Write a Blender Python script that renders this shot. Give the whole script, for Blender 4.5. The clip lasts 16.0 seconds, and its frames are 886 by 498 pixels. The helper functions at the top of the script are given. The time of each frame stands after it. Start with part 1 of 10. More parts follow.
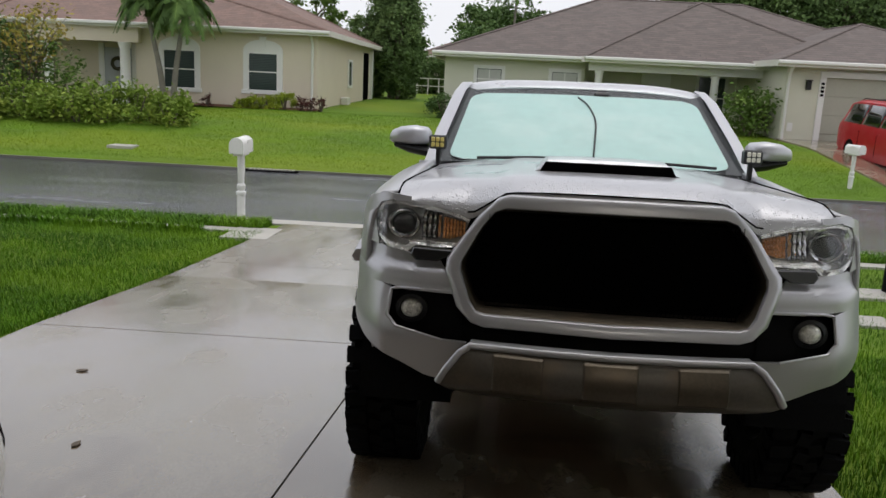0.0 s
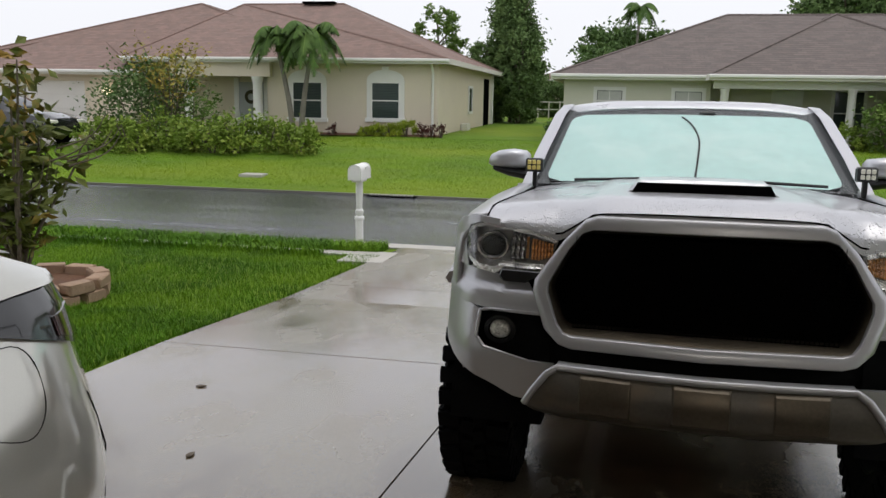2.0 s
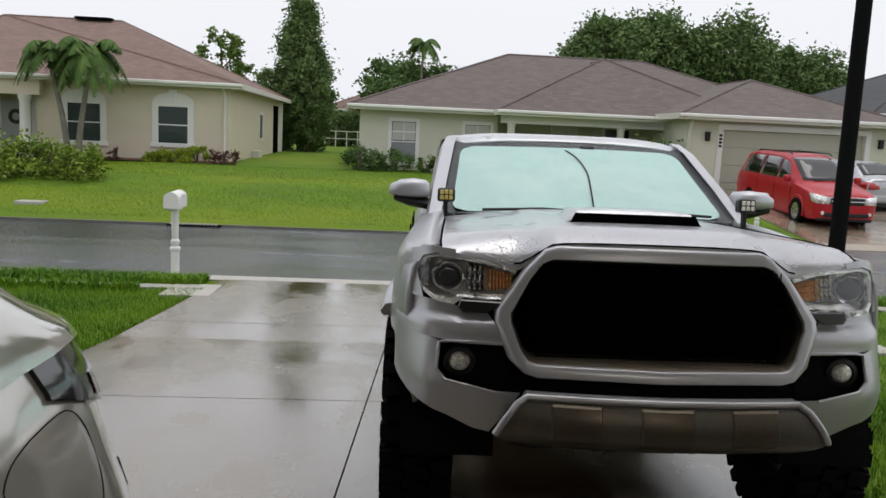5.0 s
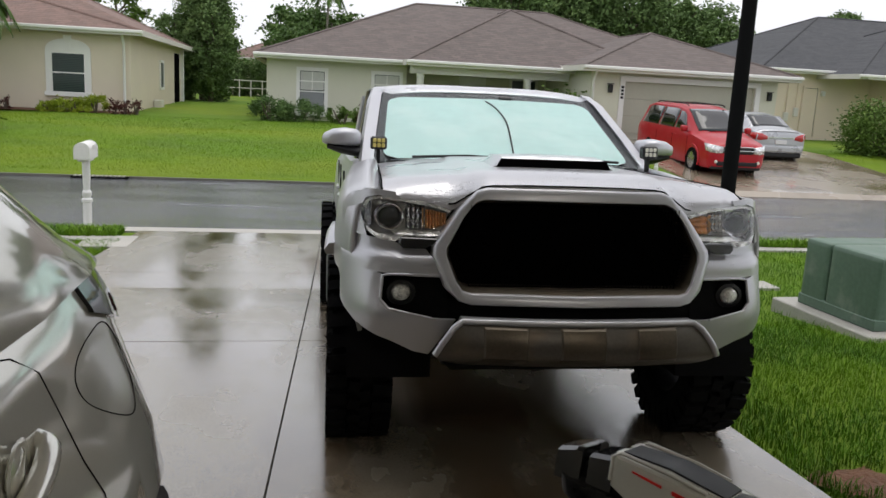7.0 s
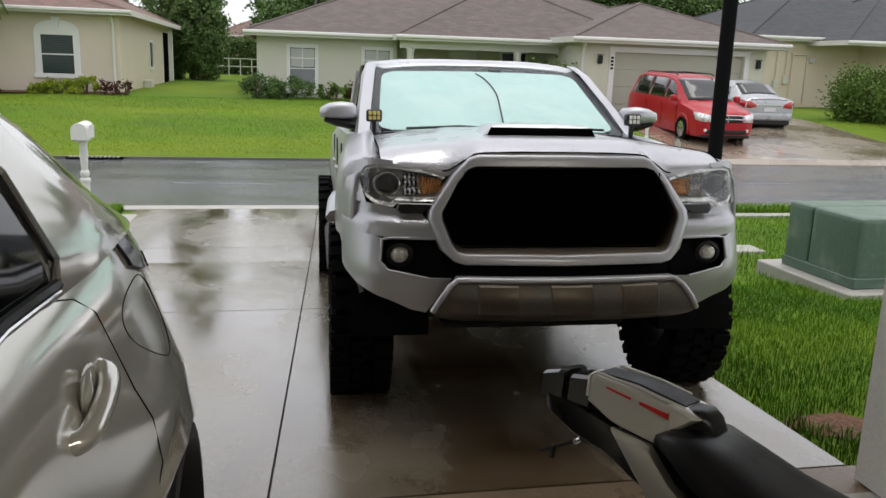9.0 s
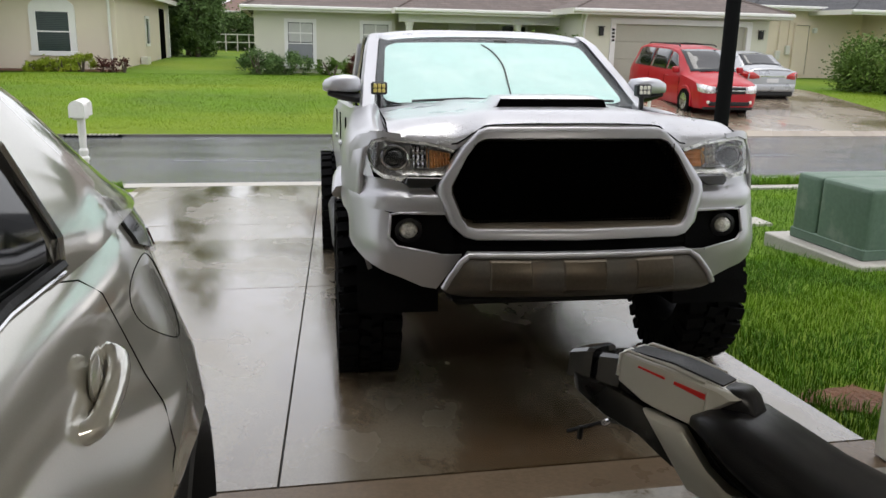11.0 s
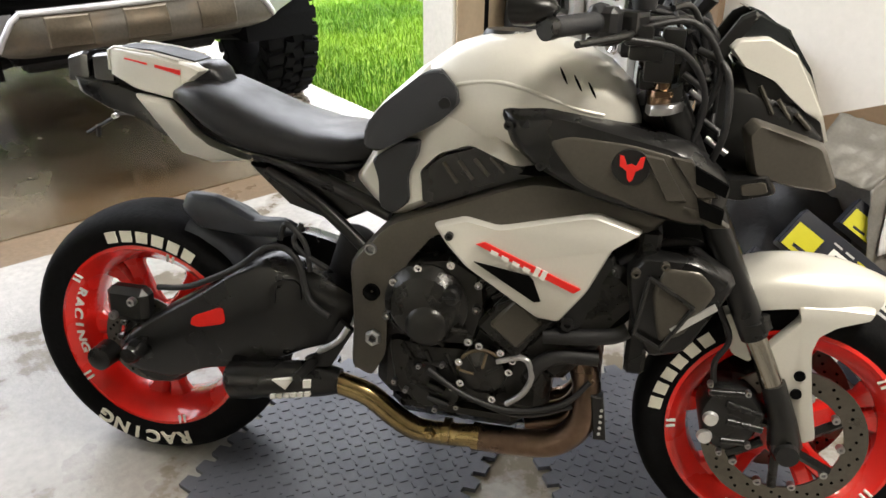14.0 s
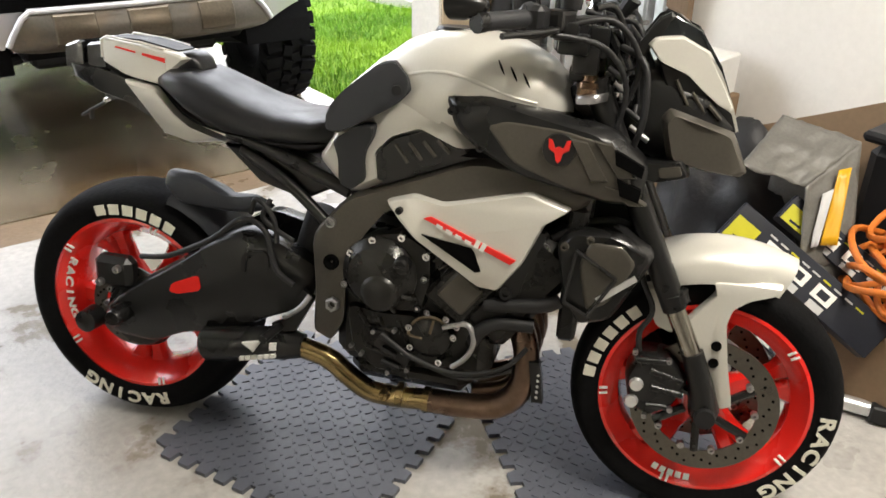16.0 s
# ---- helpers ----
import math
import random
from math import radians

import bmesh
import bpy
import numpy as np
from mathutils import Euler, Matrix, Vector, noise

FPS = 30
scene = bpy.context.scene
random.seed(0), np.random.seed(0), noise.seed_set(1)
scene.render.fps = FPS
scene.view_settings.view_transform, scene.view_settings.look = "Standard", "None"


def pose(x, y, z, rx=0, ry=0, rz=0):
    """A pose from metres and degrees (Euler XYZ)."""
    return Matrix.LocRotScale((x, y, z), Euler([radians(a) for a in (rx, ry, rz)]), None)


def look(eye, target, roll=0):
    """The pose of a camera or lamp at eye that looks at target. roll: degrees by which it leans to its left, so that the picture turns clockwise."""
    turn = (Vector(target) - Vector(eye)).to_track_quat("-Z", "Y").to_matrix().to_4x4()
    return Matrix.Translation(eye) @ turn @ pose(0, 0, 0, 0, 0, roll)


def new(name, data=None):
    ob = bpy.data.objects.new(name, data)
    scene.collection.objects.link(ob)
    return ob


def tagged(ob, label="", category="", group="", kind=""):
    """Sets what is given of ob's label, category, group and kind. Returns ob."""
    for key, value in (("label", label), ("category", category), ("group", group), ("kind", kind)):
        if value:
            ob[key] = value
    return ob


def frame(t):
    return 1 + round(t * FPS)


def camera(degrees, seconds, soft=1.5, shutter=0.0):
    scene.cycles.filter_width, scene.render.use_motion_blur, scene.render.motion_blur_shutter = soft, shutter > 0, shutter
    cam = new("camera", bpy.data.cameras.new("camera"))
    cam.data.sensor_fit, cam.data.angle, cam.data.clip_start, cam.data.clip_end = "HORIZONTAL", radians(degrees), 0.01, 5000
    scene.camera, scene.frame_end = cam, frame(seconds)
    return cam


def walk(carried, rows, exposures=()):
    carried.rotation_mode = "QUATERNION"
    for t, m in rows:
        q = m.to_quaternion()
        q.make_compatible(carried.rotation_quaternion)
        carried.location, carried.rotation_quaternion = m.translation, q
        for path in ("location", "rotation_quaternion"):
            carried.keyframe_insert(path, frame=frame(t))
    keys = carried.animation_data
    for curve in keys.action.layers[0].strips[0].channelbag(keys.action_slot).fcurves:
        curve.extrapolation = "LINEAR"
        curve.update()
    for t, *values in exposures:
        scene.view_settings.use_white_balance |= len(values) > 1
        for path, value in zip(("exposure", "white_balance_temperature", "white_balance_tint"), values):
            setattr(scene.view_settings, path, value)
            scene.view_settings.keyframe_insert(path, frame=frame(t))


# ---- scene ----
cam = camera(56.8, 16.0, soft=1.5, shutter=0.4)
PATH = [
    (0, (0.939, 1.772, 1.574), (0.857, 3.728, 1.164), 2.8),
    (0.5, (1.058, 1.754, 1.583), (0.888, 3.708, 1.193), 2.0),
    (1, (1.08, 1.735, 1.591), (0.777, 3.679, 1.228), 1.1),
    (1.5, (1.071, 1.746, 1.585), (0.715, 3.682, 1.23), 0.8),
    (2, (1.068, 1.746, 1.578), (0.686, 3.675, 1.216), 1.0),
    (2.5, (1.055, 1.777, 1.572), (0.67, 3.704, 1.199), 0.9),
    (3, (0.988, 1.794, 1.561), (0.653, 3.73, 1.186), 1.1),
    (3.5, (0.768, 1.846, 1.559), (0.615, 3.807, 1.199), 0.9),
    (4, (0.621, 1.857, 1.561), (0.619, 3.841, 1.305), 1.8),
    (6.3, (0.262, 1.568, 1.553), (0.58, 3.511, 1.202), 3.0),
    (6.5, (0.252, 1.545, 1.557), (0.608, 3.479, 1.194), 3.1),
    (7, (0.264, 1.463, 1.56), (0.639, 3.39, 1.177), 3.0),
    (7.5, (0.291, 1.329, 1.541), (0.654, 3.256, 1.146), 2.4),
    (8, (0.266, 1.259, 1.55), (0.634, 3.181, 1.136), 1.8),
    (8.5, (0.239, 1.266, 1.557), (0.62, 3.184, 1.136), 1.7),
    (9, (0.217, 1.25, 1.554), (0.607, 3.162, 1.113), 1.9),
    (11.3, (0.191, 1.351, 1.524), (0.585, 3.242, 1.006), 1.2),
    (11.5, (0.199, 1.36, 1.514), (0.64, 3.235, 0.977), 1.4),
    (12, (0.252, 1.346, 1.484), (1.011, 3.077, 0.831), 2.0),
    (12.5, (0.303, 1.287, 1.471), (1.374, 2.768, 0.659), 1.0),
    (13, (0.339, 1.226, 1.448), (1.545, 2.536, 0.539), 2.4),
    (13.5, (0.335, 1.001, 1.451), (1.415, 2.4, 0.517), 1.4),
    (14, (0.36, 0.857, 1.458), (1.394, 2.262, 0.48), 0.3),
    (14.5, (0.362, 0.92, 1.442), (1.484, 2.24, 0.443), 2.7),
    (15, (0.363, 0.922, 1.447), (1.513, 2.214, 0.444), 3.5),
    (15.5, (0.349, 0.816, 1.474), (1.46, 2.169, 0.507), 3.0),
    (16, (0.352, 0.632, 1.468), (1.376, 2.064, 0.519), 1.3),
]
EXPOSURES = [(0, -0.08), (2, -0.02), (3.5, 0.0), (4.0, -0.14), (4.6, -0.12), (6.5, 0.03), (7.2, 0.10), (9.2, 0.22), (11.4, 0.48), (12.1, 0.95), (12.6, 1.95), (13.2, 2.45), (16, 2.55)]
walk(cam, [(t, look(eye, target, roll)) for t, eye, target, roll in PATH], EXPOSURES)

# ---- sky and light: a wet overcast day ----
world = bpy.data.worlds.new("sky")
scene.world = world
world.use_nodes = True
wn = world.node_tree.nodes
wl = world.node_tree.links
wn.clear()
w_out = wn.new("ShaderNodeOutputWorld")
w_bg = wn.new("ShaderNodeBackground")
w_sky = wn.new("ShaderNodeTexSky")
w_sky.sky_type = "NISHITA"
w_sky.sun_disc = False
w_sky.sun_elevation, w_sky.sun_rotation = radians(79), radians(45)
w_sky.dust_density, w_sky.air_density, w_sky.ozone_density = 6.0, 1.0, 1.0
w_mix = wn.new("ShaderNodeMix")
w_mix.data_type = "RGBA"
w_mix.inputs[0].default_value = 0.9
w_mix.inputs[7].default_value = (7.4, 7.5, 7.9, 1)
wl.new(w_sky.outputs[0], w_mix.inputs[6])
wl.new(w_mix.outputs[2], w_bg.inputs[0])
w_bg.inputs[1].default_value = 0.138
wl.new(w_bg.outputs[0], w_out.inputs[0])

sun_data = bpy.data.lights.new("sun", "SUN")
sun_data.energy, sun_data.angle, sun_data.color = 0.9, radians(40), (1.0, 0.97, 0.92)
sun = new("sun", sun_data)
sun.matrix_world = look((0, 0, 60), (-8, -8, 0))


# ---- materials ----
def mat(name, color, rough=0.5, metal=0.0, vary=0.15, scale=6.0, fine=60.0, bump=0.0, bump_scale=0.0, coat=0.0, rough_vary=0.1,
        spread=0.0, stain=None, stain_scale=1.0, stain_low=0.5, stain_high=0.65, stain_rough=None, trans=0.0, ior=1.45, alpha=1.0, stretch=None, sheen=0.0):
    """A surface with two scales of variation, relief, and optional stains of their own colour."""
    m = bpy.data.materials.new(name)
    m.use_nodes = True
    nt = m.node_tree
    b = nt.nodes["Principled BSDF"]
    N, L = nt.nodes.new, nt.links.new
    tc = N("ShaderNodeTexCoord")
    vec = tc.outputs["Object"]
    if stretch:
        mp = N("ShaderNodeMapping")
        mp.inputs["Scale"].default_value = stretch
        L(vec, mp.inputs[0])
        vec = mp.outputs[0]
    n1 = N("ShaderNodeTexNoise")
    n1.inputs["Scale"].default_value, n1.inputs["Detail"].default_value = scale, 5
    n2 = N("ShaderNodeTexNoise")
    n2.inputs["Scale"].default_value, n2.inputs["Detail"].default_value = fine, 3
    L(vec, n1.inputs[0]), L(vec, n2.inputs[0])
    add = N("ShaderNodeMath")
    add.operation = "ADD"
    L(n1.outputs[0], add.inputs[0]), L(n2.outputs[0], add.inputs[1])
    value = add.outputs[0]
    if spread:
        oi = N("ShaderNodeObjectInfo")
        ad2 = N("ShaderNodeMath")
        ad2.operation, ad2.inputs[1].default_value = "MULTIPLY_ADD", spread
        L(oi.outputs["Random"], ad2.inputs[0]), L(value, ad2.inputs[2])
        value = ad2.outputs[0]
    ramp = N("ShaderNodeMapRange")
    ramp.inputs[1].default_value, ramp.inputs[2].default_value = 0.6, 1.4 + spread
    ramp.inputs[3].default_value, ramp.inputs[4].default_value = 1 - vary, 1 + vary
    L(value, ramp.inputs[0])
    mul = N("ShaderNodeMix")
    mul.data_type, mul.blend_type = "RGBA", "MULTIPLY"
    mul.inputs[0].default_value = 1.0
    mul.inputs[6].default_value = (*color, 1)
    L(ramp.outputs[0], mul.inputs[7])
    col = mul.outputs[2]
    rr = N("ShaderNodeMapRange")
    rr.inputs[1].default_value, rr.inputs[2].default_value = 0.3, 0.7
    rr.inputs[3].default_value, rr.inputs[4].default_value = max(rough - rough_vary, 0.02), min(rough + rough_vary, 1)
    L(n1.outputs[0], rr.inputs[0])
    rough_out = rr.outputs[0]
    if stain:
        n3 = N("ShaderNodeTexNoise")
        n3.inputs["Scale"].default_value, n3.inputs["Detail"].default_value, n3.inputs["Roughness"].default_value = stain_scale, 6, 0.6
        L(vec, n3.inputs[0])
        sr = N("ShaderNodeMapRange")
        sr.interpolation_type = "SMOOTHSTEP"
        sr.inputs[1].default_value, sr.inputs[2].default_value = stain_low, stain_high
        L(n3.outputs[0], sr.inputs[0])
        mx = N("ShaderNodeMix")
        mx.data_type = "RGBA"
        mx.inputs[7].default_value = (*stain, 1)
        L(sr.outputs[0], mx.inputs[0]), L(col, mx.inputs[6])
        col = mx.outputs[2]
        if stain_rough is not None:
            mf = N("ShaderNodeMix")
            mf.inputs[3].default_value = stain_rough
            L(sr.outputs[0], mf.inputs[0]), L(rough_out, mf.inputs[2])
            rough_out = mf.outputs[0]
    L(col, b.inputs["Base Color"])
    L(rough_out, b.inputs["Roughness"])
    b.inputs["Metallic"].default_value = metal
    b.inputs["Coat Weight"].default_value = coat
    b.inputs["Coat Roughness"].default_value = 0.04
    b.inputs["Transmission Weight"].default_value = trans
    b.inputs["IOR"].default_value = ior
    b.inputs["Alpha"].default_value = alpha
    b.inputs["Sheen Weight"].default_value = sheen
    if bump:
        bp = N("ShaderNodeBump")
        bp.inputs["Strength"].default_value = 1.0
        bp.inputs["Distance"].default_value = bump
        nb = n2
        if bump_scale:
            nb = N("ShaderNodeTexNoise")
            nb.inputs["Scale"].default_value, nb.inputs["Detail"].default_value = bump_scale, 4
            L(vec, nb.inputs[0])
        L(nb.outputs[0], bp.inputs["Height"])
        L(bp.outputs[0], b.inputs["Normal"])
    return m


def glow(name, color, strength):
    m = bpy.data.materials.new(name)
    m.use_nodes = True
    b = m.node_tree.nodes["Principled BSDF"]
    b.inputs["Base Color"].default_value = (*color, 1)
    b.inputs["Emission Color"].default_value = (*color, 1)
    b.inputs["Emission Strength"].default_value = strength
    return m


def droplets(m, scale=90.0, height=0.002, low=0.55):
    """Rain drops standing on a painted surface."""
    nt = m.node_tree
    b = nt.nodes["Principled BSDF"]
    tc = nt.nodes.new("ShaderNodeTexCoord")
    vo = nt.nodes.new("ShaderNodeTexVoronoi")
    vo.inputs["Scale"].default_value = scale
    vo.inputs["Randomness"].default_value = 1.0
    no = nt.nodes.new("ShaderNodeTexNoise")
    no.inputs["Scale"].default_value = scale * 0.12
    mr = nt.nodes.new("ShaderNodeMapRange")
    mr.inputs[1].default_value, mr.inputs[2].default_value, mr.inputs[3].default_value, mr.inputs[4].default_value = 0.0, 0.42, 1.0, 0.0
    mr.interpolation_type = "SMOOTHERSTEP"
    mg = nt.nodes.new("ShaderNodeMapRange")
    mg.inputs[1].default_value, mg.inputs[2].default_value = low - 0.12, low
    mu = nt.nodes.new("ShaderNodeMath")
    mu.operation = "MULTIPLY"
    bp = nt.nodes.new("ShaderNodeBump")
    bp.inputs["Distance"].default_value = height
    L = nt.links.new
    L(tc.outputs["Object"], vo.inputs["Vector"]), L(tc.outputs["Object"], no.inputs["Vector"])
    L(vo.outputs["Distance"], mr.inputs[0]), L(no.outputs[0], mg.inputs[0])
    L(mr.outputs[0], mu.inputs[0]), L(mg.outputs[0], mu.inputs[1])
    L(mu.outputs[0], bp.inputs["Height"]), L(bp.outputs[0], b.inputs["Normal"]), L(bp.outputs[0], b.inputs["Coat Normal"])
    return m


M = {}
M["grass"] = mat("grass", (0.100, 0.190, 0.004), 0.95, vary=0.35, scale=0.9, fine=30, bump=0.03, bump_scale=30, stain=(0.165, 0.235, 0.006), stain_scale=0.13, stain_low=0.40, stain_high=0.66, stretch=(0.7, 1.5, 1))
M["blade"] = mat("grass_blade", (0.120, 0.225, 0.005), 0.95, vary=0.4, scale=1.2, fine=30, stain=(0.195, 0.275, 0.008), stain_scale=0.13, stain_low=0.40, stain_high=0.66, stretch=(0.7, 1.5, 1))
M["blade_near"] = mat("wet_grass_blade", (0.075, 0.180, 0.005), 0.6, vary=0.55, scale=1.6, fine=40, stain=(0.135, 0.250, 0.008), stain_scale=0.8, stain_low=0.46, stain_high=0.62)
M["blade_near"].node_tree.nodes["Principled BSDF"].inputs["Specular IOR Level"].default_value = 0.25
M["blade"].node_tree.nodes["Principled BSDF"].inputs["Specular IOR Level"].default_value = 0.12
M["soil"] = mat("soil", (0.15, 0.072, 0.038), 0.85, vary=0.4, scale=5, fine=50, bump=0.02, bump_scale=30)
M["concrete"] = mat("wet_concrete", (0.185, 0.155, 0.112), 0.26, vary=0.22, scale=1.6, fine=70, bump=0.0008, bump_scale=120, rough_vary=0.14,
                    stain=(0.092, 0.060, 0.032), coat=1.0, stain_scale=0.75, stain_low=0.44, stain_high=0.60, stain_rough=0.05, spread=0.06, stretch=(1.5, 0.75, 1))
nt = M["concrete"].node_tree
film = nt.nodes.new("ShaderNodeMapRange")
film.inputs[1].default_value, film.inputs[2].default_value, film.inputs[3].default_value, film.inputs[4].default_value = 0.0, 1.0, 0.22, 0.09
nt.links.new([n for n in nt.nodes if n.type == "MAP_RANGE" and n.interpolation_type == "SMOOTHSTEP"][0].outputs[0], film.inputs[0])
nt.links.new(film.outputs[0], nt.nodes["Principled BSDF"].inputs["Coat Roughness"])
nt.nodes["Principled BSDF"].inputs["Coat IOR"].default_value = 1.65
M["concrete_far"] = mat("damp_concrete", (0.33, 0.275, 0.21), 0.32, vary=0.2, scale=1.2, fine=60, coat=0.6, stain=(0.20, 0.155, 0.105), stain_scale=0.6, stain_low=0.42, stain_high=0.62, stain_rough=0.12)
M["garage_concrete"] = mat("garage_concrete", (0.40, 0.385, 0.36), 0.36, vary=0.2, scale=2.5, fine=40, bump=0.0012, bump_scale=90,
                           stain=(0.20, 0.172, 0.132), stain_scale=2.8, stain_low=0.5, stain_high=0.6, stain_rough=0.25)
M["threshold"] = mat("stained_concrete", (0.17, 0.122, 0.078), 0.35, vary=0.22, scale=3, fine=50, bump=0.001, bump_scale=90)
M["joint"] = mat("joint_dirt", (0.05, 0.047, 0.042), 0.7, vary=0.3)
M["asphalt"] = mat("wet_asphalt", (0.085, 0.088, 0.098), 0.17, vary=0.25, scale=1.2, fine=160, bump=0.002, bump_scale=220, rough_vary=0.14,
                   stain=(0.045, 0.047, 0.052), stain_scale=0.5, stain_low=0.44, stain_high=0.56, stain_rough=0.045, stretch=(0.35, 1.6, 1))
M["kerb_wet"] = mat("wet_kerb", (0.15, 0.14, 0.12), 0.4, vary=0.3, scale=3, fine=50)
M["kerb"] = mat("kerb_concrete", (0.42, 0.40, 0.36), 0.5, vary=0.2, scale=3, fine=50)
M["stucco"] = mat("beige_stucco", (0.68, 0.605, 0.48), 0.85, vary=0.07, scale=0.8, fine=60, bump=0.004, bump_scale=70)
M["stucco_green"] = mat("sage_stucco", (0.64, 0.63, 0.515), 0.85, vary=0.07, scale=0.8, fine=60, bump=0.004, bump_scale=70)
M["stucco_tan"] = mat("tan_stucco", (0.74, 0.64, 0.50), 0.85, vary=0.07, scale=0.8, fine=60, bump=0.004, bump_scale=70)
M["trim"] = mat("white_trim", (0.78, 0.77, 0.74), 0.5, vary=0.05, scale=2, fine=30)
M["fascia"] = mat("fascia_paint", (0.66, 0.64, 0.58), 0.5, vary=0.06, scale=2, fine=30)
M["garage_door"] = mat("garage_door_paint", (0.74, 0.72, 0.68), 0.5, vary=0.05, scale=1.5, fine=20)
M["garage_door_sage"] = mat("garage_door_sage", (0.44, 0.43, 0.35), 0.5, vary=0.05, scale=1.5, fine=20)
M["window"] = mat("window_glass", (0.03, 0.045, 0.045), 0.06, vary=0.2, scale=0.5, fine=3, rough_vary=0.02)
# Glossless near-black, mostly the shade of gaps, holes and openings as colour.
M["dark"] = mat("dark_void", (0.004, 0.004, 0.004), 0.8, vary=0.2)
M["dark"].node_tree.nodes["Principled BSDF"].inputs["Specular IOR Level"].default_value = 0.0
M["white_wall"] = mat("drywall_white", (0.80, 0.775, 0.735), 0.8, vary=0.04, scale=1.2, fine=40, bump=0.001, bump_scale=60)
M["tan_wall"] = mat("drywall_tan", (0.55, 0.44, 0.31), 0.8, vary=0.08, scale=1.2, fine=40, bump=0.001, bump_scale=60)
M["jamb"] = mat("jamb_paint", (0.80, 0.77, 0.70), 0.6, vary=0.08, scale=3, fine=45, bump=0.002, bump_scale=50)


def shingles(name, color):
    """Asphalt roof shingles in courses."""
    m = mat(name, color, 0.8, vary=0.22, scale=3.0, fine=26, bump=0.004, bump_scale=40)
    nt = m.node_tree
    b = nt.nodes["Principled BSDF"]
    br = nt.nodes.new("ShaderNodeTexBrick")
    tc = nt.nodes.new("ShaderNodeTexCoord")
    br.inputs["Scale"].default_value = 1.0
    br.inputs["Brick Width"].default_value, br.inputs["Row Height"].default_value = 0.30, 0.07
    br.inputs["Mortar Size"].default_value = 0.004
    br.inputs["Color1"].default_value, br.inputs["Color2"].default_value, br.inputs["Mortar"].default_value = (1.12, 1.1, 1.1, 1), (0.86, 0.86, 0.86, 1), (0.5, 0.5, 0.5, 1)
    old = b.inputs["Base Color"].links[0].from_socket
    mx = nt.nodes.new("ShaderNodeMix")
    mx.data_type, mx.blend_type, mx.inputs[0].default_value = "RGBA", "MULTIPLY", 1.0
    mp = nt.nodes.new("ShaderNodeMapping")
    nt.links.new(tc.outputs["Object"], mp.inputs[0])
    mp.inputs["Rotation"].default_value = (radians(90), 0, 0)
    nt.links.new(mp.outputs[0], br.inputs[0])
    nt.links.new(old, mx.inputs[6]), nt.links.new(br.outputs[0], mx.inputs[7])
    nt.links.new(mx.outputs[2], b.inputs["Base Color"])
    return m


M["roof_brown"] = shingles("brown_shingles", (0.215, 0.142, 0.118))
M["roof_taupe"] = shingles("taupe_shingles", (0.145, 0.118, 0.108))
M["roof_grey"] = shingles("grey_shingles", (0.060, 0.062, 0.068))


# ---- building blocks ----
def part(name, bm, material, parent=None, label="", smooth=False, kind=""):
    me = bpy.data.meshes.new(name)
    bmesh.ops.recalc_face_normals(bm, faces=bm.faces)
    bm.to_mesh(me)
    bm.free()
    for mm in (material if isinstance(material, (list, tuple)) else [material]):
        me.materials.append(mm)
    if smooth:
        me.shade_smooth()
        me.set_sharp_from_angle(angle=radians(smooth if smooth is not True else 40))
    ob = new(name, me)
    if parent is not None:
        ob.parent = parent
    if label or kind:
        tagged(ob, label, kind=kind)
    return ob


def thing(name, m, label, category, group="", kind=""):
    ob = new(name)
    ob.empty_display_size = 0.1
    ob.matrix_world = m
    return tagged(ob, label, category, group, kind)


def box(bm, x0, x1, y0, y1, z0, z1, bevel=0.0, m=None, seg=1):
    vs = [bm.verts.new((x, y, z)) for x in (x0, x1) for y in (y0, y1) for z in (z0, z1)]
    fs = [bm.faces.new([vs[i] for i in f]) for f in ((0, 1, 3, 2), (4, 6, 7, 5), (0, 4, 5, 1), (2, 3, 7, 6), (0, 2, 6, 4), (1, 5, 7, 3))]
    if m is not None:
        bmesh.ops.transform(bm, matrix=m, verts=vs)
    if bevel:
        es = list({e for f in fs for e in f.edges})
        bmesh.ops.bevel(bm, geom=es, offset=bevel, segments=seg, affect="EDGES", profile=0.6)
    return vs


def B(x0, x1, y0, y1, z0, z1, bevel=0.0, m=None, seg=1):
    bm = bmesh.new()
    box(bm, x0, x1, y0, y1, z0, z1, bevel, m, seg)
    return bm


def ring(bm, centre, a, b, r, seg, r2=None):
    r2 = r if r2 is None else r2
    return [bm.verts.new(centre + a * (r * math.cos(2 * math.pi * i / seg)) + b * (r2 * math.sin(2 * math.pi * i / seg))) for i in range(seg)]


def bridge(bm, r0, r1):
    n = len(r0)
    return [bm.faces.new((r0[i], r0[(i + 1) % n], r1[(i + 1) % n], r1[i])) for i in range(n)]


def tube(bm, pts, r, seg=8, caps=True):
    """A round bar along a line of points; r is one radius or one for each point."""
    pts = [Vector(p) for p in pts]
    rs = r if isinstance(r, (list, tuple)) else [r] * len(pts)
    rings = []
    ref = Vector((0, 0, 1))
    a = None
    for i, p in enumerate(pts):
        t = (pts[min(i + 1, len(pts) - 1)] - pts[max(i - 1, 0)]).normalized()
        if a is None:
            a = t.cross(ref if abs(t.dot(ref)) < 0.9 else Vector((1, 0, 0))).normalized()
        else:
            a = (a - t * a.dot(t)).normalized()
        rings.append(ring(bm, p, a, t.cross(a), rs[i], seg))
    for r0, r1 in zip(rings, rings[1:]):
        bridge(bm, r0, r1)
    if caps:
        bm.faces.new(rings[0][::-1]), bm.faces.new(rings[-1])
    return bm


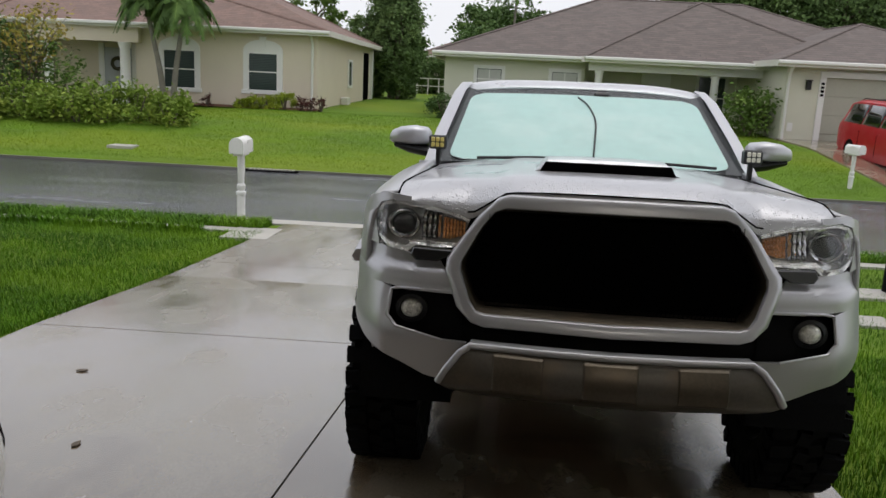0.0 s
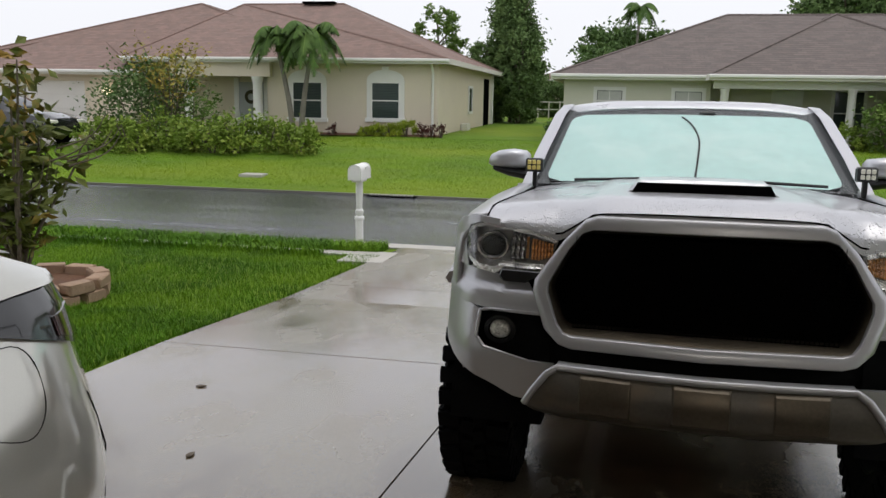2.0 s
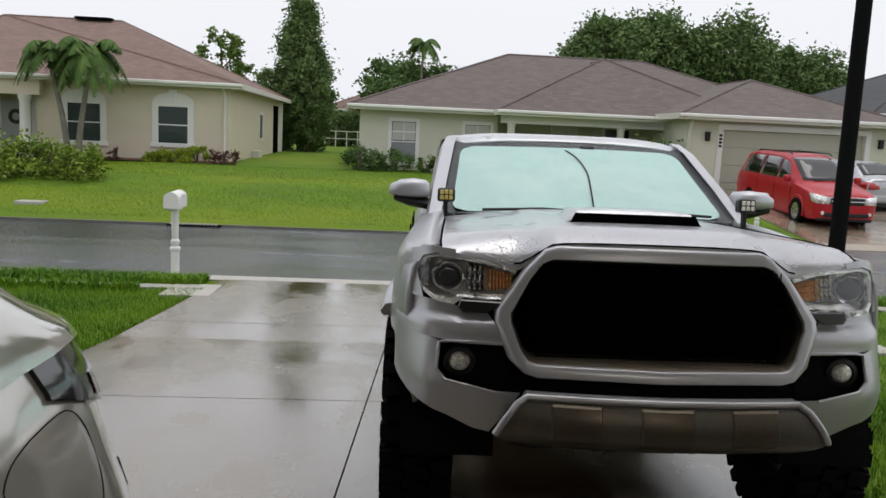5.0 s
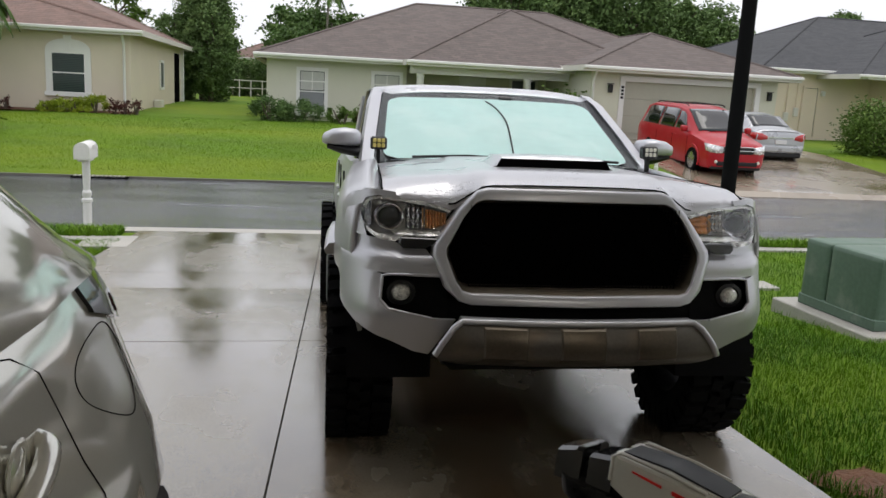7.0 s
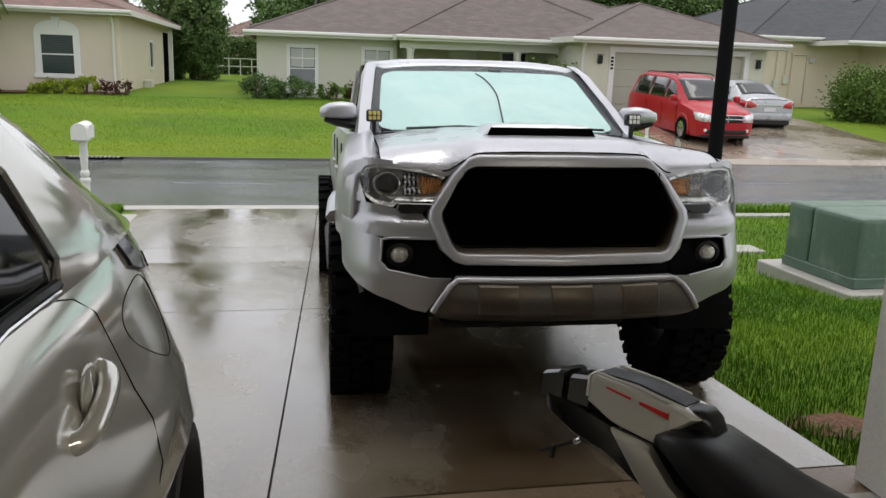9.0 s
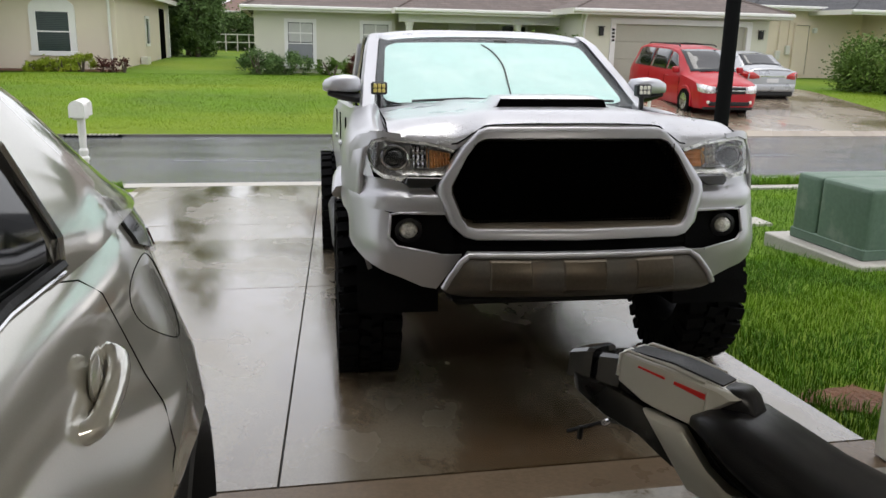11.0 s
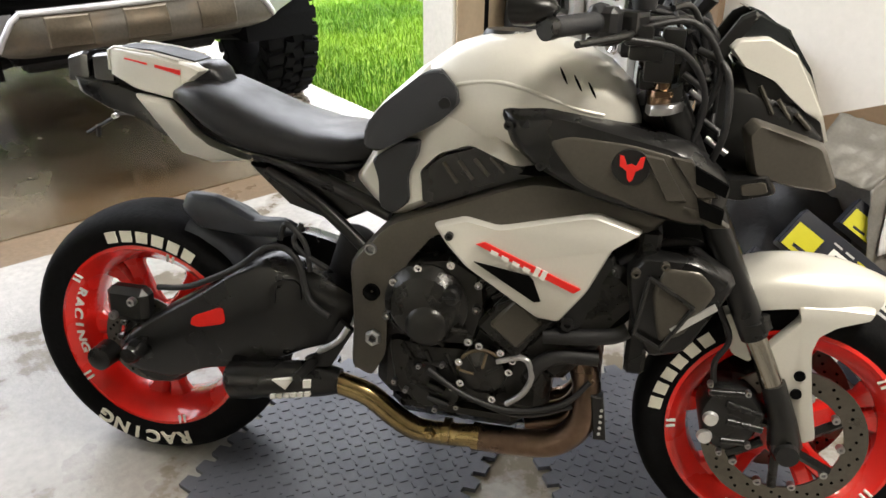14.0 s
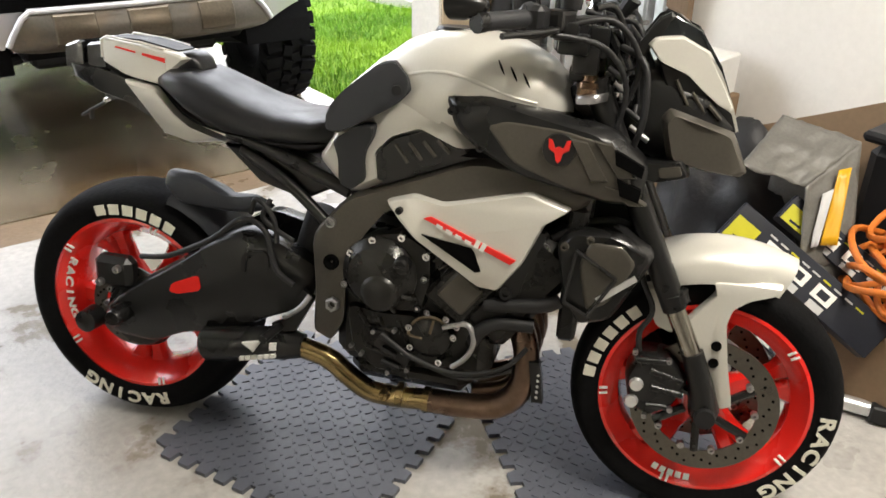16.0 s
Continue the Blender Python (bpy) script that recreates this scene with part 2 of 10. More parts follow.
def T(pts, r, seg=8):
    return tube(bmesh.new(), pts, r, seg)


def curve_pts(pts, n=6):
    """A smooth line through points."""
    P = [Vector(p) for p in pts]
    out = []
    for i in range(len(P) - 1):
        p0, p1, p2, p3 = P[max(i - 1, 0)], P[i], P[i + 1], P[min(i + 2, len(P) - 1)]
        for j in range(n):
            t = j / n
            out.append(0.5 * ((2 * p1) + (p2 - p0) * t + (2 * p0 - 5 * p1 + 4 * p2 - p3) * t * t + (3 * p1 - p0 - 3 * p2 + p3) * t ** 3))
    out.append(P[-1])
    return out


def lathe(bm, profile, axis="y", seg=32, centre=(0, 0, 0), closed=False, arc=1.0):
    """Turns (radius, along) pairs round an axis."""
    c = Vector(centre)
    ax = {"x": Vector((1, 0, 0)), "y": Vector((0, 1, 0)), "z": Vector((0, 0, 1))}[axis]
    a = {"x": Vector((0, 1, 0)), "y": Vector((0, 0, 1)), "z": Vector((1, 0, 0))}[axis]
    b = ax.cross(a)
    rows = [[bm.verts.new(c + ax * h + a * (r * math.cos(2 * math.pi * i / seg)) + b * (r * math.sin(2 * math.pi * i / seg))) for i in range(seg)] for r, h in profile]
    for r0, r1 in zip(rows, rows[1:] + ([rows[0]] if closed else [])):
        bridge(bm, r0, r1)
    if not closed:
        if profile[0][0] > 1e-6:
            bm.faces.new(rows[0][::-1])
        if profile[-1][0] > 1e-6:
            bm.faces.new(rows[-1])
    bmesh.ops.remove_doubles(bm, verts=[v for row in rows for v in row], dist=1e-6)
    return bm


def plate(bm, outline, a, b, place, bevel=0.0, seg=1, inner=None, taper=0.0):
    """A flat outline made solid from depth a to depth b; place(u, v, w) sets it in space."""
    n = len(outline)
    cu = sum(p[0] for p in outline) / n
    cv = sum(p[1] for p in outline) / n
    va = [bm.verts.new(place(u, v, a)) for u, v in outline]
    vb = [bm.verts.new(place(u + (cu - u) * taper, v + (cv - v) * taper, b)) for u, v in outline]
    fa, fb = bm.faces.new(va[::-1]), bm.faces.new(vb)
    sides = bridge(bm, va, vb)
    if bevel:
        bmesh.ops.bevel(bm, geom=list(fb.edges), offset=bevel, segments=seg, affect="EDGES", profile=0.6)
    return bm


def loft(bm, sections, closed=True, cap=True):
    """Skins a row of equal loops of points."""
    rows = [[bm.verts.new(p) for p in s] for s in sections]
    n = len(rows[0])
    for r0, r1 in zip(rows, rows[1:]):
        for i in range(n if closed else n - 1):
            bm.faces.new((r0[i], r0[(i + 1) % n], r1[(i + 1) % n], r1[i]))
    if cap and closed:
        bm.faces.new(rows[0][::-1]), bm.faces.new(rows[-1])
    return rows


def add_bevel(ob, width, seg=2, angle=35):
    md = ob.modifiers.new("bevel", "BEVEL")
    md.width, md.segments, md.limit_method, md.angle_limit = width, seg, "ANGLE", radians(angle)
    return ob


def add_subsurf(ob, level=2):
    md = ob.modifiers.new("subsurf", "SUBSURF")
    md.levels = md.render_levels = level
    return ob


ID = Matrix.Identity(4)

# ---- ground ----
PROFILE = [(-40, 0.0), (2.0, -0.03), (3.85, -0.03), (8.85, -0.33), (12.3, -0.43), (12.55, -0.56), (18.15, -0.56), (18.4, -0.40), (24, 0.17), (30, 0.30), (60, 0.45), (200, 0.6), (900, 1.0)]


def ground_z(y):
    for (y0, z0), (y1, z1) in zip(PROFILE, PROFILE[1:]):
        if y <= y1:
            return z0 + (z1 - z0) * (y - y0) / (y1 - y0)
    return PROFILE[-1][1]


def lawn_z(x, y):
    side = 0.020 * min(x + 6, 0) * min(max((y - 19) / 9, 0), 1) if x > -60 else -1.0 * min(max((y - 19) / 9, 0), 1)
    side -= 0.06 if -1.5 < x < 2.3 and 3 < y < 12.25 else 0.0
    return ground_z(y) + side + 0.02 * noise.noise(Vector((x * 0.35, y * 0.35, 0))) * (1 if y > 18.6 or y < 12 else 0)


def strip(x0, x1, y0, y1, lift, nx=1, ny=1, thick=0.0, zf=ground_z):
    bm = bmesh.new()
    g = [[bm.verts.new((x0 + (x1 - x0) * i / nx, y0 + (y1 - y0) * j / ny, zf(y0 + (y1 - y0) * j / ny) + lift)) for i in range(nx + 1)] for j in range(ny + 1)]
    for j in range(ny):
        for i in range(nx):
            bm.faces.new((g[j][i], g[j][i + 1], g[j + 1][i + 1], g[j + 1][i]))
    if thick:
        r = bmesh.ops.extrude_face_region(bm, geom=bm.faces[:])
        for v in r["geom"]:
            if isinstance(v, bmesh.types.BMVert):
                v.co.z -= thick
    return bm


bm = bmesh.new()
gx = [-900, -200, -80] + [-40 + 1.0 * i for i in range(81)] + [80, 200, 900]
gy = [-40, 0, 2.0] + [3.85 + 0.5 * i for i in range(17)] + [12.3, 12.55, 18.15, 18.4] + [19 + 0.8 * i for i in range(28)] + [45, 60, 200, 900]
gv = [[bm.verts.new((x, y, lawn_z(x, y))) for x in gx] for y in gy]
for j in range(len(gy) - 1):
    for i in range(len(gx) - 1):
        bm.faces.new((gv[j][i], gv[j][i + 1], gv[j + 1][i + 1], gv[j + 1][i]))
ground = tagged(part("ground", bm, M["grass"], smooth=True), "wet green lawn grass reaching past the houses", "lawn", kind="structure")

road = tagged(part("road", strip(-60, 60, 12.5, 18.25, 0.09, 60, 1, 0.05, lambda y: -0.56), M["asphalt"]), "wet dark grey asphalt street with puddles", "road", kind="structure")
kerb_far = tagged(part("kerb", strip(-60, 60, 18.28, 18.40, 0.0, 40, 1, 0.2, lambda y: -0.43), M["kerb_wet"]), "dark wet concrete kerb along the far lawn", "kerb", kind="structure")
kerb_near = tagged(part("kerb", strip(-60, 60, 12.22, 12.52, 0.0, 40, 1, 0.2, lambda y: -0.405), M["kerb"]), "pale concrete kerb along the street", "kerb", kind="structure")

# driveway, slab by slab, with open joints
driveway = tagged(part("driveway", strip(-1.6, 2.50, 3.95, 12.22, 0.008, 1, 16, 0.08), M["joint"]), "wet poured concrete driveway with puddles", "driveway", kind="structure")
JX = lambda y: 0.17 + (y - 4.12) * 0.068


def slab(xa, xb, y0, y1, material, gap=0.005, lift=0.032):
    """xa and xb give the sides at a y."""
    bm = bmesh.new()
    top, low = [], []
    ys = [y0 + gap, *[v for v in (8.85,) if y0 < v < y1], y1 - gap]
    for y in ys:
        for dst, dz in ((top, lift), (low, -0.05)):
            dst.append((bm.verts.new((xa(y) + gap, y, ground_z(y) + dz)), bm.verts.new((xb(y) - gap, y, ground_z(y) + dz))))
    for k in range(len(ys) - 1):
        bm.faces.new((top[k][0], top[k][1], top[k + 1][1], top[k + 1][0]))
        for s in (0, 1):
            bm.faces.new((top[k][s], top[k + 1][s], low[k + 1][s], low[k][s]))
    bm.faces.new((top[0][0], top[0][1], low[0][1], low[0][0])), bm.faces.new((top[-1][0], top[-1][1], low[-1][1], low[-1][0]))
    es = [e for e in bm.edges if all(any(abs(v.co.z - ground_z(v.co.y) - lift) < 1e-4 for v in (vv,)) for vv in e.verts) and len(e.link_faces) == 2 and e.calc_face_angle(0) > 0.5]
    bmesh.ops.bevel(bm, geom=es, offset=0.006, segments=1, affect="EDGES")
    return bm


left = lambda y: -2.08 + max(y - 6.1, 0) * 0.085
right = lambda y: 2.50 + (y - 4) * 0.03
slab_ys = [3.96, 6.93, 9.55, 12.2]
for ya, yb in zip(slab_ys, slab_ys[1:]):
    part("slab", slab(left, JX, ya, yb, None), M["concrete"], driveway)
    part("slab", slab(JX, right, ya, yb, None), M["concrete"], driveway)
# the apron flares out to the left where the drive meets the garage front
pavement = tagged(part("pavement", strip(-40, -1.75, 11.45, 11.72, 0.03, 30, 2, 0.06), M["kerb"]), "narrow concrete footpath edged by grass", "footpath", kind="structure")
part("corner_slab", strip(-2.05, -1.50, 10.95, 11.75, 0.034, 2, 2, 0.06), M["kerb"], pavement)
pavement_2 = tagged(part("pavement", strip(2.7, 40, 11.45, 11.72, 0.03, 30, 2, 0.06), M["kerb"]), "narrow concrete footpath edged by grass", "footpath", kind="structure")

# ---- garage shell ----
floor = tagged(part("floor", B(-3.2, 3.1, -3.5, 3.74, -0.2, 0.0), M["garage_concrete"]), "stained pale concrete garage floor", "floor", kind="structure")
sill = tagged(part("threshold", B(-3.2, 2.62, 3.745, 3.955, -0.2, -0.006), M["threshold"]), "rust-stained concrete strip under the garage opening", "threshold", kind="structure")
wall_front = tagged(part("wall_front", B(2.60, 3.1, 3.66, 3.80, -0.1, 2.6), M["tan_wall"]), "tan return wall beside the garage opening", "wall", kind="structure")
part("trim", B(2.44, 2.598, 3.62, 3.845, 0.0, 2.3, 0.006), M["jamb"], wall_front, "white painted door jamb")
part("trim", B(2.45, 2.597, 3.606, 3.618, 0.0, 2.3, 0.002), M["tan_wall"], wall_front, "tan inner face of the jamb")
part("trim", B(2.60, 3.12, 3.802, 3.84, 0.0, 2.6), M["jamb"], wall_front, "white outer trim board")
wall_front_left = tagged(part("wall_front_left", B(-3.3, -2.6, 3.62, 3.84, -0.1, 2.6), M["tan_wall"]), "tan return wall at the far side of the opening", "wall", kind="structure")
header = tagged(part("wall_header", B(-3.3, 3.1, 3.62, 3.84, 2.32, 2.75), M["white_wall"]), "white wall over the garage opening", "wall", kind="structure")
wall_right = tagged(part("wall_right", B(3.04, 3.2, -3.6, 3.66, -0.1, 2.75), M["white_wall"]), "white drywall on the side of the garage", "wall", kind="structure")
# Left and back walls stay unseen; their white is chosen to bounce light.
wall_left = tagged(part("wall_left", B(-3.4, -3.2, -3.6, 3.66, -0.1, 2.75), M["white_wall"]), "unseen white drywall garage wall, white to bounce light", "wall", kind="structure")
wall_back = tagged(part("wall_back", B(-3.4, 3.2, -3.8, -3.6, -0.1, 2.75), M["white_wall"]), "unseen white drywall at the back of the garage, white to bounce light", "wall", kind="structure")
ceiling = tagged(part("ceiling", B(-3.4, 3.2, -3.8, 3.84, 2.751, 2.9), M["white_wall"]), "white garage ceiling", "ceiling", kind="structure")
# Unseen roof and eave, added to block sky over the apron and truck.
roof_bm = bmesh.new()
roof_rows = [[roof_bm.verts.new((x, y, z)) for x in (-4.0, 3.8)] for y, z in ((4.45, 2.62), (4.45, 2.78), (0.0, 4.6), (-4.4, 2.78), (-4.4, 2.62), (3.86, 2.62), (3.86, 2.91))]
for r0, r1 in zip(roof_rows[:4], roof_rows[1:5]):
    roof_bm.faces.new((r0[0], r0[1], r1[1], r1[0]))
roof_bm.faces.new((roof_rows[0][0], roof_rows[0][1], roof_rows[5][1], roof_rows[5][0]))
for k in (0, 1):
    roof_bm.faces.new([roof_rows[r][k] for r in (0, 1, 2, 3, 4)])
sky_block_roof = tagged(part("roof", roof_bm, M["roof_brown"]), "unseen brown shingled roof with an eave, added to block sky", "roof", kind="structure")
lamp_data = bpy.data.lights.new("garage_lamp", "AREA")
lamp_data.shape, lamp_data.size, lamp_data.size_y, lamp_data.energy, lamp_data.color = "RECTANGLE", 1.2, 0.3, 17, (1.0, 0.93, 0.82)
lamp = new("garage_lamp", lamp_data)
lamp.matrix_world = look((1.9, 0.7, 2.70), (1.9, 0.7, 0))

# ---- pickup truck ----
M["silver"] = droplets(mat("wet_silver_paint", (0.56, 0.56, 0.59), 0.30, 0.55, vary=0.03, scale=3, fine=300, coat=0.5, rough_vary=0.05), 105, 0.0028, 0.50)
M["silver_dry"] = mat("silver_paint", (0.53, 0.53, 0.56), 0.34, 0.5, vary=0.05, scale=3, fine=300, coat=0.25, rough_vary=0.05)
M["black_plastic"] = mat("black_plastic", (0.010, 0.010, 0.011), 0.5, vary=0.2, scale=12, fine=90, bump=0.0006, bump_scale=250)
M["black_gloss"] = mat("black_gloss", (0.012, 0.012, 0.013), 0.12, vary=0.1, coat=0.6, rough_vary=0.04)
M["rubber"] = mat("tyre_rubber", (0.006, 0.006, 0.0065), 0.8, vary=0.3, scale=14, fine=80, bump=0.0012, bump_scale=120)
M["rubber"].node_tree.nodes["Principled BSDF"].inputs["Specular IOR Level"].default_value = 0.08
M["chrome"] = mat("chrome", (0.72, 0.72, 0.74), 0.10, 1.0, vary=0.05, rough_vary=0.05)
M["reflector"] = mat("lamp_reflector", (0.86, 0.86, 0.86), 0.2, 0.6, vary=0.35, scale=22, fine=70, rough_vary=0.12, bump=0.012, bump_scale=38, stain=(0.30, 0.30, 0.31), stain_scale=16, stain_low=0.56, stain_high=0.64)
M["fog_glass"] = mat("fog_lamp_glass", (0.75, 0.75, 0.70), 0.2, 0.2, vary=0.6, scale=60, fine=160, coat=1.0, bump=0.004, bump_scale=70)
M["lamp_dark"] = mat("lamp_housing", (0.62, 0.62, 0.62), 0.20, 0.7, vary=0.3, scale=14, fine=60, rough_vary=0.12)
M["steel"] = mat("dull_steel", (0.42, 0.42, 0.43), 0.38, 1.0, vary=0.15, scale=8, fine=60)
M["dark_metal"] = mat("dark_cast_metal", (0.022, 0.022, 0.023), 0.5, 0.5, vary=0.25, scale=10, fine=70)
M["amber"] = mat("amber_plastic", (0.70, 0.36, 0.14), 0.2, vary=0.6, scale=30, fine=120, coat=0.8)
M["lens_white"] = mat("lens_white", (0.78, 0.76, 0.66), 0.25, vary=0.12, scale=40, fine=200, coat=0.8)
M["led_yellow"] = mat("yellow_led", (0.72, 0.60, 0.18), 0.25, vary=0.15, scale=40, fine=200, coat=0.6)
M["clear"] = mat("clear_lens", (1, 1, 1), 0.03, vary=0.0, trans=1.0, ior=1.4, rough_vary=0.01)
M["glass"] = mat("car_glass", (0.92, 0.97, 0.96), 0.04, vary=0.0, trans=1.0, ior=1.15, rough_vary=0.02)
M["dark_glass"] = mat("tinted_glass", (0.01, 0.012, 0.013), 0.05, vary=0.1, coat=0.5, rough_vary=0.02)
M["sunshade"] = mat("sunshade_foil", (0.46, 0.64, 0.62), 0.6, vary=0.10, scale=2.2, fine=25, bump=0.004, bump_scale=9,
                    stain=(0.56, 0.70, 0.68), stain_scale=2.5, stain_low=0.45, stain_high=0.7)
M["skid"] = mat("skid_plate", (0.125, 0.113, 0.096), 0.42, 0.45, vary=0.2, scale=5, fine=80, stain=(0.17, 0.135, 0.10), stain_scale=3, stain_low=0.5, stain_high=0.65)
# Brown puts the driveway's reflection into the colour of the metal pads.
M["skid_pad"] = mat("brown_reflection_pad", (0.115, 0.095, 0.070), 0.42, 0.6, vary=0.25, scale=7, fine=90, stain=(0.145, 0.112, 0.078), stain_scale=5, stain_low=0.5, stain_high=0.7)



def nose(x, z):
    """How far back the truck's front face lies."""
    a = abs(x)
    y = 0.14 + 0.17 * (a / 0.9) ** 2 + 0.30 * max(0.0, (a - 0.74) / 0.20) ** 2
    return y + 0.13 * min(max((z - 0.72) / 0.5, 0), 1) + 0.05 * max(0.0, (0.70 - z) / 0.15)


def sheet(bm, A, Bp, rows=3, place=None, thick=0.02):
    """A skin between two lines of (x, z) points on the truck's front, given a thickness backwards."""
    place = place or (lambda x, z, d: (x, nose(x, z) + d, z))
    g = []
    for d in (0.0, thick):
        g.append([[bm.verts.new(place(a[0] + (b[0] - a[0]) * k / rows, a[1] + (b[1] - a[1]) * k / rows, d)) for a, b in zip(A, Bp)] for k in range(rows + 1)])
    n = len(A)
    for k in range(rows):
        for i in range(n - 1):
            bm.faces.new((g[0][k][i], g[0][k][i + 1], g[0][k + 1][i + 1], g[0][k + 1][i]))
            bm.faces.new((g[1][k][i], g[1][k + 1][i], g[1][k + 1][i + 1], g[1][k][i + 1]))
    for i in range(n - 1):
        for k in (0, rows):
            bm.faces.new((g[0][k][i], g[1][k][i], g[1][k][i + 1], g[0][k][i + 1]))
    for k in range(rows):
        for i in (0, n - 1):
            bm.faces.new((g[0][k][i], g[0][k + 1][i], g[1][k + 1][i], g[1][k][i]))
    return bm


def flip(pts, s):
    return [(s * x, z) for x, z in pts]


def densify(pts, k=3):
    out = []
    for a, b in zip(pts, pts[1:]):
        out += [tuple(p + (q - p) * i / k for p, q in zip(a, b)) for i in range(k)]
    return out + [pts[-1]]


def mud_wheel(parent, x, y, z, r=0.43, w=0.14, seed=0):
    tyre = bmesh.new()
    lathe(tyre, [(0.23, -w * 0.8), (0.30, -w), (0.375, -w), (r - 0.025, -w * 0.86), (r - 0.02, 0), (r - 0.025, w * 0.86), (0.375, w), (0.30, w), (0.23, w * 0.8)], "x", 40, closed=True)
    wheel = part("wheel", tyre, M["rubber"], parent, "chunky black mud-terrain tyre", smooth=30)
    wheel.location = (x, y, z)
    lugs = bmesh.new()
    n = 30
    for i in range(n):
        a = 2 * math.pi * i / n
        for row, (x0, x1, tw) in enumerate(((-w * 1.02, -w * 0.42, 0.10), (-w * 0.34, w * 0.02, -0.22), (w * 0.0, w * 0.36, 0.22), (w * 0.42, w * 1.02, -0.10))):
            m = Matrix.Rotation(a + (row % 2) * math.pi / n, 4, "X") @ Matrix.Translation((0, 0, r - 0.024)) @ Matrix.Rotation(tw, 4, "Z")
            box(lugs, x0, x1, -0.028, 0.028, 0, 0.026, 0, m)
        for s in (-1, 1):
            m = Matrix.Rotation(a + (s > 0) * math.pi / n, 4, "X") @ Matrix.Translation((s * w * 0.985, 0, r - 0.07))
            box(lugs, -0.008, 0.008, -0.026, 0.026, -0.02 - 0.02 * (i % 2), 0.055, 0, m)
    part("tread", lugs, M["rubber"], wheel)
    rim = bmesh.new()
    lathe(rim, [(0.225, -w * 0.75), (0.235, -w * 0.82), (0.235, w * 0.82), (0.225, w * 0.75), (0.20, w * 0.3), (0.20, -w * 0.3)], "x", 36, closed=True)
    part("rim", rim, M["dark_metal"], wheel, smooth=30)
    for k in range(6):
        sp = bmesh.new()
        box(sp, -0.02, 0.02, -0.028, 0.028, 0.05, 0.21, 0.006, Matrix.Translation(((1 if x > 0 else -1) * w * 0.45, 0, 0)) @ Matrix.Rotation(k * math.pi / 3, 4, "X"))
        part("spoke", sp, M["dark_metal"], wheel)
    hub = bmesh.new()
    lathe(hub, [(0.07, -0.05), (0.07, 0.05), (0.05, 0.075)], "x", 20, ((1 if x > 0 else -1) * w * 0.4, 0, 0))
    part("hub", hub, M["dark_metal"], wheel)
    return wheel


truck = thing("pickup_truck", pose(1.402, 4.25, -0.045, -3.4, -0.35, -2.6), "silver lifted pickup truck with black grille, parked wet on the driveway", "pickup truck")

# hood
def hood_front(x):
    a = abs(x)
    pts = [(0, 1.228), (0.30, 1.226), (0.37, 1.216), (0.475, 1.145), (0.50, 1.142), (0.62, 1.160), (0.74, 1.182)]
    for (a0, z0), (a1, z1) in zip(pts, pts[1:]):
        if a <= a1:
            return z0 + (z1 - z0) * (a - a0) / (a1 - a0)
    return pts[-1][1]


def hood_z(x, y):
    a = abs(x)
    crown = 1.256 + 0.075 * min(max((y - 0.3) / 1.2, 0), 1) ** 0.8 - 0.045 * (a / 0.74) ** 3
    crown += 0.016 * (1 - min(max((a - 0.36) / 0.06, 0), 1))
    yf = nose(x, 1.2) + 0.004
    k = min(max((y - yf) / 0.16, 0), 1)
    k = math.sin(k * math.pi / 2) ** 0.8 if k > 0 else 0
    return hood_front(x) + (crown - hood_front(x)) * k


bm = bmesh.new()
hx = [-0.74, -0.70, -0.66, -0.62, -0.58, -0.55, -0.53, -0.51, -0.50, -0.48, -0.45, -0.42, -0.40, -0.37, -0.33, -0.25, -0.15, -0.05]
hx = hx + [-v for v in reversed(hx)]
nj = 18
hv = []
for j in range(nj + 1):
    row = []
    for x in hx:
        yf = nose(x, 1.2) + 0.004
        y = yf + (1.50 - 0.10 * (x / 0.74) ** 2 * -1 - yf) * (j / nj) ** 1.3
        row.append(bm.verts.new((x, y, hood_z(x, y))))
    hv.append(row)
for j in range(nj):
    for i in range(len(hx) - 1):
        bm.faces.new((hv[j][i], hv[j][i + 1], hv[j + 1][i + 1], hv[j + 1][i]))
r = bmesh.ops.extrude_face_region(bm, geom=bm.faces[:])
for v in r["geom"]:
    if isinstance(v, bmesh.types.BMVert):
        v.co.z -= 0.02
hood = part("hood", bm, M["silver"], truck, "rain-beaded silver hood", smooth=50)

for s in (-1, 1):
    pts = [(s * 0.738, nose(0.738, 1.2) + 0.02 + 0.105 * k, hood_z(0.738, nose(0.738, 1.2) + 0.02 + 0.105 * k) + 0.001) for k in range(11)]
    part("shut_line", T(pts, 0.004, 5), M["dark"], hood)
front_gap = [(x, nose(x, 1.2) + 0.006, hood_front(x) + 0.003) for x in [-0.50, -0.475, -0.44, -0.40, -0.37, -0.33, -0.2, 0.0, 0.2, 0.33, 0.37, 0.40, 0.44, 0.475, 0.50]]
part("shut_line", T(front_gap, 0.004, 5), M["dark"], hood)
# hood scoop
scoop = bmesh.new()
secs = []
for y, hw, z0, z1 in ((0.63, 0.285, -0.01, 0.012), (0.66, 0.272, -0.01, 0.040), (0.78, 0.275, -0.01, 0.046), (1.0, 0.26, -0.01, 0.034), (1.22, 0.22, -0.01, 0.008)):
    base = hood_z(0, y)
    secs.append([(-hw, y, base + z0), (-hw + 0.045, y, base + z1), (-0.1, y, base + z1 + 0.006), (0.1, y, base + z1 + 0.006), (hw - 0.045, y, base + z1), (hw, y, base + z0)])
loft(scoop, secs)
sc = part("hood_scoop", scoop, M["silver"], hood, smooth=30)
# No hole here: a black plate gives the mouth its shade by colour.
mouth = bmesh.new()
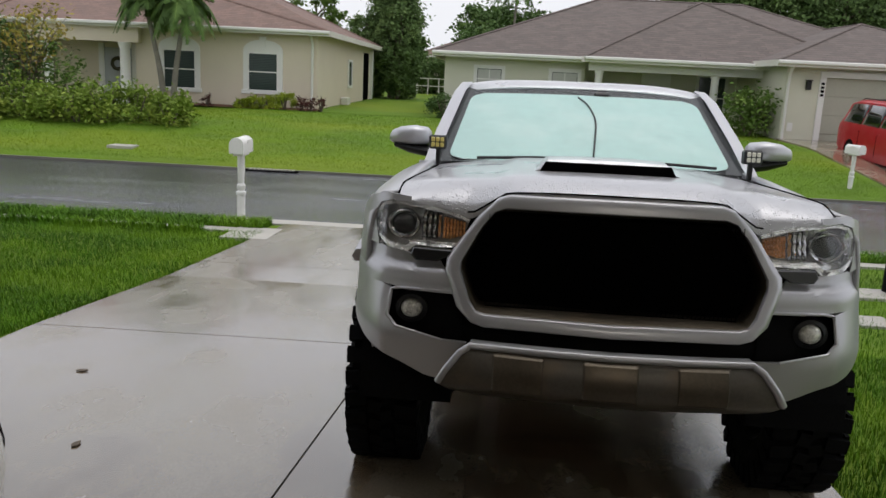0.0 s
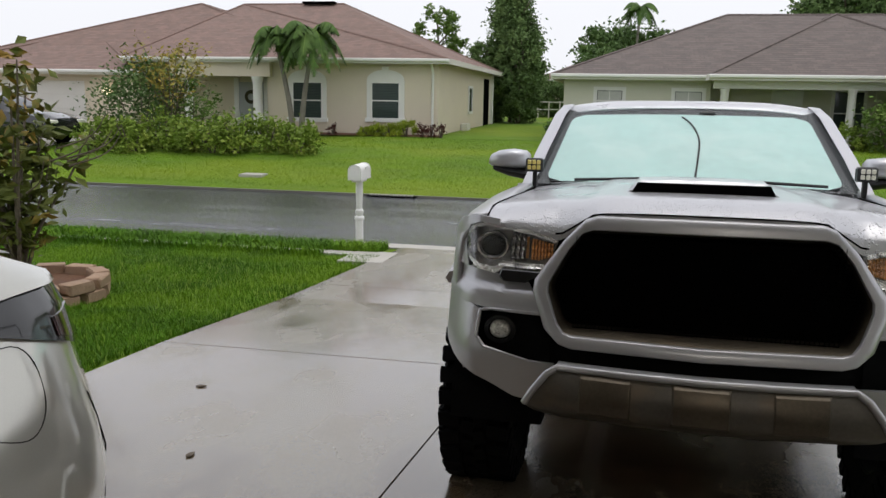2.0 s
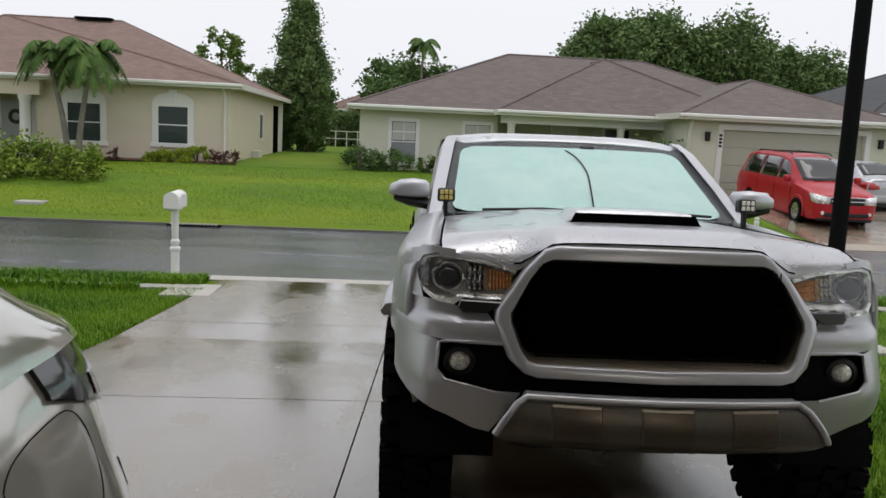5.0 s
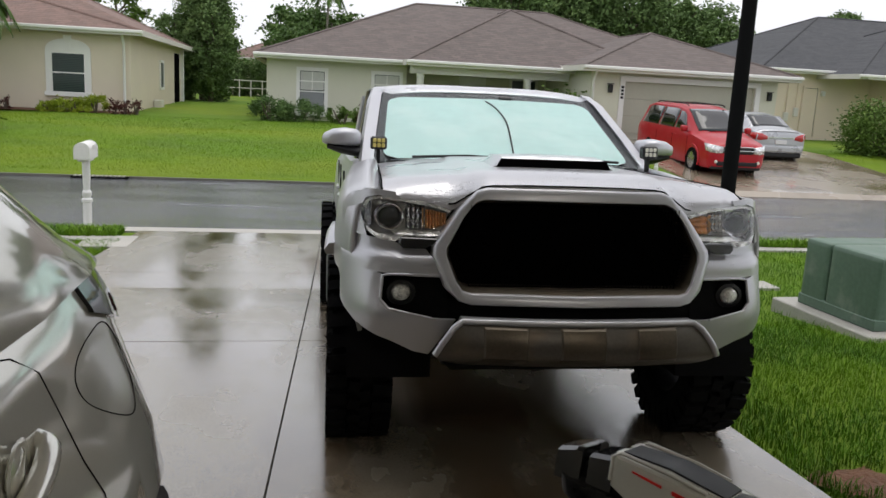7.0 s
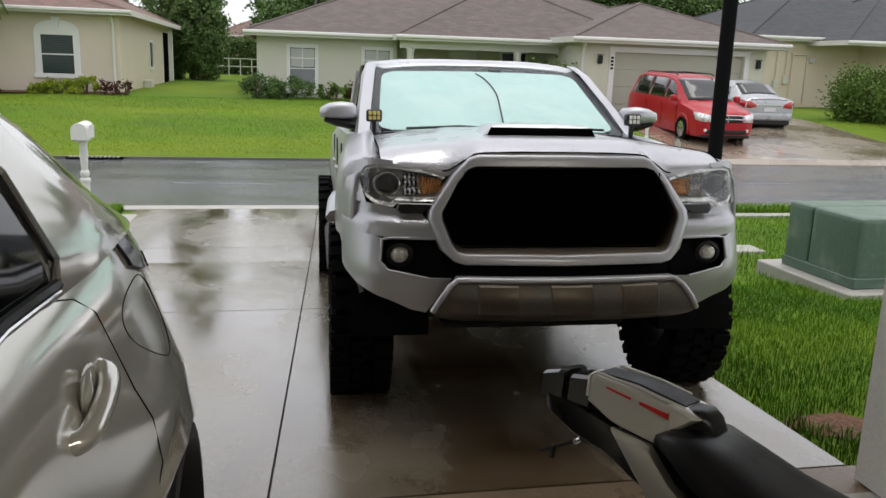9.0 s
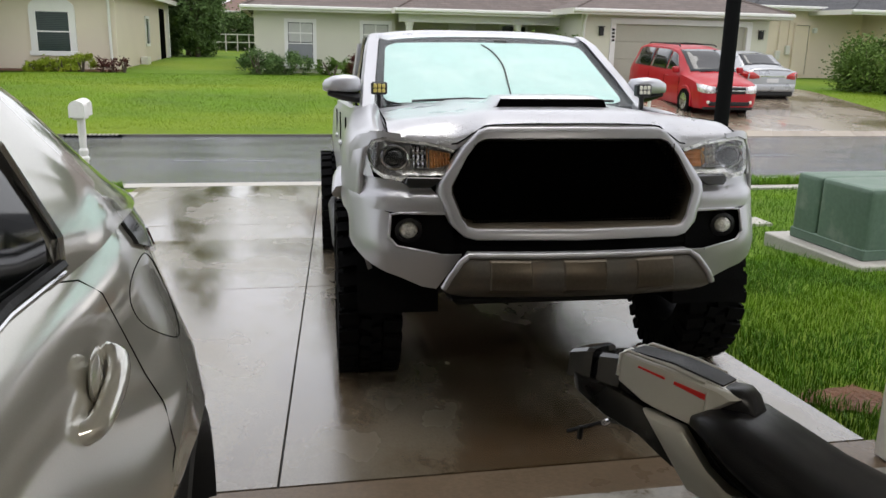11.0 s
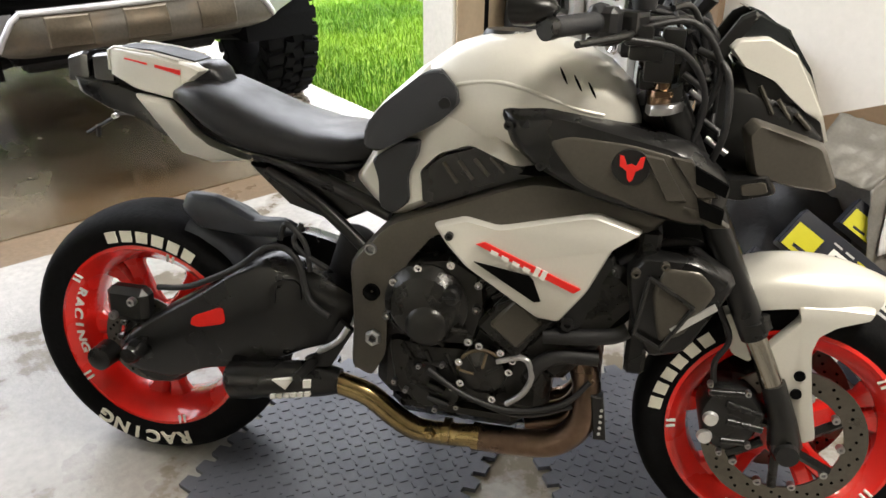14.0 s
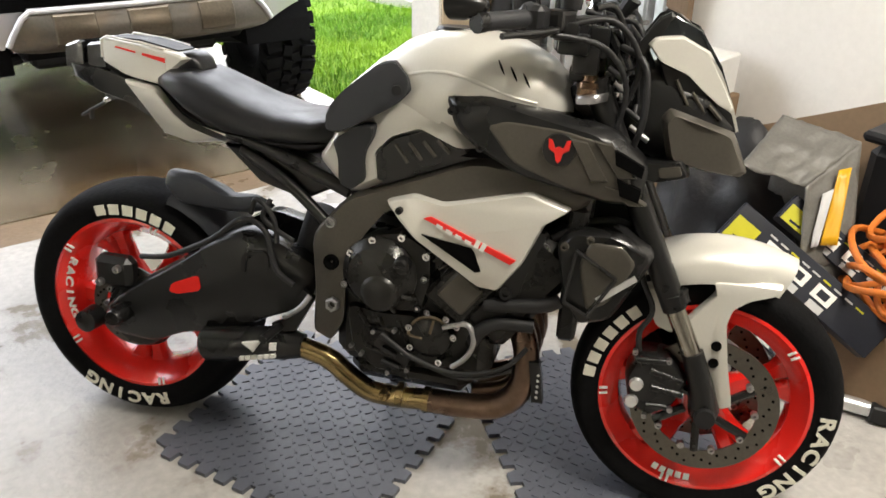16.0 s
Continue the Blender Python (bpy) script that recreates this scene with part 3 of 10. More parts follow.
plate(mouth, [(-0.255, -0.004), (-0.235, 0.034), (0.235, 0.034), (0.255, -0.004)], 0.0, 0.04, lambda u, v, w: (u, 0.648 - 0.012 - w * 0.3 + 0.0, hood_z(0, 0.66) + v))
part("scoop_mouth", mouth, M["dark"], hood, "black plate painted as the shaded scoop opening")

# grille: frame ring, black mesh
OUT = [(0.0, 1.222), (0.353, 1.22), (0.395, 1.205), (0.465, 1.13), (0.558, 0.985), (0.561, 0.945), (0.516, 0.820), (0.465, 0.773), (0.419, 0.761), (0.0, 0.759)]
INN = [(0.0, 1.158), (0.372, 1.156), (0.405, 1.142), (0.442, 1.09), (0.498, 0.975), (0.499, 0.945), (0.465, 0.853), (0.445, 0.829), (0.419, 0.823), (0.0, 0.821)]
def full(half):
    return half + [(-x, z) for x, z in reversed(half[1:-1])]
def mix_ring(t):
    return [(o[0] + (i[0] - o[0]) * t, o[1] + (i[1] - o[1]) * t) for o, i in zip(full(OUT), full(INN))]
def ring_row(mesh, k, d):
    """A loop round the grille; k runs over the painted face (0 to 1) and on over the inner lip (1 to 2). The lower lip is wider."""
    row = []
    for o, i in zip(full(OUT), full(INN)):
        lip = 0.76 if o[1] < 0.80 else 0.84
        t = k * lip if k <= 1 else lip + (k - 1) * (1.05 - lip)
        x, z = o[0] + (i[0] - o[0]) * t, o[1] + (i[1] - o[1]) * t
        row.append(mesh.verts.new((x, nose(x, z) + d, z)))
    return row


gf = bmesh.new()
rows = [ring_row(gf, k, d) for k, d in ((0.0, 0.06), (0.0, 0.0), (0.05, -0.014), (0.13, -0.021), (0.5, -0.023), (0.9, -0.021), (0.97, -0.016), (1.0, -0.006), (1.0, 0.02))]
for r0, r1 in zip(rows, rows[1:]):
    bridge(gf, r0, r1)
gfr = part("grille_frame", gf, M["silver_dry"], truck, "thick silver grille surround", smooth=50)
# The lip takes the same brown, a ground reflection painted in.
gl = bmesh.new()
rows = [ring_row(gl, k, d) for k, d in ((1.0, -0.004), (1.15, 0.0), (1.7, 0.022), (1.85, 0.035), (2.0, 0.12))]
for r0, r1 in zip(rows, rows[1:]):
    bridge(gl, r0, r1)
part("grille_lip", gl, M["skid_pad"], gfr, "grey-brown inner lip, brown reflection put into its colour", smooth=40)
# Solid black plate behind the mesh: the depth's shade is its colour.
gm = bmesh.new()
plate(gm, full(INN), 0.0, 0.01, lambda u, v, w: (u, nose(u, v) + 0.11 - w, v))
grille = part("grille", gm, M["dark"], truck, "black mesh grille insert, shade behind it painted black")
bars = bmesh.new()
for k in range(1, 24):
    z = 0.812 + k * 0.0144
    half = 0.40 + 0.08 * (1 - abs(z - 0.965) / 0.19)
    box(bars, -half, half, 0.245, 0.252, z - 0.0012, z + 0.0012)
for k in range(-29, 30):
    x = k * 0.0145
    top = 1.15 - max(0, abs(x) - 0.42) * 1.4
    box(bars, x - 0.001, x + 0.001, 0.246, 0.251, 0.82, top)
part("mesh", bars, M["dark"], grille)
# Black box stands in for the unlit depth behind the grille.
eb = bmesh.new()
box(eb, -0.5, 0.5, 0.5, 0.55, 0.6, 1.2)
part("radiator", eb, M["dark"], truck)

for s in (-1, 1):
    # body-colour wings over the fog pocket, with a ledge under the lamp
    A = densify([(0.885, 1.03), (0.85, 1.012), (0.765, 1.000), (0.69, 0.985), (0.655, 0.968), (0.585, 0.968)], 3)
    Bp = densify([(0.89, 0.90), (0.85, 0.885), (0.76, 0.872), (0.70, 0.864), (0.60, 0.862), (0.505, 0.867)], 3)
    bm = bmesh.new()
    sheet(bm, flip(A, s), flip(Bp, s), 9, lambda x, z, d: (x, nose(x, z) - 0.004 + 0.030 * min(max((z - 0.928) / 0.03, 0), 1) + 0.010 * min(max((0.905 - z) / 0.03, 0), 1) * (abs(x) < 0.78) + d, z))
    part("bumper_wing", bm, M["silver_dry"], truck, smooth=28)
    # fender tip round the headlamp
    A = densify([(0.69, 1.186), (0.77, 1.196), (0.85, 1.178), (0.885, 1.13), (0.888, 1.02)], 4)
    Bp = densify([(0.69, 1.166), (0.752, 1.172), (0.796, 1.158), (0.816, 1.11), (0.79, 1.005)], 4)
    bm = bmesh.new()
    sheet(bm, flip(A, s), flip(Bp, s), 3)
    part("fender_tip", bm, M["silver_dry"], truck, smooth=50)
    A = densify([(0.89, 0.90), (0.85, 0.885), (0.765, 0.873), (0.738, 0.862), (0.744, 0.765), (0.715, 0.728), (0.58, 0.700), (0.475, 0.702)], 3)
    Bp = densify([(0.885, 0.735), (0.87, 0.705), (0.835, 0.665), (0.80, 0.642), (0.75, 0.614), (0.70, 0.594), (0.62, 0.553), (0.565, 0.543)], 3)
    bm = bmesh.new()
    sheet(bm, flip(A, s), flip(Bp, s), 5)
    part("bumper_corner", bm, M["silver_dry"], truck, smooth=40)
    # thin raised edge round the fog pocket
    bm = bmesh.new()
    tube(bm, [(s * x, nose(x, z) + 0.002, z) for x, z in densify([(0.52, 0.866), (0.70, 0.864), (0.735, 0.858), (0.743, 0.765), (0.714, 0.730), (0.56, 0.700)], 4)], 0.006, 6)
    part("pocket_edge", bm, M["silver_dry"], truck, smooth=60)
    # fog pocket and lamp
    bm = bmesh.new()
    A = densify([(0.76, 0.88), (0.70, 0.872), (0.60, 0.868), (0.50, 0.868)], 2)
    Bp = densify([(0.76, 0.72), (0.70, 0.70), (0.60, 0.68), (0.50, 0.68)], 2)
    sheet(bm, flip(A, s), flip(Bp, s), 2, lambda x, z, d: (x, nose(x, z) + 0.055 + d, z))
    pocket = part("fog_pocket", bm, M["rubber"], truck)
    fog = bmesh.new()
    yf = nose(0.668, 0.79)
    lathe(fog, [(0.0, -0.012), (0.02, -0.010), (0.032, 0.0), (0.036, 0.012), (0.038, 0.05)], "y", 24, (s * 0.668, yf + 0.03, 0.790))
    part("fog_lamp", fog, M["fog_glass"], pocket, "round clear fog lamp", smooth=40)
    bez = bmesh.new()
    lathe(bez, [(0.038, 0.045), (0.038, -0.002), (0.052, 0.004), (0.058, 0.045)], "y", 24, (s * 0.668, yf + 0.03, 0.790), closed=True)
    part("bezel", bez, M["black_plastic"], pocket, smooth=40)
    # headlamp: housing, projector, mirror bowl, amber bowl, bright brow and running-light strip
    HL = [(0.812, 1.135), (0.792, 1.160), (0.752, 1.170), (0.69, 1.164), (0.59, 1.153), (0.515, 1.132), (0.489, 1.121), (0.507, 1.068), (0.528, 1.018), (0.60, 1.010), (0.672, 1.008), (0.69, 0.990), (0.758, 1.002), (0.785, 1.025), (0.806, 1.075)]
    lamp_at = lambda back: (lambda u, v, w: (u, nose(u, v) + back - w, v))
    bm = bmesh.new()
    plate(bm, flip(HL, s), 0.0, 0.02, lamp_at(0.085))
    head = part("headlight", bm, M["lamp_dark"], truck, "clear headlight with projector and amber corner")
    bm = bmesh.new()
    lathe(bm, [(0.056, -0.004), (0.052, -0.016), (0.046, -0.012), (0.043, 0.012), (0.056, 0.012)], "y", 28, (s * 0.712, nose(0.712, 1.085) + 0.038, 1.086), closed=True)
    part("projector_ring", bm, M["chrome"], head, smooth=40)
    bm = bmesh.new()
    lathe(bm, [(0.0, -0.030), (0.018, -0.027), (0.032, -0.016), (0.040, 0.0)], "y", 24, (s * 0.712, nose(0.712, 1.085) + 0.040, 1.086))
    part("projector", bm, M["dark_glass"], head, smooth=60)
    # ribbed bowls, each rib a slanted step
    for x0, x1, z0, z1, n, mt in ((0.588, 0.655, 1.040, 1.142, 4, "chrome"), (0.506, 0.583, 1.044, 1.118, 7, "amber"), (0.770, 0.800, 1.045, 1.145, 3, "chrome")):
        for k in range(n):
            bm = bmesh.new()
            xa, xb = x0 + (x1 - x0) * k / n, x0 + (x1 - x0) * (k + 0.9) / n
            za, zb = z0 + max(0, 0.55 - xa) * 0.35 * (mt == "amber"), z1 - max(0, 0.56 - xa) * 0.20 * (mt == "amber")
            rows = []
            for i in range(7):
                z = za + (zb - za) * i / 6
                rows.append([(s * x, nose(x, z) + back, z) for x, back in ((xa, 0.048 - 0.010 * (i % 2)), ((xa + xb) / 2, 0.036 - 0.010 * (i % 2)), (xb, 0.050), (xb, 0.062), (xa, 0.062))])
            loft(bm, rows)
            part("reflector", bm, M[mt], head)
    bm = bmesh.new()
    A = densify([(0.810, 1.120), (0.790, 1.158), (0.752, 1.169), (0.69, 1.163), (0.59, 1.152), (0.515, 1.131), (0.490, 1.120)], 3)
    Bp = densify([(0.796, 1.116), (0.780, 1.146), (0.748, 1.156), (0.69, 1.150), (0.59, 1.139), (0.517, 1.119), (0.497, 1.110)], 3)
    sheet(bm, flip(A, s), flip(Bp, s), 2, lambda x, z, d: (x, nose(x, z) + 0.016 + d, z))
    part("chrome_brow", bm, M["reflector"], head)
    bm = bmesh.new()
    A = densify([(0.806, 1.075), (0.786, 1.040), (0.757, 1.020), (0.70, 1.010), (0.672, 1.036), (0.60, 1.032), (0.530, 1.034)], 3)
    Bp = densify([(0.800, 1.052), (0.782, 1.022), (0.757, 1.003), (0.692, 0.991), (0.664, 1.018), (0.60, 1.016), (0.534, 1.020)], 3)
    sheet(bm, flip(A, s), flip(Bp, s), 2, lambda x, z, d: (x, nose(x, z) + 0.008 - 0.006 * (z < 1.02) + d, z), 0.016)
    part("daytime_strip", bm, M["reflector"], head)
    bm = bmesh.new()
    plate(bm, flip([(0.672, 1.010), (0.680, 0.984), (0.664, 0.966), (0.588, 0.968), (0.556, 0.988), (0.534, 1.010)], s), 0, 0.035, lamp_at(0.030), 0.004)
    part("headlight_chin", bm, M["black_gloss"], head)
    bm = bmesh.new()
    A = densify([(0.818, 1.135), (0.752, 1.172), (0.60, 1.155), (0.490, 1.122)], 4)
    Bp = densify([(0.800, 1.030), (0.70, 0.994), (0.62, 1.000), (0.528, 1.02)], 4)
    sheet(bm, flip(A, s), flip(Bp, s), 4, lambda x, z, d: (x, nose(x, z) + 0.001 + d, z), 0.003)
    cover = part("lens", bm, M["clear"], head, smooth=60)
    cover.visible_shadow = False
    # front fender, doors and bed side in one run of panels
    def side(y):
        w = 0.905 + 0.02 * math.exp(-((y - 0.97) / 0.45) ** 2) + 0.02 * math.exp(-((y - 4.15) / 0.5) ** 2)
        if y < 0.75:
            w -= 0.06 * ((0.75 - y) / 0.3) ** 2
        low = 0.60
        for yc in (0.97, 4.15):
            d = abs(y - yc)
            if d < 0.56:
                low = max(low, 0.42 + math.sqrt(max(0.56 ** 2 - d * d, 0)))
        top = 1.19 + min(max((y - 0.5) / 1.0, 0), 1) * 0.085 + 0.030 * math.exp(-((y - 1.35) / 0.45) ** 2)
        inner = 0.742 if y < 1.6 else 0.80
        return w, low, top, inner
    ys = [0.425] + [0.47 + 0.045 * i for i in range(27)] + [1.72 + 0.12 * i for i in range(17)] + [3.64 + 0.06 * i for i in range(18)] + [4.8, 5.2]
    bm = bmesh.new()
    rows = []
    for y in ys:
        w, low, top, inner = side(y)
        rows.append([bm.verts.new((s * a, y, b)) for a, b in ((inner, top), (inner + 0.05, top - 0.003), (w - 0.055, top - 0.03), (w - 0.02, top - 0.085), (w - 0.008, max(low, 1.02)), (w, max(low, 0.86)), (w - 0.01, max(low, 0.74)), (w - 0.035, low))])
    for r0, r1 in zip(rows, rows[1:]):
        for i in range(len(r0) - 1):
            bm.faces.new((r0[i], r0[i + 1], r1[i + 1], r1[i]))
    sd = part("side_panel", bm, M["silver_dry"], truck, smooth=45)
    sol = sd.modifiers.new("solid", "SOLIDIFY")
    sol.thickness, sol.offset = 0.02, 0
    for yc in (0.97,):
        bm = bmesh.new()
        secs = []
        for k in range(25):
            a = math.pi * ((0.34 if yc < 2 else 0.0) + (0.66 if yc < 2 else 1.0) * k / 24)
            c, sn = math.cos(a), math.sin(a)
            secs.append([(s * xx, yc - c * rr, 0.42 + sn * rr) for xx, rr in ((0.90, 0.60), (0.945, 0.59), (0.965, 0.555), (0.955, 0.53), (0.90, 0.535))])
        loft(bm, secs)
        part("fender_flare", bm, M["silver_dry"], truck, smooth=50)
    for y0, y1 in ((1.62, 2.62), (2.64, 3.5)):
        bm = bmesh.new()
        box(bm, s * 0.915 - 0.012, s * 0.915 + 0.012, y1 - 0.24, y1 - 0.06, 1.03, 1.06, 0.008)
        part("door_handle", bm, M["silver_dry"], truck)
    for y in (1.61, 2.63, 3.52):
        bm = bmesh.new()
        box(bm, s * 0.906 - 0.004, s * 0.906 + 0.005, y - 0.004, y + 0.004, 0.62, 1.24)
        part("door_gap", bm, M["dark"], truck)
    bm = bmesh.new()
    tube(bm, [(s * 0.93, 1.65, 0.52), (s * 0.95, 1.75, 0.50), (s * 0.95, 3.4, 0.50), (s * 0.93, 3.5, 0.52)], 0.04, 10)
    part("side_step", bm, M["black_plastic"], truck, smooth=40)
    mud_wheel(truck, s * 0.84, 0.97, 0.43)
    mud_wheel(truck, s * 0.89, 4.15, 0.43)
    # mirror: silver shell over a black foot
    bm = bmesh.new()
    secs = []
    for x, lo, hi, d in ((0.815, 1.385, 1.452, 0.055), (0.835, 1.378, 1.470, 0.085), (0.90, 1.374, 1.478, 0.100), (0.97, 1.376, 1.468, 0.090), (1.015, 1.384, 1.446, 0.065), (1.028, 1.392, 1.425, 0.035)):
        zc, hh = (lo + hi) / 2, (hi - lo) / 2
        secs.append([(s * x, 1.76 + d * (abs(math.cos(a)) ** 0.6) * (1 if math.cos(a) > 0 else -1), zc + hh * (abs(math.sin(a)) ** 0.6) * (1 if math.sin(a) > 0 else -1)) for a in [2 * math.pi * i / 24 for i in range(24)]])
    loft(bm, secs)
    mir = part("mirror", bm, M["silver_dry"], truck, "silver door mirror with black foot", smooth=50)
    bm = bmesh.new()
    loft(bm, [[(s * x, 1.77 + d * math.cos(a), zc + h * math.sin(a)) for a in [2 * math.pi * i / 14 for i in range(14)]] for x, d, h, zc in ((0.72, 0.05, 0.022, 1.318), (0.82, 0.08, 0.032, 1.345), (0.92, 0.092, 0.030, 1.360), (1.00, 0.075, 0.018, 1.376))])
    part("mirror_foot", bm, M["black_plastic"], mir, smooth=50)
    # light pod on the hood's corner
    bm = bmesh.new()
    box(bm, s * 0.735 - 0.042, s * 0.735 + 0.042, 1.34, 1.40, 1.362, 1.428, 0.008)
    pod = part("light_pod", bm, M["black_plastic"], truck, "small square LED light pod on a bracket")
    for i in range(3):
        for j in range(2):
            bm = bmesh.new()
            box(bm, s * 0.735 - 0.031 + i * 0.022, s * 0.735 - 0.013 + i * 0.022, 1.335, 1.342, 1.372 + j * 0.025, 1.393 + j * 0.025, 0.003)
            part("led", bm, M["led_yellow"] if s < 0 else M["lens_white"], pod)
    bm = bmesh.new()
    box(bm, s * 0.735 - 0.010, s * 0.735 + 0.010, 1.37, 1.40, 1.29, 1.365, 0.003)
    part("bracket", bm, M["black_plastic"], pod)
    # cab pillars, side glass
    bm = bmesh.new()
    loft(bm, [[(s * (x + a), y + b, z + c) for a, b, c in ((-0.045, 0, 0.006), (0.02, 0.015, 0.0), (0.035, 0.09, -0.02), (-0.03, 0.07, -0.01))] for x, y, z in ((0.80, 1.46, 1.275), (0.77, 1.78, 1.46), (0.72, 2.20, 1.68), (0.69, 2.38, 1.745))])
    part("pillar", bm, M["silver_dry"], truck, smooth=50)
    bm = bmesh.new()
    loft(bm, [[(s * x0, y, z) for x0, y, z in row] for row in (((0.80, 1.62, 1.285), (0.80, 2.60, 1.30), (0.80, 3.45, 1.30)), ((0.725, 2.33, 1.69), (0.725, 2.62, 1.72), (0.72, 3.35, 1.70)))], closed=False, cap=False)
    part("side_window", bm, M["dark_glass"], truck)
    for y in (2.60, 3.40):
        bm = bmesh.new()
        loft(bm, [[(s * (x + a), y + b, z) for a, b in ((0.01, -0.05), (0.02, 0.05), (-0.03, 0.05), (-0.03, -0.05))] for x, z in ((0.80, 1.28), (0.725, 1.73))])
        part("pillar", bm, M["black_gloss"] if y < 3 else M["silver_dry"], truck)
    # steering and suspension under the nose
    bm = bmesh.new()
    tube(bm, [(s * 0.25, 0.97, 0.46), (s * 0.5, 0.94, 0.40), (s * 0.70, 0.97, 0.37)], [0.035, 0.03, 0.035], 8)
    part("control_arm", bm, M["dark_metal"], truck, smooth=40)
    bm = bmesh.new()
    tube(bm, [(s * 0.55, 0.97, 0.40), (s * 0.50, 1.0, 0.85)], 0.055, 12)
    for k in range(7):
        lathe(bm, [(0.06, -0.008), (0.07, 0), (0.06, 0.008)], "z", 14, (s * (0.55 - 0.008 * k), 0.97, 0.45 + 0.055 * k))
    part("shock_absorber", bm, M["dark_metal"], truck, smooth=40)

# cowl, windscreen, sunshade, roof
WS = lambda u, v, d: (u * (0.785 - 0.095 * v), 1.475 + 0.10 * (1 - u * u) * -0.6 + 0.85 * v + d * 0.4, 1.300 + 0.435 * v + 0.012 * (1 - u * u) - d)
def screen(u0, u1, v0, v1, d, r=0.0, n=12, m=8):
    bm = bmesh.new()
    g = []
    for j in range(m + 1):
        v = v0 + (v1 - v0) * j / m
        e = 0
        if r:
            dv = min(v - v0, v1 - v) / r
            e = r * (1 - math.sqrt(max(1 - (1 - min(dv, 1)) ** 2, 0)))
        g.append([bm.verts.new(WS((u0 + e) + (u1 - u0 - 2 * e) * i / n, v, d)) for i in range(n + 1)])
    for j in range(m):
        for i in range(n):
            bm.faces.new((g[j][i], g[j][i + 1], g[j + 1][i + 1], g[j + 1][i]))
    return bm
wsf = part("windshield_frame", screen(-1.0, 1.0, 0.0, 1.0, 0.03), M["black_gloss"], truck, smooth=60)
shade = part("sunshade", screen(-0.90, 0.885, 0.055, 0.88, 0.012, 0.10, 24, 24), M["sunshade"], truck, "pale teal foil sunshade behind the windshield", smooth=60)
cord = bmesh.new()
tube(cord, [WS(*p, 0.006) for p in curve_pts([(-0.05, 0.84, 0), (0.02, 0.74, 0), (0.065, 0.55, 0), (0.045, 0.3, 0), (0.02, 0.08, 0)], 5) for p in [(p[0], p[1])]], 0.005, 6)
part("sunshade_seam", cord, M["black_plastic"], shade)
bm = bmesh.new()
box(bm, -0.045, 0.045, -0.012, 0.012, -0.035, 0.03, 0.01, Matrix.Translation(WS(0.14, 0.885, 0.02)))
part("mirror_mount", bm, M["black_plastic"], truck)
wsg = part("windshield", screen(-0.985, 0.985, 0.01, 0.99, 0.0), M["glass"], truck, "rain-speckled windshield glass", smooth=60)
wsg.visible_shadow = False
bm = bmesh.new()
sheet(bm, densify([(-0.74, 1.29), (0, 1.325), (0.74, 1.29)], 6), densify([(-0.745, 1.285), (0, 1.335), (0.745, 1.285)], 6), 1, lambda x, z, d: (x, 1.40 + (0.06 if z > 0 else 0) + 0.09 * (d > 0) + 0.02 * x * x, z - 0.02), 0.05)
part("cowl", bm, M["black_plastic"], truck)
for x0, x1 in ((-0.55, 0.05), (0.05, 0.6)):
    bm = bmesh.new()
    tube(bm, [(x0, 1.45, 1.33), ((x0 + x1) / 2, 1.47, 1.345), (x1, 1.46, 1.335)], 0.008, 6)
    part("wiper", bm, M["black_plastic"], truck)
bm = bmesh.new()
secs = []
for y, hw, z in ((2.29, 0.66, 1.72), (2.35, 0.69, 1.755), (2.50, 0.71, 1.782), (2.8, 0.72, 1.80), (3.2, 0.72, 1.795), (3.5, 0.70, 1.765)):
    secs.append([(x, y - 0.03 * (1 - (x / 0.72) ** 2) * (1 if y < 2.4 else 0), z - 0.045 * abs(x / hw) ** 4 + dz) for x, dz in [(hw * (i / 8 - 1), 0) for i in range(17)] + [(hw * (1 - i / 8), -0.06) for i in range(17)]])
loft(bm, secs)
part("roof", bm, M["silver"], truck, smooth=50)
part("cab_back", B(-0.66, 0.66, 3.42, 3.48, 1.2, 1.72), M["black_gloss"], truck)
part("bed", B(-0.80, 0.80, 3.6, 5.2, 0.66, 1.10), M["rubber"], truck)
part("tailgate", B(-0.80, 0.80, 5.18, 5.24, 0.72, 1.27, 0.01), M["silver_dry"], truck)
# Low black underbody shapes, added to keep sky light from under the truck.
part("cabin_floor", B(-0.84, 0.84, 1.5, 3.55, 0.50, 1.15), M["rubber"], truck)
part("engine_block", B(-0.50, 0.50, 0.50, 1.5, 0.52, 1.0, 0.03), M["rubber"], truck)
part("fuel_tank", B(-0.36, 0.36, 2.1, 3.5, 0.38, 0.52, 0.05, None, 2), M["rubber"], truck)
spare = bmesh.new()
lathe(spare, [(0.20, -0.10), (0.36, -0.12), (0.40, -0.08), (0.40, 0.08), (0.36, 0.12), (0.20, 0.10)], "z", 28, (0, 4.72, 0.55), closed=True)
part("spare_wheel", spare, M["rubber"], truck, smooth=40)
for s in (-1, 1):
    for yc in (0.97, 4.15):
        bm = bmesh.new()
        arc = [(yc - math.cos(a) * 0.545, 0.43 + math.sin(a) * 0.545) for a in [math.pi * k / 16 for k in range(17)]]
        loft(bm, [[(s * x, y, z) for y, z in arc] for x in (0.905, 0.56, 0.55)], closed=False, cap=False)
        bm.faces.new([bm.verts.new((s * 0.55, y, z)) for y, z in arc])
        part("wheel_well", bm, M["rubber"], truck)
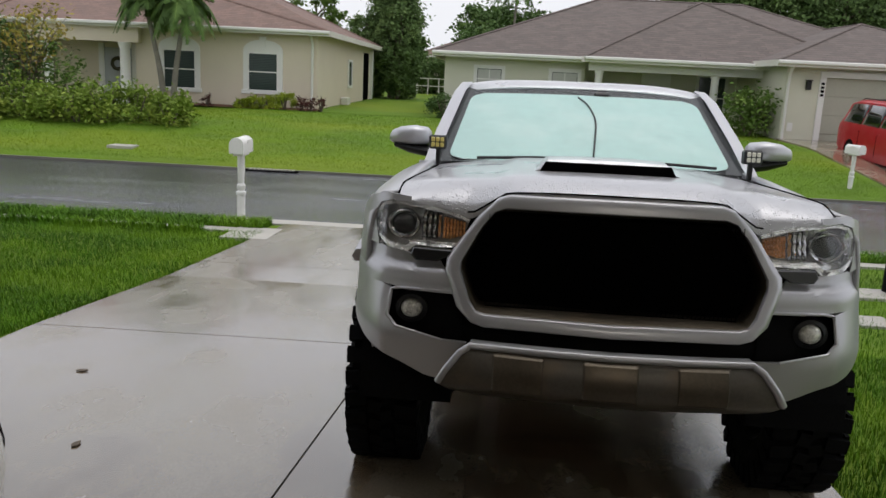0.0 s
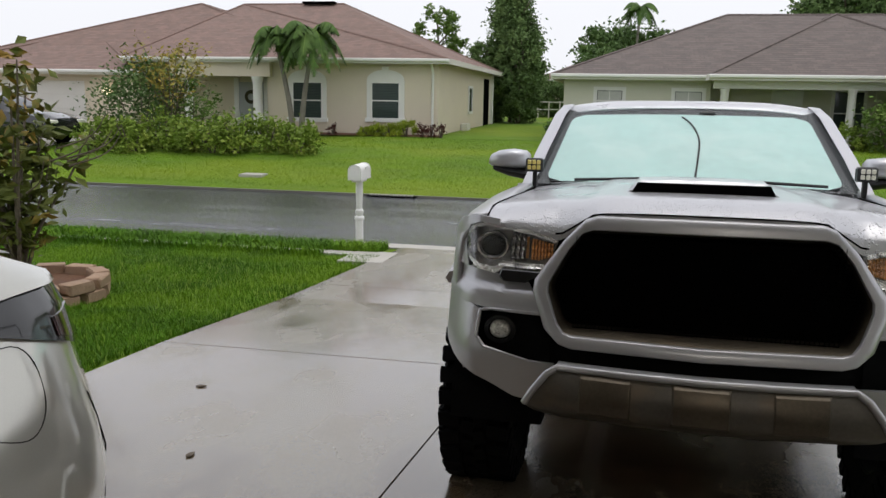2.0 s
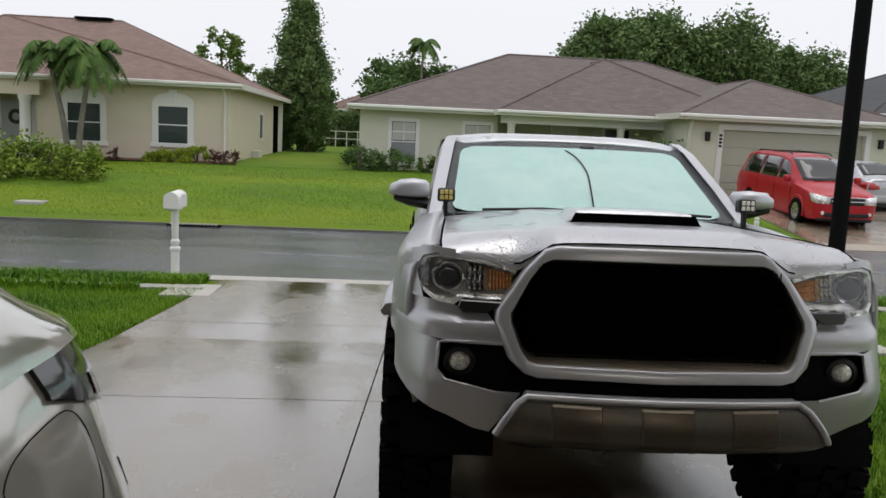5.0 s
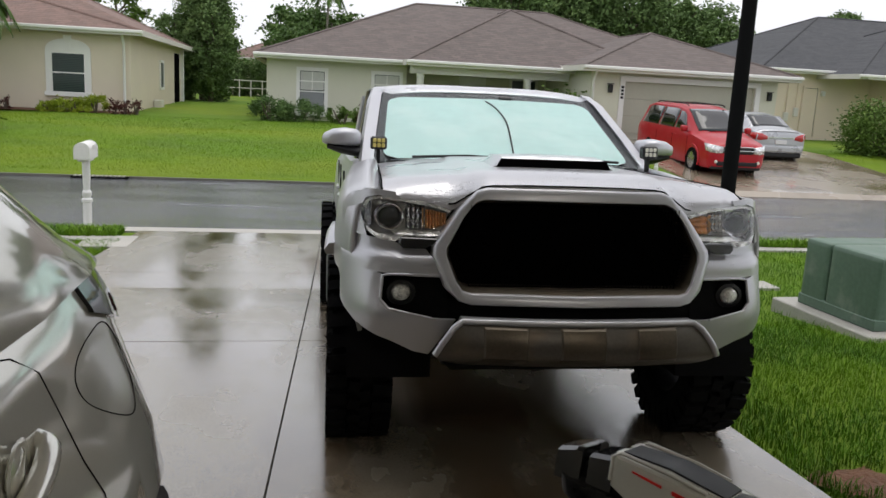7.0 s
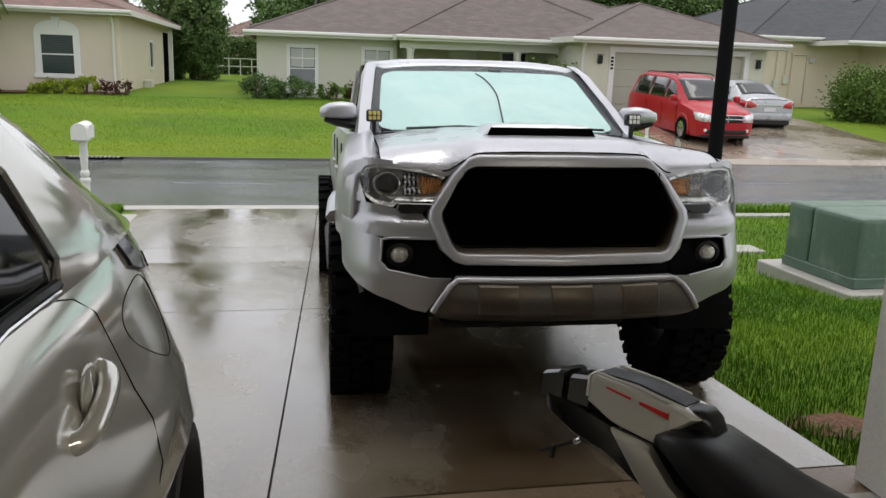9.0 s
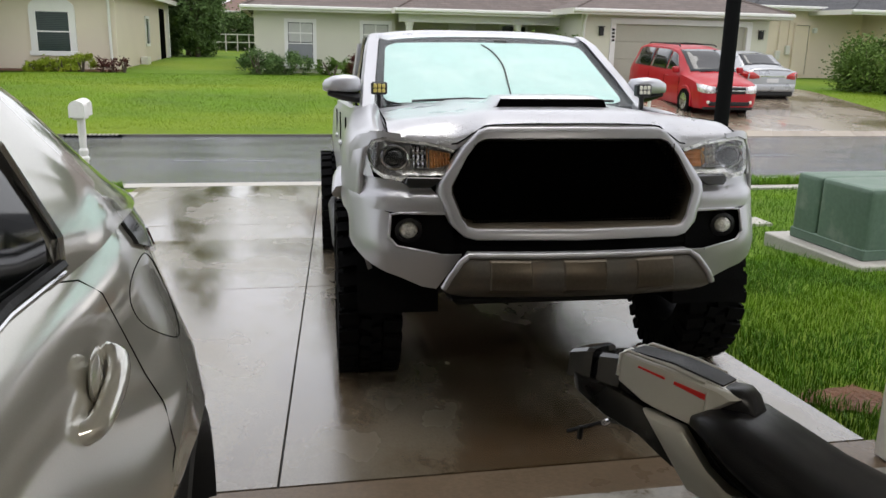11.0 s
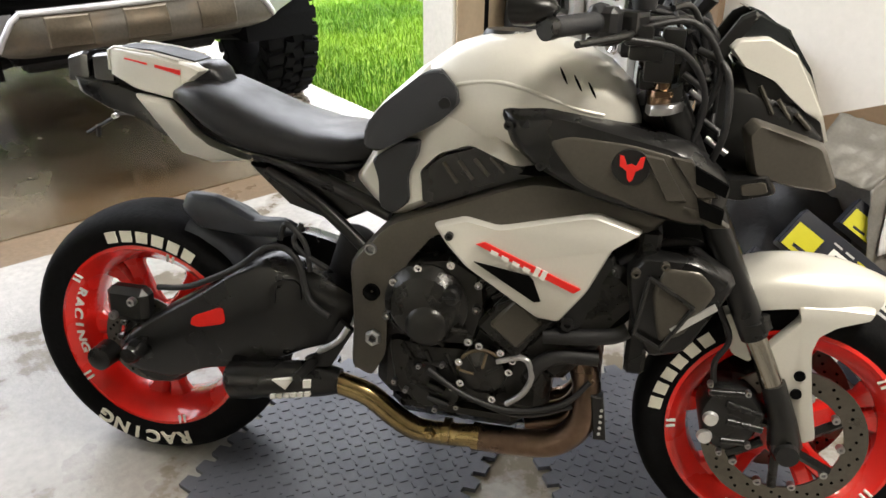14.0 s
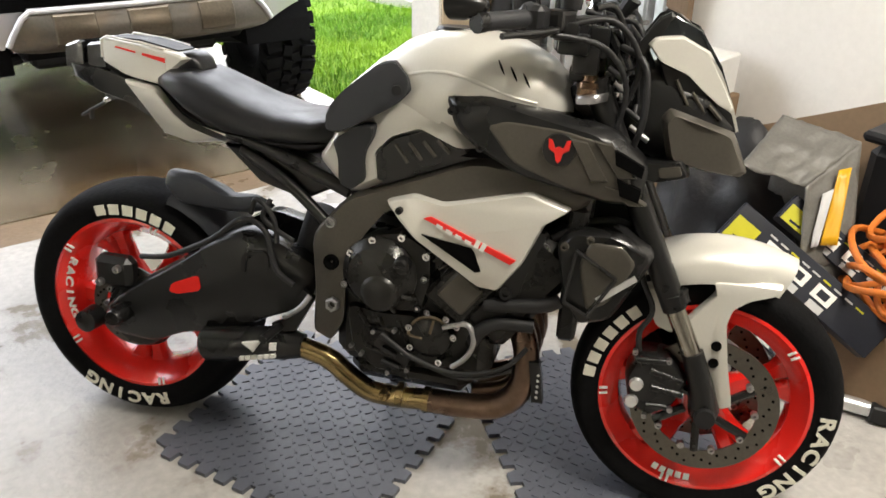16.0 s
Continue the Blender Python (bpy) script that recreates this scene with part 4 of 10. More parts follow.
for k, (x, z) in enumerate(((-0.42, 0.50), (-0.20, 0.49), (0.05, 0.485), (0.30, 0.495), (0.46, 0.505))):
    part("skid_bracket", B(x - 0.05, x + 0.05, 0.42, 0.60, z - 0.02, z + 0.05, 0.012), M["rubber"], truck)
part("chassis_rail", B(-0.50, -0.38, 0.45, 5.0, 0.48, 0.58), M["dark_metal"], truck)
part("chassis_rail", B(0.38, 0.50, 0.45, 5.0, 0.48, 0.58), M["dark_metal"], truck)
part("crossmember", B(-0.45, 0.45, 0.62, 0.95, 0.40, 0.50, 0.02), M["dark_metal"], truck)
part("undertray", B(-0.52, 0.52, 0.34, 1.3, 0.485, 0.56, 0.03), M["rubber"], truck)
bm = bmesh.new()
lathe(bm, [(0.0, -0.14), (0.07, -0.11), (0.10, 0), (0.07, 0.11), (0.0, 0.14)], "y", 16, (0.12, 1.15, 0.42))
part("differential", bm, M["dark_metal"], truck, smooth=50)
bm = bmesh.new()
tube(bm, [(-0.80, 4.15, 0.43), (0.80, 4.15, 0.43)], 0.05, 10)
part("rear_axle", bm, M["dark_metal"], truck)
# lower intake and skid plate
bm = bmesh.new()
sheet(bm, densify([(-0.56, 0.765), (0, 0.765), (0.56, 0.765)], 6), densify([(-0.60, 0.68), (0, 0.69), (0.60, 0.68)], 6), 2, lambda x, z, d: (x, nose(x, z) + 0.07 + d, z))
part("lower_intake", bm, M["rubber"], truck)
SK_T = densify([(-0.575, 0.60), (-0.55, 0.645), (-0.505, 0.705), (-0.47, 0.728), (0.47, 0.728), (0.505, 0.705), (0.55, 0.645), (0.575, 0.60)], 4)
SK_B = densify([(-0.57, 0.585), (-0.545, 0.568), (-0.50, 0.558), (-0.45, 0.553), (0.45, 0.553), (0.50, 0.558), (0.545, 0.568), (0.57, 0.585)], 4)
def skid_place(x, z, d):
    bulge = 0.05 * math.sin(min(max((z - 0.53) / 0.2, 0), 1) * math.pi) ** 0.6
    return (x, nose(x, 0.7) - 0.045 - bulge + 0.10 * max(0, (0.60 - z) / 0.07) ** 1.5 * 0.6 + d, z)
bm = bmesh.new()
sheet(bm, SK_T, SK_B, 8, skid_place, 0.03)
skid = part("skid_plate", bm, M["skid"], truck, "grey ribbed skid plate under the bumper", smooth=50)
for xa, xb in ((-0.385, -0.225), (-0.085, 0.085), (0.225, 0.385)):
    bm = bmesh.new()
    xs = [xa - 0.008, xa, xa + 0.01, (xa + xb) / 2, xb - 0.01, xb, xb + 0.008]
    ds = [-0.006, 0.008, 0.009, 0.009, 0.009, 0.008, -0.006]
    loft(bm, [[skid_place(x, z, -d * k) for x, d in zip(xs, ds)] + [skid_place(x, z, 0.02) for x in reversed(xs)] for z, k in ((0.716, -0.4), (0.706, 1), (0.68, 1), (0.65, 1), (0.62, 1), (0.595, 1), (0.580, -0.4))])
    part("skid_pad", bm, M["skid_pad"], skid, smooth=25)
bm = bmesh.new()
sheet(bm, densify([(-0.47, 0.738), (0.47, 0.738)], 8), densify([(-0.48, 0.716), (0.48, 0.716)], 8), 1, lambda x, z, d: (x, nose(x, 0.7) - 0.055 + d, z), 0.05)
part("skid_lip", bm, M["silver_dry"], skid)
bm = bmesh.new()
tube(bm, [(x, skid_place(x, z, 0)[1] - 0.004, z) for x, z in SK_T], 0.013, 8)
part("skid_edge", bm, M["silver_dry"], skid, smooth=60)

# the nose stance: the front flares out and sits up on its lift
for ob in [o for o in bpy.data.objects if o.type == "MESH" and (o.parent == truck or (o.parent and o.parent.parent == truck))]:
    if ob.name.split(".")[0] in ("wheel", "wheel_well", "spare_wheel", "fuel_tank", "tread", "rim", "spoke", "hub", "control_arm", "shock_absorber", "chassis_rail", "crossmember", "differential", "rear_axle"):
        continue
    low = ob.name.split(".")[0] in ("skid_plate", "skid_pad", "skid_lip", "skid_edge", "undertray")
    wide = 0.0 if low else 0.058
    rise = 0.012 if low else 0.032
    for v in ob.data.vertices:
        k = min(max((1.35 - v.co.y) / 0.9, 0), 1)
        v.co.x *= 1 + (wide * (0.45 + 0.55 * min(max((abs(v.co.x) - 0.5) / 0.3, 0), 1))) * k
        v.co.z += rise * min(max((1.6 - v.co.y) / 1.2, 0), 1)
    ob.data.update()

# ---- motorcycle ----
M["bike_silver"] = mat("satin_silver_paint", (0.65, 0.635, 0.58), 0.36, 0.35, vary=0.03, scale=4, fine=200, coat=0.35, rough_vary=0.04)
M["bike_black"] = mat("satin_black_paint", (0.009, 0.009, 0.009), 0.30, 0.1, vary=0.15, scale=8, fine=120, rough_vary=0.08)
M["bike_grey"] = mat("dark_grey_panel", (0.080, 0.073, 0.061), 0.34, 0.45, vary=0.12, scale=8, fine=150, rough_vary=0.06)
M["engine"] = mat("engine_black", (0.018, 0.0175, 0.016), 0.30, 0.4, vary=0.3, scale=14, fine=90, bump=0.0005, bump_scale=180)
M["rim_red"] = mat("red_rim_paint", (0.78, 0.020, 0.014), 0.24, 0.0, vary=0.05, scale=5, fine=60, coat=0.9)
M["stripe_red"] = mat("red_decal", (0.72, 0.022, 0.018), 0.35, vary=0.05)
M["seat_black"] = mat("seat_vinyl", (0.006, 0.006, 0.008), 0.38, vary=0.15, scale=10, fine=150, bump=0.0005, bump_scale=400)
M["pad_grip"] = mat("rubber_tank_pad", (0.018, 0.019, 0.022), 0.55, vary=0.12, scale=14, fine=300, bump=0.0005, bump_scale=500)
M["hugger"] = mat("satin_carbon", (0.022, 0.025, 0.032), 0.42, vary=0.2, scale=14, fine=160, rough_vary=0.06)
M["letter"] = mat("tyre_letter", (0.72, 0.70, 0.60), 0.6, vary=0.08)
M["white_decal"] = mat("white_decal", (0.78, 0.77, 0.74), 0.4, vary=0.05)
M["titanium"] = mat("heat_tinted_pipe", (0.36, 0.27, 0.13), 0.26, 1.0, vary=0.3, scale=9, fine=40, stain=(0.20, 0.13, 0.085), stain_scale=5, stain_low=0.45, stain_high=0.7)
M["pipe_brown"] = mat("burnt_pipe", (0.17, 0.115, 0.085), 0.32, 1.0, vary=0.3, scale=9, fine=40)
M["bronze"] = mat("cast_bronze", (0.17, 0.135, 0.09), 0.42, 0.8, vary=0.2, scale=14, fine=80)
M["fork_silver"] = mat("fork_tube", (0.34, 0.32, 0.28), 0.16, 1.0, vary=0.06)
M["disc"] = mat("brake_disc", (0.14, 0.13, 0.115), 0.34, 1.0, vary=0.15, scale=10, fine=100)
M["alu"] = mat("aluminium", (0.72, 0.72, 0.72), 0.38, 0.75, vary=0.08, scale=10, fine=120)

BD = Vector((0.65094, -0.75913, 0))
BN = Vector((-0.75913, -0.65094, 0))
LEANB = radians(9)
BK = Vector((0, 0, 1)) * math.cos(LEANB) - BN * math.sin(LEANB)
BR = BN * math.cos(LEANB) + Vector((0, 0, 1)) * math.sin(LEANB)
BO = Vector((0.672, 2.489, 0)) - BN * 0.12
bike_m = Matrix(((BD.x, -BR.x, BK.x, BO.x), (BD.y, -BR.y, BK.y, BO.y), (BD.z, -BR.z, BK.z, BO.z), (0, 0, 0, 1)))
bike = thing("motorcycle", bike_m, "silver and black naked motorcycle with glossy red wheels on its stand", "motorcycle")
S = lambda u, h, w: Vector((u, -w, h))  # along, up, out to the right-hand side


def panel(bm, outline, w0, w1, inset=0.14, back=0.03, s=1, bend=None):
    """A bulged cover: outline of (u, h) at w0, its middle standing out to w1."""
    f = bend or (lambda u, h: 0.0)
    n = len(outline)
    cu, cv = sum(p[0] for p in outline) / n, sum(p[1] for p in outline) / n
    rows = []
    for k, w in ((0.0, w0 - back), (0.0, w0 - 0.004), (0.02, w0), (inset * 0.5, w0 + (w1 - w0) * 0.7), (inset, w1)):
        rows.append([bm.verts.new(S(u + (cu - u) * k, h + (cv - h) * k, s * (w + f(u, h)))) for u, h in outline])
    for r0, r1 in zip(rows, rows[1:]):
        bridge(bm, r0, r1)
    bm.faces.new(rows[0]), bm.faces.new(rows[-1])
    return bm


def round_out(pts, k=3, r=0.25):
    """Rounds a closed outline's corners."""
    out = []
    n = len(pts)
    for i in range(n):
        p0, p1, p2 = Vector(pts[i - 1]), Vector(pts[i]), Vector(pts[(i + 1) % n])
        a, b = p1 + (p0 - p1) * r, p1 + (p2 - p1) * r
        for j in range(k + 1):
            t = j / k
            out.append(tuple((1 - t) ** 2 * a + 2 * t * (1 - t) * p1 + t * t * b))
    return out


def bar(pts, r, material, name, parent=None, seg=8, label="", smooth_n=5):
    return part(name, T(curve_pts(pts, smooth_n) if smooth_n else pts, r, seg), material, parent or bike, label, smooth=50)


def bolt(u, h, w, r=0.009, parent=None, material=None, depth=0.010):
    bm = bmesh.new()
    lathe(bm, [(r * 0.45, -depth * 0.4), (r * 0.5, -depth), (r, -depth), (r, 0.004)], "y", 10, S(u, h, w))
    return part("bolt", bm, material or M["steel"], parent or bike)


def letters(text, parent, u, h, w, radius, start, step, size, material, way=1):
    """Raised letters round a tyre wall, one mesh each."""
    for i, ch in enumerate(text):
        if ch == " ":
            continue
        a = start + step * i
        cu = bpy.data.curves.new("letter", "FONT")
        cu.body, cu.size, cu.extrude, cu.offset, cu.align_x, cu.align_y = ch, size, 0.0015, size * 0.03, "CENTER", "CENTER"
        tmp = bpy.data.objects.new("letter", cu)
        me = bpy.data.meshes.new_from_object(tmp)
        bpy.data.objects.remove(tmp), bpy.data.curves.remove(cu)
        me.transform(Matrix.Diagonal((1.25, 1.0, 1.0, 1)))
        me.materials.append(material)
        ob = new("letter", me)
        ob.parent = parent
        ca, sa = math.cos(a), math.sin(a)
        x_ax, y_ax, z_ax = S(sa * way, -ca * way, 0), S(ca * way, sa * way, 0), S(0, 0, 1)
        ob.matrix_local = Matrix(((*[v.x for v in (x_ax, y_ax, z_ax)], u + ca * radius), (*[v.y for v in (x_ax, y_ax, z_ax)], -w), (*[v.z for v in (x_ax, y_ax, z_ax)], h + sa * radius), (0, 0, 0, 1)))


def bars_round(parent, u, h, w, radius, start, step, count, size, material):
    """Plain raised bars in place of a maker's name."""
    for i in range(count):
        a = start + step * i
        bm = bmesh.new()
        # one plain block for each character
        for e0, e1 in ((-0.36, 0.36),):
            m0 = [S(u + math.cos(a + step * e) * (radius + size * k), h + math.sin(a + step * e) * (radius + size * k), w) for k in (-0.5, 0.5) for e in (e0, e1)]
            m1 = [v + S(0, 0, 0.002) for v in m0]
            vs = [bm.verts.new(v) for v in m0 + m1]
            for f in ((0, 1, 3, 2), (4, 5, 7, 6), (0, 1, 5, 4), (2, 3, 7, 6), (0, 2, 6, 4), (1, 3, 7, 5)):
                bm.faces.new([vs[i2] for i2 in f])
        part("tyre_mark", bm, material, parent)


def road_wheel(u, h, r, hw, rim_hw, spokes, twist, label):
    prof = [(0.222, -rim_hw), (0.236, -hw * 0.86)]
    for i in range(13):
        a = math.pi * (i / 12)
        prof.append((r - (r - 0.255) * (1 - math.sin(a) ** 0.7) * 0.9, -hw * math.cos(a)))
    prof += [(0.236, hw * 0.86), (0.222, rim_hw)]
    bm = bmesh.new()
    lathe(bm, prof, "y", 64, S(u, h, 0), closed=True)
    wheel = part("wheel", bm, M["rubber"], bike, label, smooth=50)
    bm = bmesh.new()
    lathe(bm, [(0.228, -rim_hw), (0.232, -rim_hw - 0.006), (0.224, -rim_hw - 0.008), (0.214, -rim_hw + 0.006), (0.188, -rim_hw * 0.55), (0.182, 0), (0.188, rim_hw * 0.55),
               (0.214, rim_hw - 0.006), (0.224, rim_hw + 0.008), (0.232, rim_hw + 0.006), (0.228, rim_hw)], "y", 64, S(u, h, 0), closed=True)
    rim = part("rim", bm, M["rim_red"], wheel, "glossy red cast rim", smooth=40)
    for k in range(spokes):
        a = twist + 2 * math.pi * k / spokes
        for off in (-0.16, 0.16):
            bm = bmesh.new()
            secs = []
            for rr, wd, th, da in ((0.045, 0.026, 0.026, off * 0.4), (0.10, 0.020, 0.020, off * 0.6), (0.16, 0.019, 0.018, off * 0.9), (0.19, 0.032, 0.024, off * 1.05)):
                c = Vector((u + math.cos(a + da) * rr, 0, h + math.sin(a + da) * rr))
                t = Vector((-math.sin(a + da), 0, math.cos(a + da)))
                secs.append([c + t * (wd * x) + Vector((0, y * th, 0)) for x, y in ((-1, -0.5), (-0.6, -1), (0.6, -1), (1, -0.5), (1, 0.5), (0.6, 1), (-0.6, 1), (-1, 0.5))])
            loft(bm, secs)
            part("spoke", bm, M["rim_red"], rim, smooth=40)
    bm = bmesh.new()
    lathe(bm, [(0.02, -0.07), (0.042, -0.07), (0.055, -0.03), (0.055, 0.03), (0.042, 0.07), (0.02, 0.07)], "y", 28, S(u, h, 0))
    part("hub", bm, M["rim_red"], rim, smooth=40)
    for k in range(5):
        a = twist + 0.35 + 2 * math.pi * k / 5
        for e in (-0.03, 0.03):
            bm = bmesh.new()
            tube(bm, [S(u + math.cos(a + e) * 0.2105, h + math.sin(a + e) * 0.2105, rim_hw + 0.003), S(u + math.cos(a + e) * 0.229, h + math.sin(a + e) * 0.229, rim_hw + 0.0075)], 0.0032, 6)
            part("rim_tick", bm, M["white_decal"], rim)
    return wheel


def brake_disc(wheel, u, h, w, ro, ri):
    bm = bmesh.new()
    lathe(bm, [(ri, -0.0025), (ro, -0.0025), (ro, 0.0025), (ri, 0.0025)], "y", 48, S(u, h, w), closed=True)
    disc = part("brake_disc", bm, M["disc"], wheel, "drilled steel brake disc", smooth=30)
    holes = bmesh.new()
    for k in range(48):
        a = 2 * math.pi * k / 48
        rr = ri + (ro - ri) * (0.3, 0.5, 0.7)[k % 3]
        lathe(holes, [(0.0035, -0.0032), (0.0035, 0.0032)], "y", 8, S(u + math.cos(a) * rr, h + math.sin(a) * rr, w))
    part("drilling", holes, M["dark"], disc, kind="stuff")
    for k in range(6):
        a = 2 * math.pi * k / 6 + 0.3
        bm = bmesh.new()
        tube(bm, [S(u + math.cos(a) * 0.04, h + math.sin(a) * 0.04, w), S(u + math.cos(a + 0.2) * ri, h + math.sin(a + 0.2) * ri, w)], 0.010, 6)
        part("disc_carrier", bm, M["bike_black"], disc)
    for k in range(10):
        a = 2 * math.pi * k / 10
        bolt(u + math.cos(a) * (ri - 0.006), h + math.sin(a) * (ri - 0.006), w + 0.003, 0.008, disc)
    return disc


RU, RH, FU, FH = 0.005, 0.315, 1.425, 0.30
rear = road_wheel(RU, RH, 0.315, 0.095, 0.075, 5, 0.9, "rear wheel, black tyre with white letters on a red rim")
front = road_wheel(FU, FH, 0.300, 0.060, 0.047, 5, 0.35, "front wheel, black tyre with white letters on a red rim")
for wh, u, h, w in ((rear, RU, RH, 0.0945), (front, FU, FH, 0.0595)):
    letters("RACING", wh, u, h, w, 0.262, -1.27 if wh is rear else -0.02, -0.165, 0.044, M["letter"])
bars_round(rear, RU, RH, 0.0935, 0.258, 1.83, -0.150, 6, 0.026, M["letter"])
bars_round(front, FU, FH, 0.0585, 0.258, 3.02, -0.140, 6, 0.026, M["letter"])
bars_round(front, FU, FH, 0.0445, 0.208, -1.95, 0.09, 5, 0.016, M["white_decal"])
letters("RACING", rear, RU, RH, 0.064, 0.203, 2.70, 0.15, 0.032, M["white_decal"], -1)
brake_disc(front, FU, FH, 0.075, 0.160, 0.115)
brake_disc(front, FU, FH, -0.075, 0.160, 0.115)
brake_disc(rear, RU, RH, 0.085, 0.110, 0.075)

# swingarm, rear axle and caliper
for s, nm in ((1, "right"), (-1, "left")):
    bm = bmesh.new()
    panel(bm, round_out([(-0.061, 0.313), (-0.048, 0.247), (0.072, 0.235), (0.168, 0.280), (0.30, 0.302), (0.40, 0.36), (0.50, 0.40), (0.53, 0.50), (0.42, 0.555), (0.33, 0.574), (0.244, 0.531), (0.166, 0.475), (0.018, 0.38)]), 0.112, 0.128, 0.12, 0.05, s)
    part("swingarm", bm, M["bike_black"], bike, smooth=45)
bm = bmesh.new()
plate(bm, round_out([(0.141, 0.394), (0.149, 0.416), (0.223, 0.449), (0.228, 0.408), (0.164, 0.390)]), 0.127, 0.1305, S)
part("swingarm_window", bm, M["rim_red"], bike, "red seen through the swingarm window")
bm = bmesh.new()
plate(bm, round_out([(0.338, 0.472), (0.340, 0.515), (0.355, 0.53), (0.395, 0.536), (0.408, 0.525), (0.410, 0.49), (0.400, 0.488), (0.398, 0.52), (0.39, 0.526), (0.36, 0.521), (0.351, 0.51), (0.349, 0.474)], 2, 0.2), 0.126, 0.134, S)
part("swingarm_brace", bm, M["bike_black"], bike)
bm = bmesh.new()
lathe(bm, [(0.0, -0.175), (0.018, -0.175), (0.024, -0.165), (0.024, -0.12), (0.036, -0.12), (0.036, -0.10)], "y", 16, S(RU, RH, 0))
part("axle_nut", bm, M["bike_black"], bike, smooth=40)
bm = bmesh.new()
lathe(bm, [(0.016, 0), (0.028, 0.004), (0.030, 0.05), (0.02, 0.055)], "y", 16, S(RU - 0.075, RH - 0.02, 0.18))
part("spool", bm, M["bike_black"], bike, "black swingarm spool", smooth=40)
bm = bmesh.new()
box(bm, -0.075, 0.03, -0.125, -0.075, 0.37, 0.455, 0.015)
cal = part("rear_caliper", bm, M["bike_black"], bike)
bolt(-0.05, 0.39, 0.128, 0.010, cal), bolt(0.0, 0.43, 0.128, 0.010, cal)
bm = bmesh.new()
lathe(bm, [(0.05, -0.11), (0.085, -0.105), (0.095, -0.09), (0.095, -0.07)], "y", 28, S(RU + 0.03, RH - 0.01, 0))
part("hub_guard", bm, M["engine"], bike, smooth=40)

# hugger over the rear tyre
bm = bmesh.new()
secs = []
for i in range(11):
    a = radians(68 - 30 * i / 10)
    rr = 0.345 + 0.012 * math.sin(i / 10 * math.pi)
    wd = 0.10 - 0.01 * abs(i - 4) / 4
    c = (RU + math.cos(a) * rr, RH + math.sin(a) * rr)
    o = (math.cos(a), math.sin(a))
    secs.append([S(c[0] - o[0] * dd, c[1] - o[1] * dd, w) for w, dd in ((-wd, 0.035), (-wd, 0.018), (-wd * 0.8, 0.0), (0, -0.006), (wd * 0.8, 0.0), (wd, 0.018), (wd, 0.035), (wd - 0.008, 0.035), (wd * 0.75, 0.010), (0, 0.004), (-wd * 0.75, 0.010), (-wd + 0.008, 0.035))])
loft(bm, secs)
hug = part("hugger", bm, M["hugger"], bike, "satin dark rear hugger", smooth=50)
bm = bmesh.new()
panel(bm, round_out([(0.121, 0.655), (0.134, 0.692), (0.205, 0.690), (0.297, 0.650), (0.357, 0.654), (0.405, 0.630), (0.35, 0.612), (0.284, 0.608), (0.16, 0.614)], 2, 0.2), 0.095, 0.110, 0.3, 0.02)
part("hugger_side", bm, M["hugger"], hug, smooth=45)

# seat, loft of cross sections along the bike
def body(sections, seg=20, power=0.75):
    """A smooth body from (u, low, high, half width) sections."""
    bm = bmesh.new()
    loft(bm, [[S(u, (lo + hi) / 2 + (hi - lo) / 2 * (abs(math.sin(a)) ** power) * (1 if math.sin(a) >= 0 else -1), hw * (abs(math.cos(a)) ** power) * (1 if math.cos(a) >= 0 else -1)) for a in [2 * math.pi * i / seg for i in range(seg)]] for u, lo, hi, hw in sections])
    return bm


seat = part("seat", body([(0.105, 0.880, 0.908, 0.070), (0.135, 0.868, 0.926, 0.095), (0.19, 0.830, 0.928, 0.116), (0.25, 0.800, 0.906, 0.126), (0.33, 0.785, 0.874, 0.134), (0.42, 0.774, 0.853, 0.135), (0.50, 0.769, 0.851, 0.125), (0.545, 0.779, 0.862, 0.112), (0.568, 0.792, 0.878, 0.10)], 32, 0.60), M["seat_black"], bike, "black vinyl rider seat", smooth=60)
part("pillion_bump", body([(0.128, 0.90, 0.948, 0.046), (0.145, 0.90, 0.962, 0.052), (0.172, 0.90, 0.964, 0.048), (0.190, 0.90, 0.952, 0.042), (0.203, 0.90, 0.928, 0.034)], 20, 0.55), M["seat_black"], seat, smooth=40)
for s in (1, -1):
    bar([S(0.150, 0.868, s * 0.103), S(0.20, 0.833, s * 0.120), S(0.27, 0.812, s * 0.131), S(0.36, 0.802, s * 0.137), S(0.46, 0.797, s * 0.133), S(0.54, 0.802, s * 0.116)], 0.0022, M["dark"], "seam", seat)
# tail
part("tail_core", body([(-0.115, 0.900, 0.945, 0.036), (-0.06, 0.890, 0.955, 0.046), (0.05, 0.865, 0.955, 0.050), (0.12, 0.80, 0.93, 0.055), (0.30, 0.77, 0.86, 0.07)], 16, 0.6), M["bike_black"], bike, smooth=45)
bm = bmesh.new()
loft(bm, [[S(u, h, w) for h, w in ((lo, -hw), (hi - 0.006, -hw), (hi, -hw + 0.012), (hi, hw - 0.012), (hi - 0.006, hw), (lo, hw))] for u, lo, hi, hw in ((-0.178, 0.915, 0.938, 0.036), (-0.172, 0.898, 0.950, 0.046), (-0.135, 0.900, 0.962, 0.052), (-0.122, 0.905, 0.962, 0.050))])
part("tail_light", bm, M["black_gloss"], bike, "dark smoked tail light block")
bm = bmesh.new()
loft(bm, [[S(u, h, w) for h, w in ((lo, -hw), (hi - 0.006, -hw), (hi, -hw + 0.012), (hi, hw - 0.012), (hi - 0.006, hw), (lo, hw))] for u, lo, hi, hw in ((-0.108, 0.905, 0.958, 0.050), (-0.060, 0.905, 0.966, 0.053))])
